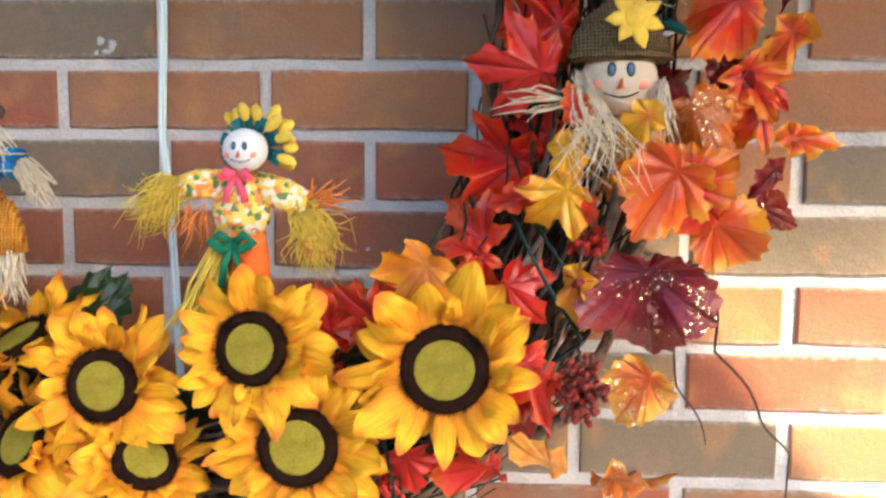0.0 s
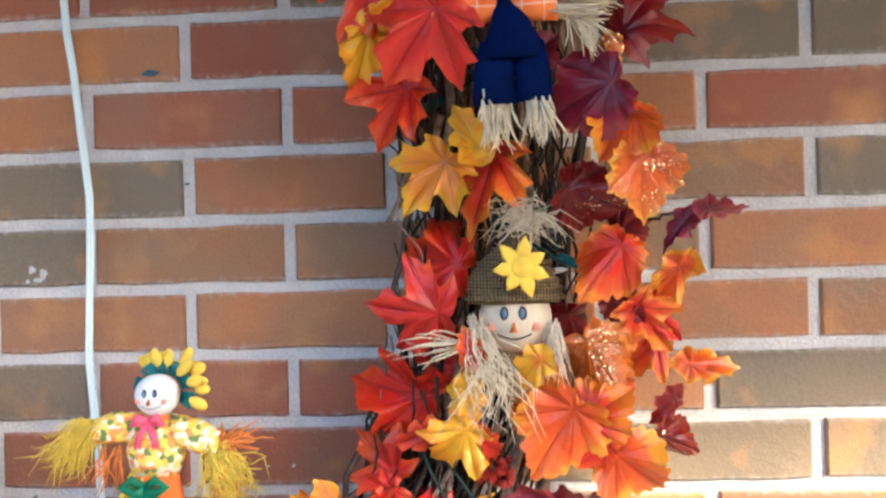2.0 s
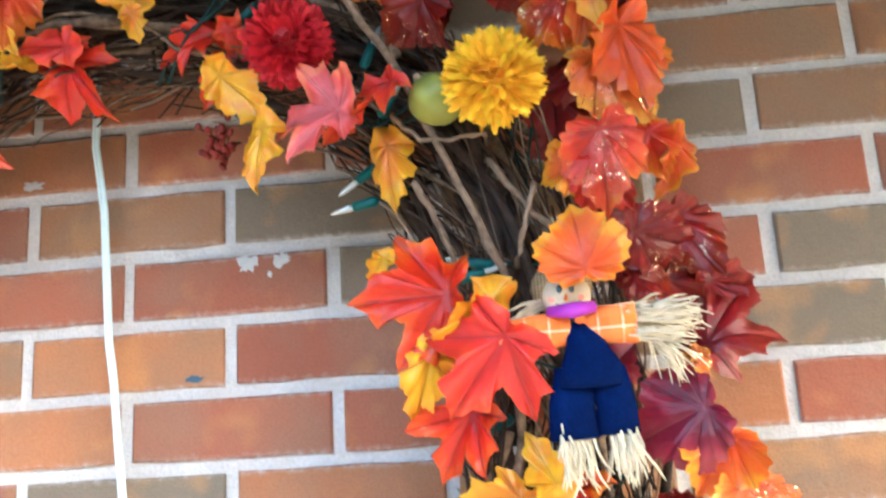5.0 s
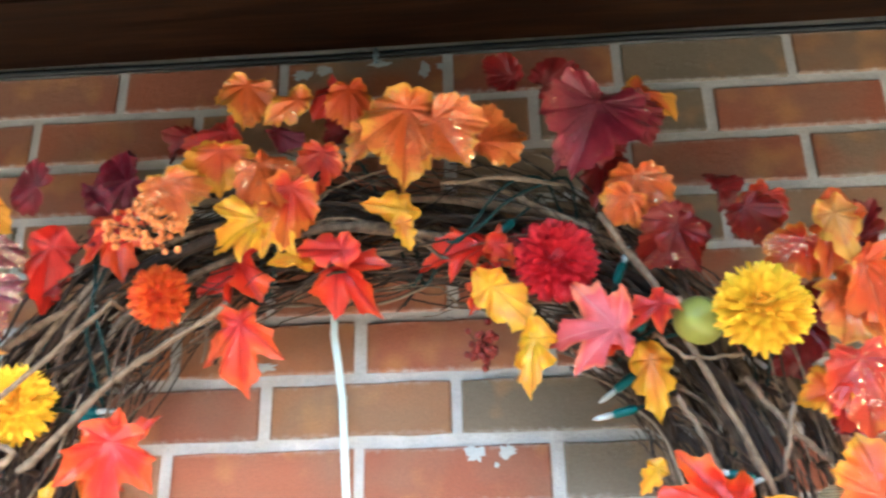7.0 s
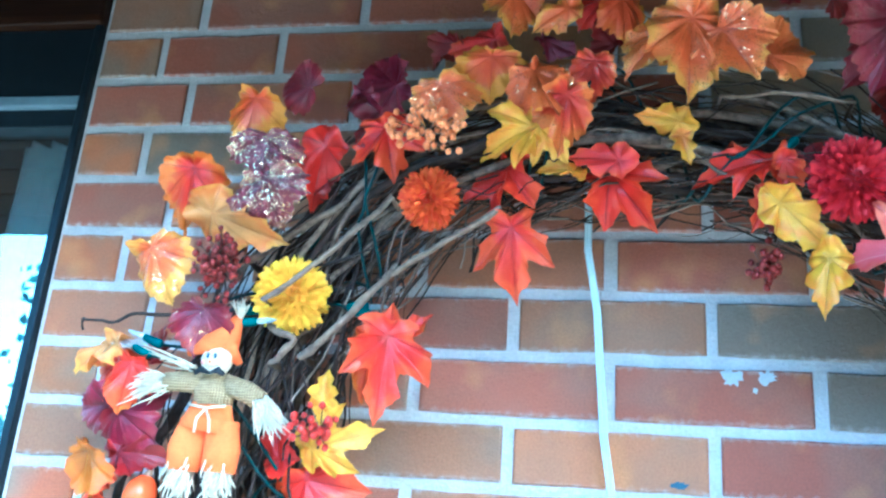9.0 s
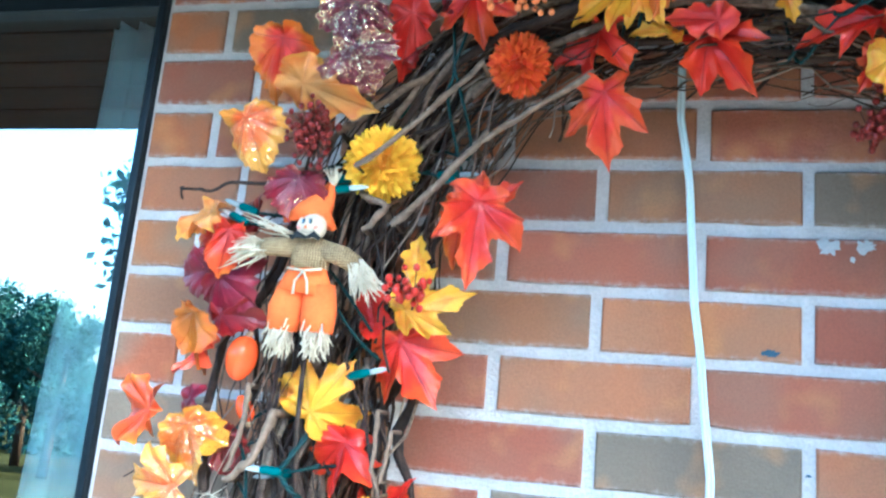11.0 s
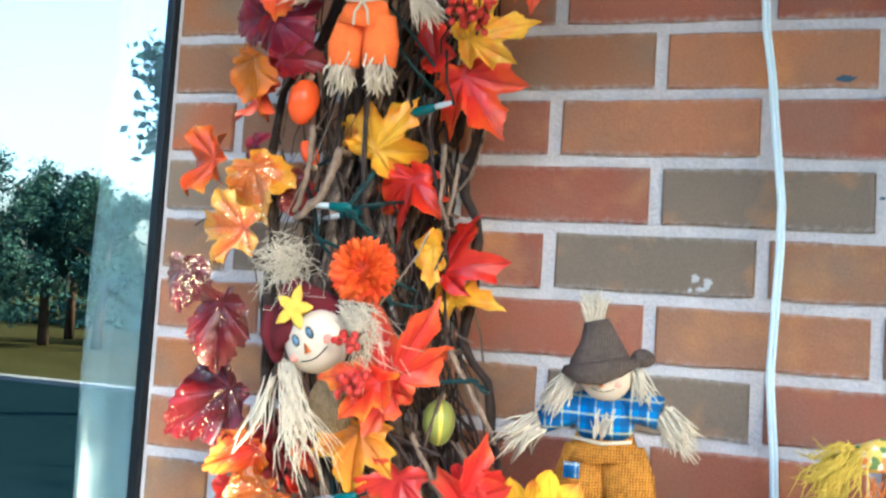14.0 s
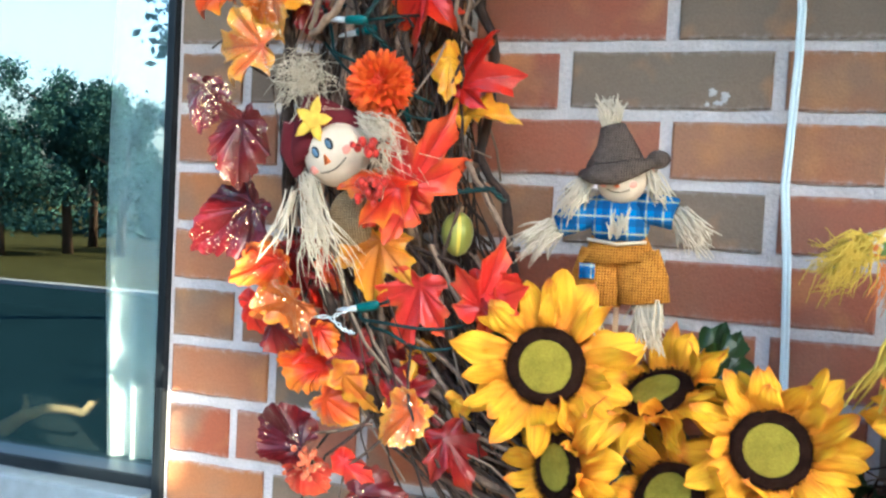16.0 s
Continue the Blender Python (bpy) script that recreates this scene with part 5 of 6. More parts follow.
s.tube([(0.010, -0.136, 1.492), (-0.018, -0.137, 1.492), (-0.036, -0.138, 1.488)], [0.012, 0.013, 0.010], FLORAL, n=12, flat=0.7)
s.tube([(0.028, -0.136, 1.492), (0.052, -0.137, 1.484), (0.072, -0.138, 1.476)], [0.012, 0.014, 0.011], FLORAL, n=12, flat=0.7)
s.strands((-0.034, -0.138, 1.488), (-1, -0.1, -0.25), 110, 0.036, 0.55, YELLOW_RAFFIA, rnd, 0.0007, 0.6, 0.009, 0.16)
s.strands((0.070, -0.138, 1.474), (0.35, -0.1, -0.7), 110, 0.036, 0.6, YELLOW_RAFFIA, rnd, 0.0007, 0.6, 0.009, 0.16)
s.strands((0.075, -0.138, 1.476), (0.8, -0.1, 0.4), 14, 0.034, 0.5, ORANGE_RAFFIA, rnd, 0.0012, 0.2, 0.005)
s.strands((0.075, -0.138, 1.466), (0.1, -0.1, -1), 16, 0.034, 0.4, ORANGE_RAFFIA, rnd, 0.0012, 0.2, 0.005)
s.strands((-0.02, -0.138, 1.47), (-0.1, -0.1, -1), 12, 0.032, 0.6, ORANGE_RAFFIA, rnd, 0.0007, 0.2, 0.008)
for sg in (-1, 1):
    s.tube([(0.018, -0.153, 1.499), (0.018 + sg * 0.008, -0.157, 1.502), (0.018 + sg * 0.013, -0.155, 1.498), (0.018 + sg * 0.004, -0.156, 1.497)], [0.003, 0.005, 0.004, 0.002], PINK_RIBBON, n=6, flat=0.4)
    s.tube([(0.018, -0.155, 1.498), (0.018 + sg * 0.006, -0.158, 1.488), (0.018 + sg * 0.008, -0.158, 1.478)], [0.0024, 0.003, 0.003], PINK_RIBBON, n=6, flat=0.4)
    s.tube([(0.014, -0.153, 1.444), (0.014 + sg * 0.010, -0.158, 1.452), (0.014 + sg * 0.018, -0.156, 1.446), (0.014 + sg * 0.008, -0.157, 1.440), (0.014, -0.155, 1.443)], 0.0042, GREEN_RAFFIA, n=8, flat=0.6)
    s.tube([(0.014, -0.155, 1.443), (0.014 + sg * 0.006, -0.158, 1.428), (0.014 + sg * 0.011, -0.156, 1.400)], 0.0032, GREEN_RAFFIA, n=8, flat=0.6)
s.tube([(0.016, -0.135, 1.455), (0.022, -0.135, 1.43), (0.024, -0.135, 1.40)], [0.019, 0.017, 0.016], ORANGE_CLOTH, n=14, flat=0.6)
s.strands((0.004, -0.14, 1.452), (-0.32, -0.1, -1), 26, 0.085, 0.10, YELLOW_RAFFIA, rnd, 0.0017, 0.1, 0.006)
s.strands((0.02, -0.14, 1.41), (0.0, -0.1, -1), 20, 0.04, 0.2, ORANGE_RAFFIA, rnd, 0.0014, 0.1, 0.008)
finish_doll(s, (0.018, -0.135, 1.4), "small scarecrow doll with sunflower bonnet and flowered yellow shirt", (-0.002, 0.003))

# large head in a brown burlap hat
s = Shape()
face(s, (0.320, -0.150, 1.576), 0.0295, SKIN, rnd)
s.tube([(0.320, -0.145, 1.588), (0.320, -0.145, 1.594), (0.320, -0.145, 1.607), (0.322, -0.145, 1.622), (0.324, -0.146, 1.636), (0.328, -0.15, 1.65)], [0.037, 0.040, 0.037, 0.026, 0.012, 0.006], BURLAP, n=22, flat=0.75)
for k in range(5):
    z = 1.592 + k * 0.007
    r = 0.0405 - k * 0.0028
    s.tube([(0.320 + r * math.cos(a * 0.3927), -0.145 + r * 0.78 * math.sin(a * 0.3927), z) for a in range(17)], 0.0022, BURLAP, n=5)
petal_star(s, (0.325, -0.190, 1.617), 0.024, STAR, 7, 8)
s.strands((0.330, -0.150, 1.650), (0.1, -0.2, 1), 90, 0.036, 0.9, RAFFIA, rnd, 0.0006, 0.8, 0.008, 0.2)
s.strands((0.288, -0.168, 1.575), (0.25, -0.3, -1), 44, 0.066, 0.30, RAFFIA, rnd, 0.0006, 0.3, 0.007, 0.12)
s.strands((0.349, -0.165, 1.572), (0.0, -0.3, -1), 26, 0.034, 0.35, RAFFIA, rnd, 0.0006, 0.5, 0.005)
s.strands((0.290, -0.165, 1.560), (-1, -0.3, 0.0), 8, 0.055, 0.25, RAFFIA, rnd, 0.0009, 0.1, 0.004)
s.ball((0.32, -0.14, 1.53), (0.026, 0.018, 0.024), TAN_CLOTH)
finish_doll(s, (0.32, -0.14, 1.53), "scarecrow head with a brown burlap hat and raffia hair", (-0.001, 0.004))

# doll in blue dungarees
s = Shape()
face(s, (0.312, -0.195, 1.838), 0.017, SKIN, rnd)
s.ball((0.309, -0.185, 1.845), (0.022, 0.012, 0.020), TAN_CLOTH)
s.tube([(0.298, -0.20, 1.827), (0.315, -0.212, 1.825), (0.330, -0.204, 1.828)], [0.004, 0.006, 0.004], PURPLE, n=8, flat=0.6)
s.tube([(0.312, -0.193, 1.816), (0.285, -0.195, 1.813), (0.262, -0.197, 1.810)], [0.013, 0.013, 0.012], ORANGE_PLAID, n=12, flat=0.8)
s.tube([(0.318, -0.193, 1.818), (0.342, -0.195, 1.816), (0.358, -0.197, 1.816)], [0.013, 0.014, 0.015], ORANGE_PLAID, n=12, flat=0.8)
s.strands((0.358, -0.197, 1.816), (1, -0.1, 0.05), 70, 0.034, 0.28, RAFFIA, rnd, 0.0012, 0.15, 0.011)
s.strands((0.368, -0.197, 1.805), (0.5, -0.1, -0.6), 16, 0.03, 0.4, RAFFIA, rnd, 0.0008, 0.4, 0.006)
s.strands((0.296, -0.19, 1.835), (-0.8, -0.2, -0.1), 10, 0.028, 0.3, RAFFIA, rnd, 0.0010, 0.5, 0.003)
s.tube([(0.320, -0.197, 1.818), (0.322, -0.199, 1.803), (0.324, -0.198, 1.786), (0.324, -0.196, 1.775)], [0.011, 0.014, 0.022, 0.024], NAVY, n=16, flat=0.6)
s.tube([(0.314, -0.196, 1.785), (0.309, -0.194, 1.762), (0.310, -0.192, 1.740)], [0.015, 0.016, 0.018], NAVY, n=12, flat=0.65)
s.tube([(0.334, -0.196, 1.785), (0.339, -0.194, 1.762), (0.339, -0.192, 1.742)], [0.014, 0.014, 0.015], NAVY, n=12, flat=0.65)
s.box((0.316, -0.2125, 1.816), (0.322, -0.211, 1.820), ORANGE_CLOTH)
s.strands((0.310, -0.193, 1.742), (0.05, -0.1, -1), 50, 0.030, 0.22, RAFFIA, rnd, 0.0012, 0.1, 0.010)
s.strands((0.341, -0.193, 1.744), (0.15, -0.1, -1), 40, 0.028, 0.22, RAFFIA, rnd, 0.0012, 0.1, 0.008)
finish_doll(s, (0.322, -0.195, 1.72), "scarecrow doll in navy dungarees and orange plaid shirt", (-0.002, 0.005))

# doll with an orange hat
s = Shape()
face(s, (-0.453, -0.158, 1.901), 0.0145, SKIN, rnd)
s.tube([(-0.458, -0.152, 1.907), (-0.455, -0.152, 1.916), (-0.446, -0.152, 1.930), (-0.440, -0.152, 1.944)], [0.023, 0.019, 0.011, 0.005], ORANGE_CLOTH, n=14, flat=0.7)
s.tube([(-0.483, -0.156, 1.908), (-0.463, -0.160, 1.914), (-0.440, -0.156, 1.912), (-0.434, -0.150, 1.900)], [0.004, 0.007, 0.006, 0.003], ORANGE_CLOTH, n=8, flat=0.6)
s.strands((-0.439, -0.153, 1.944), (0, -0.1, 1), 24, 0.015, 0.3, RAFFIA, rnd, 0.0010, 0.1, 0.003)
for sg in (-1, 1):
    s.tube([(-0.452, -0.172, 1.887), (-0.452 + sg * 0.008, -0.174, 1.890), (-0.452 + sg * 0.014, -0.172, 1.886)], [0.0015, 0.0035, 0.002], BLACK, n=6, flat=0.5)
s.tube([(-0.452, -0.155, 1.890), (-0.452, -0.156, 1.876), (-0.451, -0.156, 1.860)], [0.012, 0.019, 0.018], TAN_CLOTH, n=14, flat=0.6)
s.tube([(-0.460, -0.156, 1.880), (-0.482, -0.158, 1.881), (-0.500, -0.159, 1.880)], [0.010, 0.010, 0.009], TAN_CLOTH, n=10, flat=0.7)
s.tube([(-0.442, -0.156, 1.880), (-0.420, -0.158, 1.874), (-0.405, -0.159, 1.866)], [0.010, 0.010, 0.009], TAN_CLOTH, n=10, flat=0.7)
s.strands((-0.500, -0.159, 1.879), (-1, -0.1, -0.1), 50, 0.026, 0.4, RAFFIA, rnd, 0.0010, 0.3, 0.007)
s.strands((-0.404, -0.159, 1.864), (0.6, -0.1, -0.7), 50, 0.026, 0.35, RAFFIA, rnd, 0.0010, 0.3, 0.007)
s.strands((-0.475, -0.16, 1.893), (-1, -0.2, 0.3), 8, 0.04, 0.15, RAFFIA, rnd, 0.0010, 0.0, 0.004)
s.tube([(-0.452, -0.155, 1.862), (-0.453, -0.155, 1.850), (-0.455, -0.154, 1.838)], [0.018, 0.023, 0.025], ORANGE_CLOTH, n=16, flat=0.6)
s.tube([(-0.465, -0.154, 1.846), (-0.472, -0.153, 1.822), (-0.473, -0.152, 1.803)], [0.015, 0.017, 0.015], ORANGE_CLOTH, n=12, flat=0.7)
s.tube([(-0.440, -0.154, 1.846), (-0.438, -0.153, 1.822), (-0.439, -0.152, 1.803)], [0.015, 0.017, 0.016], ORANGE_CLOTH, n=12, flat=0.7)
s.tube([(-0.468, -0.168, 1.859), (-0.45, -0.172, 1.856), (-0.434, -0.168, 1.859)], 0.0012, RAFFIA, n=5)
for sg in (-1, 1):
    s.tube([(-0.450, -0.172, 1.856), (-0.450 + sg * 0.006, -0.175, 1.846), (-0.450 + sg * 0.007, -0.174, 1.834)], 0.0012, RAFFIA, n=5)
s.strands((-0.474, -0.153, 1.804), (-0.1, -0.1, -1), 50, 0.019, 0.28, RAFFIA, rnd, 0.0012, 0.0, 0.010)
s.strands((-0.439, -0.153, 1.804), (0.1, -0.1, -1), 50, 0.019, 0.28, RAFFIA, rnd, 0.0012, 0.0, 0.010)
finish_doll(s, (-0.453, -0.155, 1.79), "scarecrow doll with orange felt hat and trousers", (-0.003, -0.005))

# head in a maroon felt hat, tilted
s = Shape()
lean = Matrix.Rotation(radians(-32), 3, "Y")
face(s, (-0.490, -0.142, 1.557), 0.0315, SKIN, rnd, lean)
s.tube([(-0.498, -0.135, 1.564), (-0.507, -0.135, 1.578), (-0.518, -0.136, 1.597), (-0.524, -0.137, 1.613)], [0.042, 0.036, 0.020, 0.004], MAROON, n=20, flat=0.62)
s.tube([(-0.535, -0.14, 1.585), (-0.537, -0.142, 1.56), (-0.527, -0.145, 1.535)], [0.012, 0.012, 0.005], MAROON, n=10, flat=0.5)
petal_star(s, (-0.505, -0.166, 1.585), 0.022, STAR, 5, 12)
s.strands((-0.528, -0.135, 1.622), (-0.1, -0.3, 0.4), 90, 0.036, 1.0, RAFFIA, rnd, 0.0005, 0.6, 0.014, 0.22)
s.strands((-0.510, -0.158, 1.532), (0.42, -0.2, -1), 44, 0.076, 0.14, RAFFIA, rnd, 0.0007, 0.3, 0.008, 0.06)
s.strands((-0.460, -0.15, 1.585), (1, -0.2, -0.5), 60, 0.050, 0.4, RAFFIA, rnd, 0.0006, 0.5, 0.010, 0.15)
s.strands((-0.530, -0.15, 1.52), (-0.2, -0.3, -1), 12, 0.06, 0.3, RAFFIA, rnd, 0.0010, 0.1, 0.006)
s.ball((-0.477, -0.125, 1.500), (0.026, 0.018, 0.028), TAN_CLOTH)
finish_doll(s, (-0.49, -0.135, 1.5), "tilted scarecrow head in a maroon felt hat", (0.004, -0.008))

# doll with blue plaid shirt and mustard trousers
s = Shape()
s.tube([(-0.236, -0.102, 1.25), (-0.236, -0.104, 1.47)], 0.0026, STICK, n=7)
face(s, (-0.236, -0.122, 1.541), 0.0215, SKIN, rnd)
s.tube([(-0.241, -0.116, 1.551), (-0.242, -0.116, 1.556), (-0.243, -0.115, 1.572), (-0.247, -0.115, 1.588)], [0.028, 0.025, 0.0165, 0.0105], GREY_FELT, n=20, flat=0.75)
s.tube([(-0.271, -0.126, 1.545), (-0.256, -0.141, 1.544), (-0.240, -0.144, 1.545), (-0.224, -0.138, 1.551), (-0.209, -0.128, 1.557)], [0.004, 0.009, 0.010, 0.008, 0.004], GREY_FELT, n=8, flat=0.5)
s.ball((-0.206, -0.125, 1.559), (0.010, 0.007, 0.008), GREY_FELT)
s.strands((-0.248, -0.115, 1.586), (-0.05, -0.05, 1), 60, 0.022, 0.25, RAFFIA, rnd, 0.0011, 0.0, 0.007)
s.strands((-0.262, -0.122, 1.545), (-0.6, -0.1, -0.8), 36, 0.036, 0.25, RAFFIA, rnd, 0.0010, 0.3, 0.006)
s.strands((-0.213, -0.122, 1.548), (0.5, -0.1, -0.8), 26, 0.024, 0.3, RAFFIA, rnd, 0.0010, 0.3, 0.005)
s.tube([(-0.236, -0.112, 1.527), (-0.236, -0.113, 1.517), (-0.236, -0.113, 1.500), (-0.236, -0.112, 1.490)], [0.016, 0.026, 0.025, 0.022], BLUE_PLAID, n=18, flat=0.6)
s.tube([(-0.250, -0.113, 1.516), (-0.272, -0.114, 1.508), (-0.290, -0.115, 1.500)], [0.013, 0.013, 0.012], BLUE_PLAID, n=12, flat=0.75)
s.tube([(-0.222, -0.113, 1.518), (-0.205, -0.114, 1.517), (-0.190, -0.115, 1.514)], [0.013, 0.014, 0.014], BLUE_PLAID, n=12, flat=0.75)
s.strands((-0.290, -0.115, 1.498), (-1, -0.1, -0.5), 60, 0.030, 0.35, RAFFIA, rnd, 0.0011, 0.4, 0.008)
s.strands((-0.188, -0.115, 1.513), (0.7, -0.1, -0.7), 60, 0.028, 0.35, RAFFIA, rnd, 0.0011, 0.4, 0.008)
s.strands((-0.236, -0.133, 1.497), (0, -0.2, 1), 22, 0.014, 0.3, RAFFIA, rnd, 0.0010, 0.0, 0.007)
s.tube([(-0.236, -0.110, 1.494), (-0.236, -0.110, 1.485), (-0.235, -0.110, 1.470)], [0.023, 0.027, 0.033], MUSTARD, n=18, flat=0.55)
s.tube([(-0.249, -0.110, 1.478), (-0.254, -0.110, 1.455), (-0.255, -0.110, 1.432)], [0.020, 0.022, 0.023], MUSTARD, n=14, flat=0.6)
s.tube([(-0.221, -0.110, 1.478), (-0.214, -0.110, 1.455), (-0.212, -0.110, 1.436)], [0.020, 0.022, 0.022], MUSTARD, n=14, flat=0.6)
s.tube([(-0.262, -0.124, 1.489), (-0.236, -0.128, 1.486), (-0.212, -0.124, 1.489)], 0.0016, RAFFIA, n=5)
s.box((-0.267, -0.1268, 1.455), (-0.254, -0.1245, 1.468), BLUE_PLAID)
s.strands((-0.210, -0.110, 1.436), (0.1, -0.1, -1), 60, 0.034, 0.2, RAFFIA, rnd, 0.0012, 0.0, 0.012)
s.strands((-0.256, -0.110, 1.434), (-0.1, -0.1, -1), 30, 0.03, 0.2, RAFFIA, rnd, 0.0012, 0.0, 0.010)
finish_doll(s, (-0.236, -0.11, 1.43), "scarecrow doll in blue plaid shirt and mustard burlap trousers", (0.006, -0.005))

# silk leaves wired to the vines
leaf("maple", "coral", 0.268, -0.155, 1.584, 0.070, -83, 1)
leaf("maple", "red", 0.283, -0.135, 1.624, 0.073, -78, 1)
leaf("maple", "sunset", 0.273, -0.165, 1.713, 0.062, -140, 1)
leaf("oak", "sunset", 0.344, -0.190, 1.559, 0.045, -134, 0.9)
leaf("oak", "gold", 0.299, -0.170, 1.703, 0.051, -27, 1)
leaf("maple", "flame", 0.310, -0.150, 1.724, 0.082, -162, 0.7)
leaf("maple", "red", 0.254, -0.130, 1.513, 0.087, -86, 0.55)
leaf("maple", "coral", 0.271, -0.120, 1.533, 0.046, -58, 1)
leaf("oak", "flame", 0.288, -0.180, 1.542, 0.036, -18, 0.9)
leaf("oak", "gold", 0.276, -0.175, 1.540, 0.046, 170, 0.9)
leaf("grape", "amber", 0.335, -0.150, 1.555, 0.049, -169, 1)
leaf("maple", "gold", 0.283, -0.175, 1.500, 0.052, -140, 1)
leaf("oak", "flame", 0.276, -0.165, 1.491, 0.045, 122, 0.8)
leaf("oak", "flame", 0.262, -0.155, 1.493, 0.045, -106, 0.8)
leaf("maple", "coral", 0.221, -0.130, 1.444, 0.059, -48, 1)
leaf("maple", "red", 0.228, -0.140, 1.421, 0.056, 137, 1)
leaf("oak", "sunset", 0.292, -0.140, 1.434, 0.055, -173, 0.6)
leaf("grape", "plumg", 0.345, -0.150, 1.445, 0.092, 178, 1.1)
leaf("grape", "plumg", 0.365, -0.145, 1.434, 0.067, 159, 0.8)
leaf("grape", "pumpkin", 0.370, -0.170, 1.521, 0.074, -147, 1)
leaf("grape", "flame", 0.364, -0.160, 1.491, 0.055, 55, 1)
leaf("grape", "pumpkin", 0.386, -0.150, 1.475, 0.062, 127, 1)
leaf("grape", "flame", 0.392, -0.165, 1.485, 0.037, -128, 0.7)
leaf("grape", "wineg", 0.429, -0.130, 1.483, 0.043, 118, 0.7)
leaf("oak", "wineg", 0.456, -0.120, 1.519, 0.041, -141, 0.6)
leaf("oak", "pumpkin", 0.449, -0.120, 1.537, 0.057, 93, 0.35)
leaf("maple", "flame", 0.411, -0.145, 1.593, 0.060, 142, 0.8)
leaf("grape", "wine", 0.391, -0.140, 1.602, 0.042, 132, 0.8)
leaf("grape", "amberg", 0.370, -0.150, 1.570, 0.060, 149, 0.9)
leaf("grape", "wine", 0.365, -0.130, 1.591, 0.058, -174, 0.5)
leaf("oak", "pumpkin", 0.463, -0.140, 1.632, 0.065, -155, 0.5)
leaf("grape", "flame", 0.410, -0.170, 1.647, 0.068, -144, 0.75)
leaf("grape", "wineg", 0.354, -0.160, 1.685, 0.056, 110, 0.95)
leaf("grape", "pumpking", 0.417, -0.170, 1.717, 0.063, 175, 0.95)
leaf("grape", "pumpkin", 0.418, -0.180, 1.750, 0.056, -147, 1)
leaf("grape", "plum", 0.408, -0.190, 1.766, 0.070, -112, 1)
leaf("oak", "plum", 0.454, -0.190, 1.664, 0.042, 98, 0.7)
leaf("oak", "plum", 0.462, -0.170, 1.664, 0.043, -138, 0.45)
leaf("maple", "flame", 0.238, -0.190, 1.852, 0.084, -89, 1)
leaf("oak", "gold", 0.181, -0.150, 1.898, 0.034, -143, 0.8)
leaf("oak", "gold", 0.271, -0.200, 1.856, 0.074, -134, 0.7)
leaf("oak", "gold", 0.216, -0.180, 1.827, 0.071, -164, 0.7)
leaf("maple", "coral", 0.273, -0.210, 1.826, 0.082, -141, 1)
leaf("maple", "red", 0.242, -0.160, 1.777, 0.070, -147, 0.8)
leaf("grape", "pumpkin", 0.324, -0.222, 1.845, 0.056, -6, 1.1)
leaf("grape", "wineg", 0.354, -0.170, 1.894, 0.065, 110, 0.8)
leaf("grape", "wineg", 0.354, -0.160, 1.861, 0.047, 92, 0.6)
leaf("maple", "wine", 0.404, -0.150, 1.798, 0.087, 29, 0.7)
leaf("oak", "amberg", 0.399, -0.160, 1.807, 0.030, 165, 0.8)
leaf("grape", "pumpkin", 0.338, -0.160, 1.951, 0.041, -101, 1)
leaf("grape", "coralg", 0.349, -0.170, 1.988, 0.080, -179, 0.75)
leaf("grape", "pumpking", 0.341, -0.150, 2.055, 0.088, 138, 0.8)
leaf("oak", "pumpkin", 0.366, -0.160, 2.129, 0.081, -160, 0.75)
leaf("grape", "flameg", 0.333, -0.160, 2.094, 0.058, -129, 0.9)
leaf("oak", "wine", 0.373, -0.130, 2.078, 0.067, 30, 0.6)
leaf("grape", "wine", 0.319, -0.130, 2.043, 0.063, 176, 0.9)
leaf("grape", "wine", 0.357, -0.120, 2.046, 0.064, -118, 0.8)
leaf("oak", "pumpkin", 0.414, -0.130, 1.988, 0.063, 179, 0.5)
leaf("grape", "wineg", 0.239, -0.150, 2.118, 0.072, -124, 0.8)
leaf("grape", "wineg", 0.213, -0.150, 2.119, 0.057, 164, 0.7)
leaf("grape", "pumpking", 0.186, -0.150, 2.176, 0.067, 180, 0.9)
leaf("grape", "pumpking", 0.183, -0.150, 2.147, 0.043, -140, 1)
leaf("grape", "wine", 0.164, -0.130, 2.200, 0.064, -164, 0.7)
leaf("grape", "plumg", 0.161, -0.170, 2.249, 0.094, -158, 1)
leaf("grape", "plumg", 0.171, -0.160, 2.230, 0.082, -124, 0.8)
leaf("grape", "plumg", 0.186, -0.150, 2.253, 0.060, 164, 0.8)
leaf("grape", "wine", 0.081, -0.130, 2.284, 0.049, -51, 0.7)
leaf("grape", "wine", 0.096, -0.130, 2.277, 0.059, 70, 0.7)
leaf("oak", "pumpkin", 0.190, -0.120, 2.283, 0.063, 136, 0.5)
leaf("maple", "pink", 0.160, -0.180, 2.006, 0.076, -88, 1)
leaf("maple", "coral", 0.196, -0.170, 2.033, 0.052, -133, 0.7)
leaf("oak", "coral", 0.163, -0.160, 2.018, 0.045, -138, 0.4)
leaf("oak", "sunset", 0.180, -0.140, 2.003, 0.070, 177, 0.6)
leaf("oak", "gold", 0.029, -0.150, 2.073, 0.077, 142, 0.6)
leaf("oak", "gold", 0.083, -0.150, 2.024, 0.069, -172, 0.7)
leaf("maple", "red", 0.052, -0.130, 2.108, 0.078, -92, 0.7)
leaf("oak", "coral", 0.043, -0.150, 2.108, 0.038, 147, 0.9)
leaf("oak", "coral", 0.042, -0.130, 2.086, 0.050, -159, 0.5)
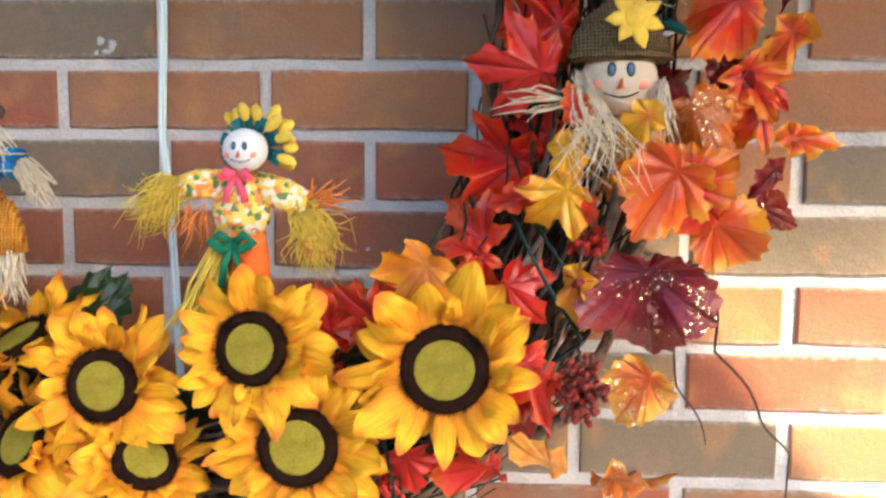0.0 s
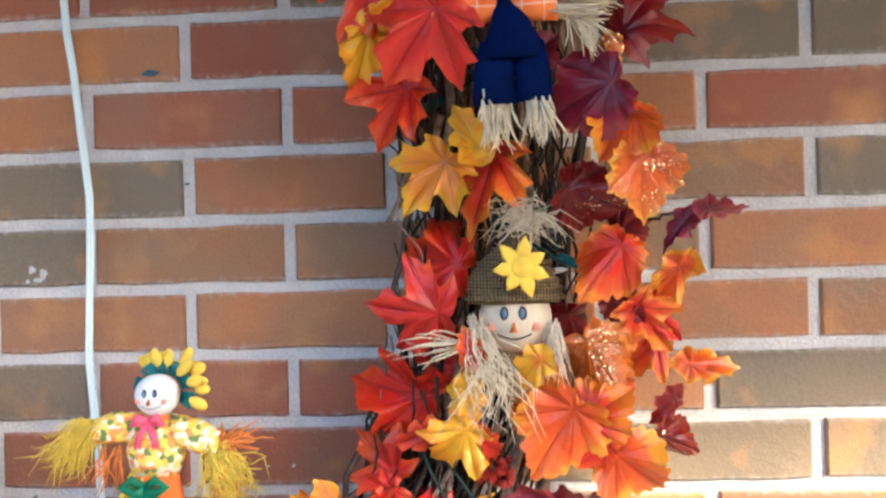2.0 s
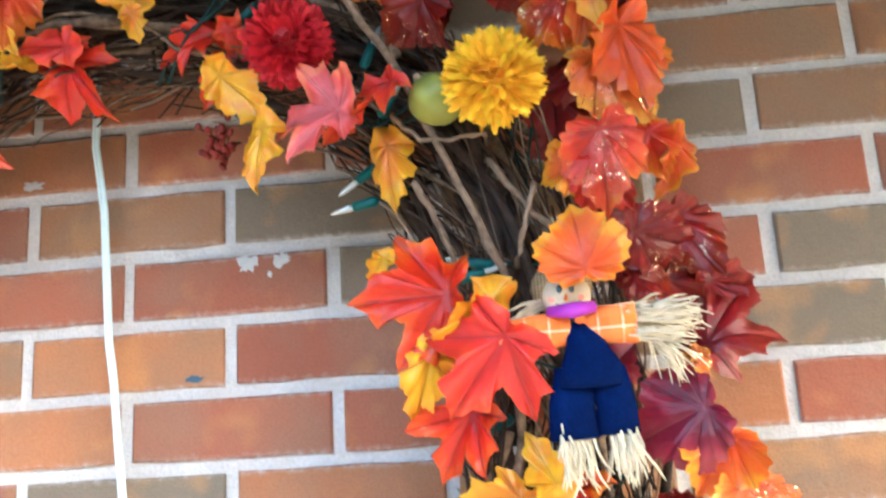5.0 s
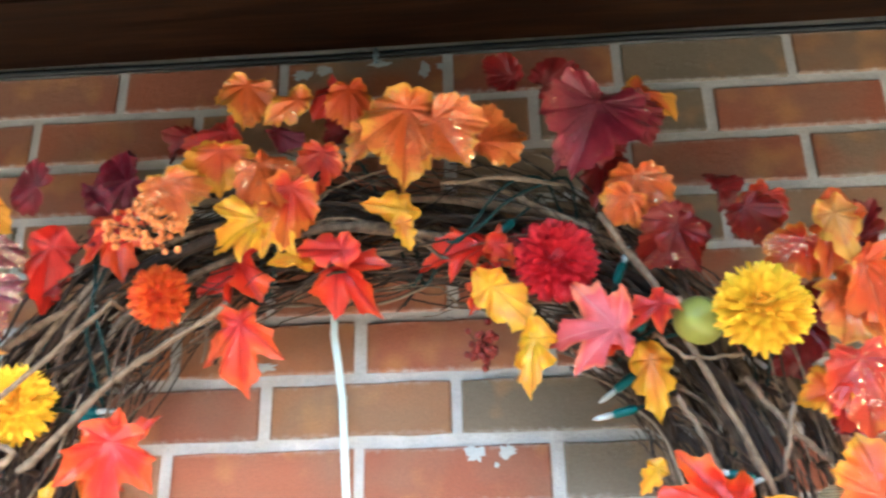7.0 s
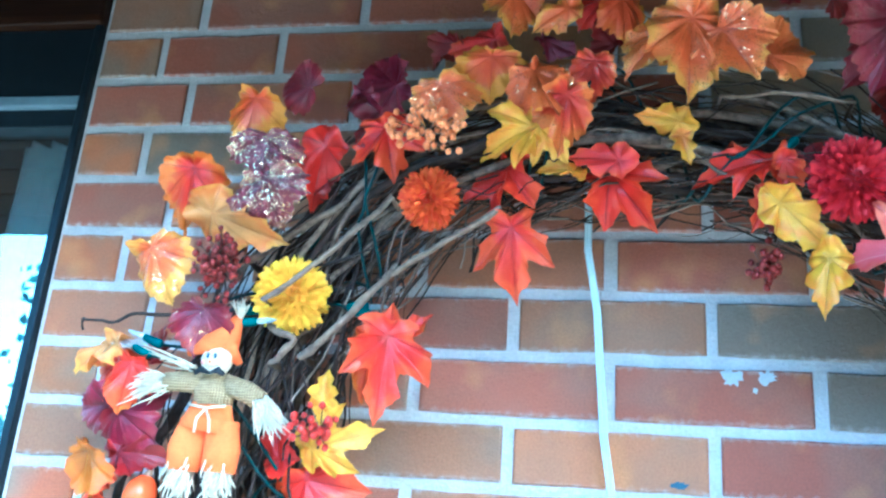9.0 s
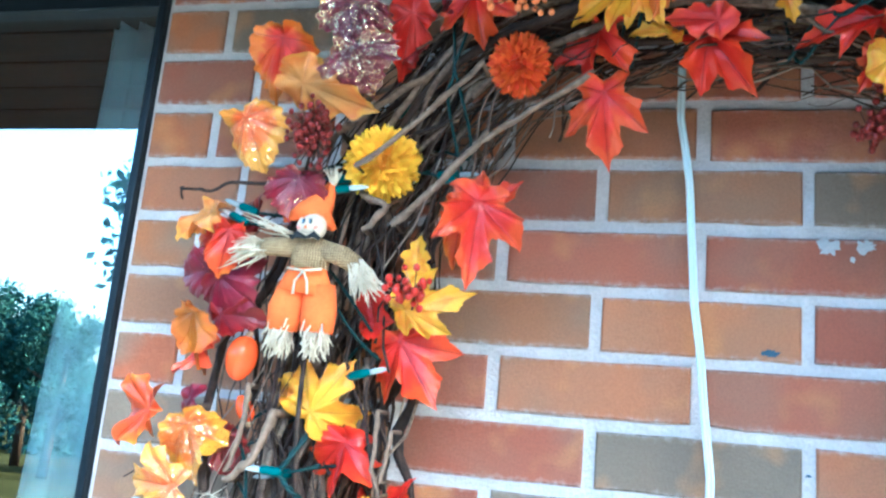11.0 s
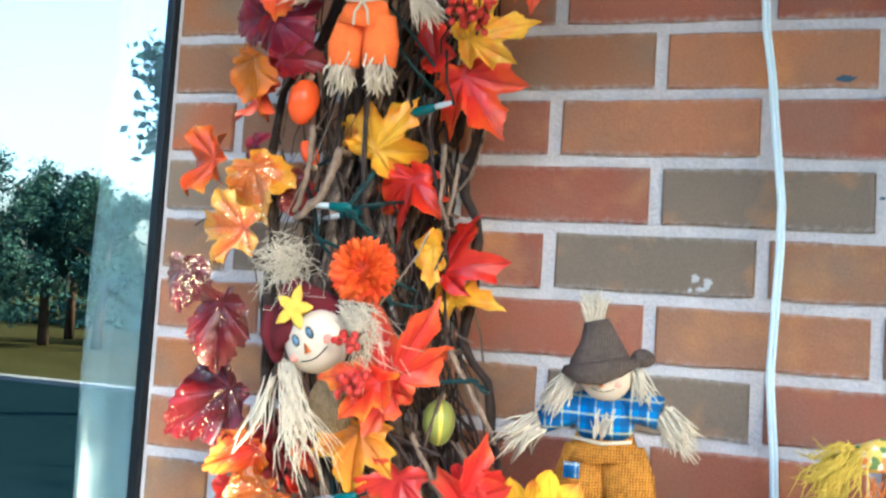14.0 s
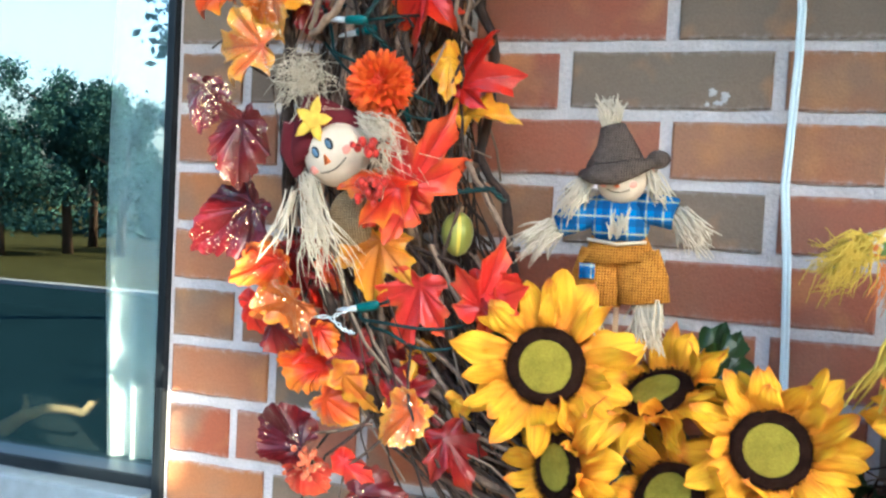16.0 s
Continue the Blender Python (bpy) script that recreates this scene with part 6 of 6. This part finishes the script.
leaf("oak", "gold", -0.023, -0.130, 2.144, 0.058, -78, 0.6)
leaf("oak", "sunset", -0.042, -0.140, 2.139, 0.039, 165, 0.8)
leaf("maple", "red", -0.110, -0.120, 2.107, 0.079, 144, 0.8)
leaf("oak", "coral", -0.079, -0.140, 2.103, 0.065, -86, 0.45)
leaf("maple", "gold", -0.167, -0.150, 2.141, 0.071, -116, 0.7)
leaf("maple", "gold", -0.176, -0.150, 2.142, 0.050, 134, 0.8)
leaf("oak", "gold", -0.127, -0.130, 2.093, 0.046, -76, 0.3)
leaf("maple", "red", -0.201, -0.120, 2.116, 0.082, -170, 0.7)
leaf("maple", "coral", -0.197, -0.130, 2.052, 0.082, 177, 0.75)
leaf("grape", "pumpking", -0.201, -0.140, 2.305, 0.058, -178, 1)
leaf("oak", "pumpking", -0.134, -0.140, 2.281, 0.057, -124, 0.8)
leaf("grape", "pumpkin", -0.095, -0.140, 2.293, 0.058, 175, 0.8)
leaf("grape", "coral", -0.106, -0.120, 2.302, 0.049, -136, 0.8)
leaf("grape", "pumpking", -0.029, -0.170, 2.256, 0.103, -177, 0.8)
leaf("grape", "pumpking", -0.011, -0.170, 2.234, 0.069, 149, 1.1)
leaf("grape", "pumpking", -0.046, -0.160, 2.236, 0.067, -139, 0.9)
leaf("grape", "pumpking", 0.028, -0.150, 2.203, 0.072, 64, 0.8)
leaf("grape", "pumpkin", -0.221, -0.150, 2.225, 0.057, 180, 1.2)
leaf("grape", "coral", -0.211, -0.130, 2.250, 0.060, -108, 0.8)
leaf("grape", "pumpking", -0.183, -0.150, 2.207, 0.076, 159, 0.8)
leaf("grape", "coralg", -0.120, -0.140, 2.222, 0.053, -175, 0.8)
leaf("grape", "coralg", -0.144, -0.160, 2.178, 0.073, -178, 0.7)
leaf("grape", "pumpking", -0.273, -0.160, 2.189, 0.066, 164, 1)
leaf("grape", "plum", -0.178, -0.130, 2.248, 0.043, 119, 0.7)
leaf("grape", "plumg", -0.397, -0.150, 2.180, 0.048, -75, 1.1)
leaf("grape", "plum", -0.303, -0.140, 2.193, 0.094, -94, 0.55)
leaf("oak", "plum", -0.358, -0.140, 2.187, 0.038, 140, 0.9)
leaf("grape", "pumpkin", -0.456, -0.160, 2.177, 0.060, -169, 1)
leaf("grape", "coralg", -0.446, -0.140, 2.155, 0.038, -50, 0.8)
leaf("grape", "silver", -0.430, -0.180, 2.120, 0.049, -179, 1.4)
leaf("grape", "silver", -0.423, -0.190, 2.075, 0.056, 171, 1.4)
leaf("oak", "red", -0.383, -0.140, 2.145, 0.085, -174, 0.35)
leaf("grape", "flame", -0.506, -0.170, 2.100, 0.080, -172, 0.8)
leaf("oak", "peach", -0.505, -0.170, 2.046, 0.104, 112, 0.35)
leaf("grape", "pumpking", -0.541, -0.170, 2.014, 0.070, 163, 1)
leaf("grape", "plumg", -0.474, -0.160, 1.954, 0.054, -175, 1.1)
leaf("oak", "peach", -0.552, -0.150, 1.918, 0.049, -125, 0.5)
leaf("grape", "flame", -0.543, -0.150, 1.903, 0.056, -171, 0.8)
leaf("grape", "plum", -0.563, -0.140, 1.855, 0.058, 125, 1.3)
leaf("grape", "plum", -0.562, -0.130, 1.857, 0.058, -98, 0.8)
leaf("oak", "peach", -0.570, -0.140, 1.921, 0.051, -137, 0.6)
leaf("grape", "flame", -0.569, -0.130, 1.911, 0.056, -177, 0.9)
leaf("grape", "amber", -0.581, -0.140, 1.825, 0.073, 176, 0.7)
leaf("oak", "coral", -0.554, -0.130, 1.796, 0.054, -144, 0.6)
leaf("grape", "wine", -0.563, -0.130, 1.812, 0.057, 90, 0.8)
leaf("maple", "pumpkin", -0.608, -0.130, 1.717, 0.066, -91, 0.9)
leaf("oak", "plum", -0.571, -0.120, 1.744, 0.059, -137, 0.5)
leaf("grape", "amberg", -0.570, -0.140, 1.719, 0.068, 162, 0.9)
leaf("maple", "pumpking", -0.560, -0.140, 1.648, 0.073, -88, 0.85)
leaf("grape", "silver", -0.630, -0.140, 1.622, 0.055, -175, 0.9)
leaf("grape", "dusk", -0.582, -0.150, 1.592, 0.077, 179, 0.75)
leaf("grape", "dusk", -0.557, -0.140, 1.509, 0.092, -128, 0.8)
leaf("maple", "gold", -0.458, -0.120, 1.718, 0.071, 36, 1)
leaf("oak", "sunset", -0.457, -0.120, 1.740, 0.048, -74, 0.9)
leaf("oak", "red", -0.395, -0.120, 1.798, 0.067, -14, 0.6)
leaf("maple", "gold", -0.373, -0.140, 1.822, 0.070, 73, 0.7)
leaf("oak", "gold", -0.359, -0.130, 1.854, 0.042, 0, 0.9)
leaf("maple", "red", -0.381, -0.110, 1.809, 0.082, 145, 0.9)
leaf("maple", "red", -0.416, -0.110, 1.713, 0.071, -175, 0.8)
leaf("maple", "red", -0.389, -0.100, 1.607, 0.075, 19, 1)
leaf("oak", "gold", -0.393, -0.110, 1.656, 0.054, -178, 0.6)
leaf("oak", "gold", -0.395, -0.090, 1.593, 0.063, 90, 0.35)
leaf("maple", "coral", -0.419, -0.150, 1.510, 0.094, 30, 0.7)
leaf("oak", "coral", -0.404, -0.150, 1.526, 0.060, -155, 0.7)
leaf("maple", "flame", -0.405, -0.170, 1.519, 0.067, -87, 0.7)
leaf("oak", "coral", -0.429, -0.160, 1.511, 0.037, -142, 0.9)
leaf("maple", "sunset", -0.444, -0.130, 1.481, 0.068, -173, 1.05)
leaf("maple", "coral", -0.402, -0.130, 1.444, 0.074, -163, 0.85)
leaf("maple", "coral", -0.347, -0.140, 1.410, 0.072, 17, 0.7)
leaf("maple", "coral", -0.352, -0.140, 1.438, 0.050, 82, 0.6)
leaf("oak", "coral", -0.335, -0.140, 1.439, 0.050, -170, 0.7)
leaf("grape", "flameg", -0.525, -0.150, 1.453, 0.062, -110, 0.7)
leaf("grape", "amberg", -0.513, -0.150, 1.419, 0.064, -130, 0.9)
leaf("oak", "red", -0.580, -0.130, 1.417, 0.047, 171, 0.8)
leaf("maple", "wine", -0.533, -0.130, 1.465, 0.061, 166, 0.7)
leaf("oak", "flame", -0.510, -0.120, 1.458, 0.044, 148, 0.6)
leaf("maple", "flame", -0.317, -0.130, 1.934, 0.067, -163, 0.7)
leaf("maple", "coral", -0.302, -0.140, 1.942, 0.090, -177, 0.7)
leaf("maple", "flame", -0.312, -0.120, 1.917, 0.057, 51, 0.9)
leaf("grape", "flame", -0.488, -0.120, 1.344, 0.073, -73, 0.7)
leaf("oak", "amber", -0.487, -0.130, 1.355, 0.061, 134, 0.7)
leaf("grape", "pumpkin", -0.506, -0.120, 1.322, 0.049, 125, 1)
leaf("grape", "pumpking", -0.393, -0.130, 1.328, 0.065, -129, 0.7)
leaf("grape", "wine", -0.437, -0.110, 1.374, 0.055, 159, 1)
leaf("grape", "dusk", -0.496, -0.150, 1.270, 0.074, -59, 0.6)
leaf("grape", "coralg", -0.520, -0.130, 1.264, 0.050, 151, 1)
leaf("oak", "coral", -0.487, -0.120, 1.266, 0.049, 119, 0.6)
leaf("grape", "dusk", -0.469, -0.130, 1.232, 0.064, 83, 0.6)
leaf("maple", "wine", -0.377, -0.130, 1.306, 0.065, 151, 0.7)
leaf("oak", "gold", -0.403, -0.110, 1.381, 0.056, -173, 0.6)
leaf("oak", "gold", -0.373, -0.120, 1.338, 0.040, 162, 0.8)
leaf("maple", "sunset", 0.175, -0.160, 1.441, 0.066, -149, 0.9)
leaf("maple", "flame", 0.146, -0.150, 1.413, 0.038, 29, 0.9)
leaf("maple", "coral", 0.139, -0.130, 1.373, 0.063, -51, 0.9)
leaf("maple", "red", 0.217, -0.130, 1.442, 0.042, -137, 1.1)
leaf("maple", "coral", 0.248, -0.140, 1.362, 0.073, 165, 0.7)
leaf("oak", "peach", 0.286, -0.150, 1.263, 0.056, -66, 0.6)
leaf("maple", "flame", 0.231, -0.140, 1.263, 0.063, -110, 0.7)
leaf("maple", "red", 0.149, -0.130, 1.270, 0.042, 165, 1.2)
leaf("oak", "amberg", 0.308, -0.130, 1.253, 0.069, 92, 0.35)
leaf("grape", "pumpking", 0.351, -0.170, 1.356, 0.057, -149, 1)
leaf("maple", "wine", 0.235, -0.120, 1.316, 0.051, 153, 0.9)
leaf("maple", "wine", 0.068, -0.100, 1.307, 0.036, 34, 1.2)
leaf("maple", "red", -0.102, -0.100, 1.240, 0.043, -162, 1.2)
leaf("grape", "plum", 0.331, -0.130, 1.787, 0.040, 48, 1)
leaf("grape", "wineg", 0.281, -0.130, 2.142, 0.054, 148, 0.9)
leaf("grape", "flameg", 0.315, -0.130, 2.154, 0.052, -144, 0.9)
leaf("grape", "wineg", 0.380, -0.120, 2.132, 0.055, 166, 0.8)
leaf("grape", "flame", 0.383, -0.130, 2.067, 0.054, 166, 0.9)
leaf("grape", "coral", 0.331, -0.165, 1.957, 0.057, 138, 0.9)
leaf("grape", "flame", 0.387, -0.130, 1.991, 0.051, 165, 0.8)
leaf("grape", "wine", 0.328, -0.110, 2.003, 0.042, -130, 1)
leaf("grape", "wineg", 0.392, -0.150, 1.914, 0.067, 150, 0.8)
leaf("maple", "wine", 0.413, -0.140, 1.854, 0.046, 72, 0.8)
leaf("grape", "wine", 0.376, -0.130, 1.852, 0.037, -34, 1)
leaf("oak", "amber", 0.393, -0.140, 1.803, 0.030, 174, 0.9)
leaf("grape", "wine", 0.260, -0.120, 2.157, 0.039, 67, 1)
leaf("grape", "wine", 0.343, -0.120, 1.914, 0.040, 42, 1)
leaf("grape", "wine", 0.384, -0.140, 1.864, 0.041, 128, 0.9)
leaf("grape", "wine", 0.404, -0.120, 1.645, 0.036, 53, 1)
leaf("grape", "flame", 0.378, -0.130, 1.537, 0.053, 129, 0.9)
leaf("grape", "amber", 0.337, -0.130, 1.507, 0.036, -148, 0.9)
leaf("maple", "wine", 0.241, -0.110, 1.423, 0.045, -130, 0.9)
leaf("maple", "red", 0.114, -0.120, 1.380, 0.045, -53, 0.9)
leaf("maple", "wine", 0.141, -0.100, 1.349, 0.038, -127, 0.9)
leaf("grape", "wine", -0.520, -0.100, 1.394, 0.046, 143, 1)
leaf("grape", "flame", -0.534, -0.110, 1.360, 0.054, 117, 0.8)
leaf("maple", "wine", -0.466, -0.100, 1.351, 0.044, -150, 0.9)
leaf("maple", "wine", -0.498, -0.120, 1.445, 0.051, -129, 0.9)
leaf("grape", "wineg", -0.543, -0.120, 1.708, 0.050, 159, 0.8)
leaf("grape", "wine", -0.544, -0.110, 1.854, 0.051, -128, 0.9)
leaf("maple", "wine", -0.537, -0.110, 1.905, 0.042, -36, 0.9)
leaf("maple", "red", -0.329, -0.130, 2.156, 0.072, 167, 0.9)
leaf("grape", "wine", -0.356, -0.120, 2.158, 0.056, 131, 0.8)
leaf("grape", "wine", -0.258, -0.120, 2.255, 0.044, -133, 0.9)
leaf("grape", "wine", -0.379, -0.120, 2.082, 0.052, -42, 0.8)
leaf("maple", "wine", 0.073, -0.110, 2.125, 0.055, 152, 0.9)
leaf("grape", "wine", -0.095, -0.120, 2.234, 0.045, -35, 0.9)
leaf("maple", "wine", -0.460, -0.110, 1.467, 0.035, -43, 0.8)
leaf("maple", "wine", 0.108, -0.100, 1.240, 0.042, 144, 1.1)
leaf("maple", "red", -0.516, -0.105, 1.444, 0.059, -143, 0.9)
leaf("grape", "wine", -0.575, -0.100, 1.386, 0.048, 121, 1)
leaf("maple", "flame", -0.483, -0.100, 1.377, 0.052, -139, 0.9)
leaf("grape", "wine", -0.430, -0.100, 1.311, 0.055, 131, 0.9)
leaf("maple", "red", -0.392, -0.105, 1.288, 0.048, 150, 0.9)
leaf("grape", "flame", -0.573, -0.100, 1.459, 0.053, 151, 0.8)
leaf("maple", "flame", 0.439, -0.130, 1.562, 0.050, -142, 0.8)
leaf("maple", "red", 0.421, -0.135, 1.590, 0.047, 134, 0.8)
leaf("grape", "flame", 0.357, -0.140, 1.504, 0.053, 142, 0.9)
leaf("grape", "pumpkin", 0.369, -0.165, 2.076, 0.082, 162, 0.7)
leaf("oak", "peach", 0.345, -0.180, 2.118, 0.066, 172, 0.7)
leaf("maple", "wine", -0.459, -0.120, 1.351, 0.047, -45, 1)
leaf("maple", "wine", -0.435, -0.120, 1.325, 0.048, 68, 0.9)
leaf("maple", "wine", -0.467, -0.115, 1.351, 0.034, 95, 0.8)
leaf("grape", "flame", -0.508, -0.130, 1.391, 0.039, 151, 0.7)
leaf("oak", "amber", -0.557, -0.140, 1.419, 0.048, 139, 0.9)
leaf("maple", "wine", -0.535, -0.120, 1.472, 0.046, 154, 0.8)
leaf("maple", "coral", 0.240, -0.130, 1.311, 0.052, 58, 0.9)
leaf("maple", "red", 0.073, -0.120, 1.363, 0.049, 52, 0.9)
leaf("maple", "coral", 0.089, -0.125, 1.360, 0.054, -15, 0.8)
# small lamps of the string light
lamp((0.166, -0.120, 1.975), (0.131, -0.120, 1.950))
lamp((0.233, -0.130, 1.873), (0.252, -0.130, 1.878))
lamp((0.161, -0.120, 2.068), (0.172, -0.120, 2.093))
lamp((-0.530, -0.130, 1.916), (-0.564, -0.130, 1.928))
lamp((-0.446, -0.130, 1.951), (-0.420, -0.130, 1.954))
lamp((-0.453, -0.120, 1.409), (-0.493, -0.120, 1.402))
lamp((-0.344, -0.120, 1.956), (-0.319, -0.120, 1.953))
lamp((0.165, -0.120, 1.946), (0.142, -0.120, 1.941))
lamp((-0.335, -0.100, 2.134), (-0.351, -0.100, 2.168))
lamp((0.176, -0.130, 2.017), (0.195, -0.130, 2.049))
lamp((-0.347, -0.120, 1.960), (-0.323, -0.120, 1.961))
lamp((-0.468, -0.110, 1.670), (-0.494, -0.110, 1.665))
lamp((0.326, -0.130, 1.614), (0.347, -0.130, 1.616))
lamp((0.359, -0.120, 1.627), (0.378, -0.120, 1.619))
lamp((0.256, -0.130, 1.883), (0.237, -0.130, 1.887))
lamp((0.262, -0.120, 1.763), (0.248, -0.120, 1.756))
lamp((-0.440, -0.100, 1.601), (-0.436, -0.100, 1.588))
lamp((-0.415, -0.120, 1.763), (-0.393, -0.120, 1.769))
lamp((-0.445, -0.150, 1.934), (-0.418, -0.150, 1.937))
lamp((-0.534, -0.140, 1.903), (-0.553, -0.140, 1.911))
lamp((-0.398, -0.100, 2.028), (-0.392, -0.100, 2.053))
lamp((0.065, -0.120, 2.132), (0.050, -0.120, 2.118))
lamp((-0.466, -0.140, 1.671), (-0.490, -0.140, 1.672))
lamp((-0.446, -0.130, 1.412), (-0.472, -0.130, 1.406))
# berries
berries("wine", (0.295, -0.160, 1.333), 0.039, 0.073, 75)
berries("red", (0.299, -0.130, 1.450), 0.037, 0.037, 26)
berries("wine", (0.295, -0.130, 1.419), 0.014, 0.028, 9)
berries("peach", (-0.272, -0.190, 2.115), 0.090, 0.069, 55)
berries("wine", (-0.463, -0.170, 1.982), 0.061, 0.072, 70)
berries("red", (-0.352, -0.165, 1.838), 0.052, 0.050, 24)
berries("wine", (0.035, -0.120, 2.006), 0.040, 0.042, 30)
berries("red", (-0.430, -0.185, 1.516), 0.039, 0.029, 20)
berries("red", (-0.436, -0.190, 1.554), 0.029, 0.019, 8)
berries("wineg", (-0.503, -0.145, 1.261), 0.039, 0.033, 24)
berries("wine", (0.045, -0.120, 2.045), 0.030, 0.030, 14)
berries("red", (0.083, -0.100, 1.338), 0.030, 0.025, 18)
berries("red", (0.136, -0.120, 1.234), 0.030, 0.020, 14)

# ---- marks on the wall ----
def smear(x, z, w, h, mat, seed, name="mortar_smear"):
    rnd = random.Random(seed)
    s = Shape()
    vs = [(x, -0.0012, z)]
    m = 22
    for k in range(m):
        a = 6.2832 * k / m
        q = rnd.uniform(0.45, 1.0)
        vs.append((x + 0.5 * w * q * math.cos(a), -0.0005, z + 0.5 * h * q * math.sin(a)))
    s.add(vs, [(0, 1 + (k + 1) % m, 1 + k) for k in range(m)], mat)
    s.make(name, wall, (x, 0, z))


for i, (x, z, w, h) in enumerate(((-0.162, 1.628, 0.010, 0.012), (-0.150, 1.624, 0.012, 0.014), (-0.156, 1.618, 0.016, 0.006), (-0.166, 1.617, 0.006, 0.006), (0.018, 1.930, 0.028, 0.022),
                                  (0.052, 1.931, 0.022, 0.018), (0.040, 1.918, 0.006, 0.008), (-0.178, 2.394, 0.030, 0.018), (-0.152, 2.400, 0.024, 0.020), (-0.083, 2.404, 0.034, 0.016), (-0.028, 2.392, 0.016, 0.030),
                                  (-0.008, 2.396, 0.016, 0.014), (0.10, 1.428, 0.008, 0.006), (0.116, 1.452, 0.014, 0.006), (0.124, 1.445, 0.008, 0.005), (-0.205, 2.028, 0.03, 0.012), (0.56, 2.20, 0.006, 0.02),
                                  (-0.695, 1.62, 0.012, 0.006), (0.075, 1.428, 0.005, 0.003))):
    smear(x, z, w, h, SMEAR, 500 + i)
smear(-0.034, 1.822, 0.024, 0.009, BLUE_PAINT, 601, "paint_spot")
smear(0.0, 1.71, 0.008, 0.004, BLUE_PAINT, 602, "paint_spot")
hook = Shape()
hook.tube([(-0.085, 0.0, 2.412), (-0.085, -0.02, 2.412), (-0.085, -0.028, 2.407), (-0.085, -0.028, 2.395), (-0.085, -0.022, 2.391)], 0.0022, SILL, n=7)
tagged(hook.make("wall_hook", None, (-0.085, 0, 2.412)), "small bent metal hook in the wall", "hook")

# ---- bricks ----
def brick_mesh(width, seed):
    """A brick with a slightly uneven face, open at the back."""
    rnd = random.Random(seed)
    w, h = width / 2, 0.0563 / 2
    top = [(-w + 2 * w * k / 5, h + rnd.uniform(-0.0012, 0.0010)) for k in range(6)]
    bot = [(w - 2 * w * k / 5, -h + rnd.uniform(-0.0010, 0.0012)) for k in range(6)]
    rim = bot + top
    n = len(rim)
    vs = [(x, 0.012, z) for x, z in rim] + [(x, 0.0014, z) for x, z in rim] + [(x * (1 - 0.0022 / w), rnd.uniform(-0.0006, 0.0004), z * (1 - 0.0020 / h)) for x, z in rim]
    fs = [(i, (i + 1) % n, n + (i + 1) % n, n + i) for i in range(n)] + [(n + i, n + (i + 1) % n, 2 * n + (i + 1) % n, 2 * n + i) for i in range(n)]
    fs.append(tuple(2 * n + i for i in range(n)))
    me = bpy.data.meshes.new("brick")
    me.from_pydata(vs, [], [f[::-1] for f in fs])
    me.materials.append(BRICK)
    return me


FULL = [brick_mesh(BW - 0.0125, 40 + i) for i in range(10)]
# tones of the bricks, course by course from the lowest one in view, window side first
COURSES = ("r.r..go.", "og.r.gr.", "b.rrrorr", "o.rrr.gg", "b.grrogg", "o.roo.ob", "grgbb.ob", "g.rgo.bg", "brorrorr", "b.bor.gg",
           "o.rrgrgg", "o.rbg.rr", "r.orrgbb", "r..rr.bb", "gb...brr", "rr.r.r..", "rr.b.r..", "brr.r.b.", "r.rbr.r.")
cut = {}
rest = Shape()
rnd = random.Random(5)


def lay(x0, x1, k):
    """One brick of course k between two joints."""
    w = round(x1 - x0 - 0.0125, 3)
    if w < 0.02:
        return
    x, z = (x0 + x1) / 2, Z0 + BH * (k + 0.5)
    if -0.8 < x < 0.95 and 1.06 < z < 2.45:
        if abs(w - (BW - 0.0125)) < 0.004:
            me = rnd.choice(FULL)
        else:
            me = cut.setdefault((w, k % 3), None) or brick_mesh(w, int(w * 1000) + k % 3)
            cut[(w, k % 3)] = me
        ob = new("brick", me)
        ob.parent = wall
        j = int(math.floor(x / BW)) + 4 if k % 2 else int(round(x / BW)) + 3
        tone = COURSES[k][j] if 0 <= k < len(COURSES) and 0 <= j < 8 else "."
        if tone != ".":
            ob.material_slots[0].link = "OBJECT"
            ob.material_slots[0].material = TONE[tone]
        ob.matrix_basis = pose(x + rnd.uniform(-0.001, 0.001), rnd.uniform(-0.0008, 0.0008), z + rnd.uniform(-0.0008, 0.0008), rnd.uniform(-0.4, 0.4), rnd.uniform(-0.25, 0.25), rnd.uniform(-0.3, 0.3))
    else:
        rest.box((x - w / 2, 0.0, z - 0.028), (x + w / 2, 0.012, z + 0.028), BRICK)


for k in range(-17, 19):
    odd = k % 2 == 1
    left = EDGE_X - 0.0005 if k >= -1 else -3.2
    if k >= -1:
        first = -0.667 if not odd else -0.620
        joints = [left, first] + [n_ * BW if odd else (n_ + 0.5) * BW for n_ in range(-3 if not odd else -2, 16)]
    else:
        joints = [n_ * BW if odd else (n_ + 0.5) * BW for n_ in range(-16, 16)]
    for a, b in zip(joints, joints[1:]):
        lay(a, b, k)
tagged(rest.make("bricks", wall, smooth=False), "red-brown bricks", kind="stuff")
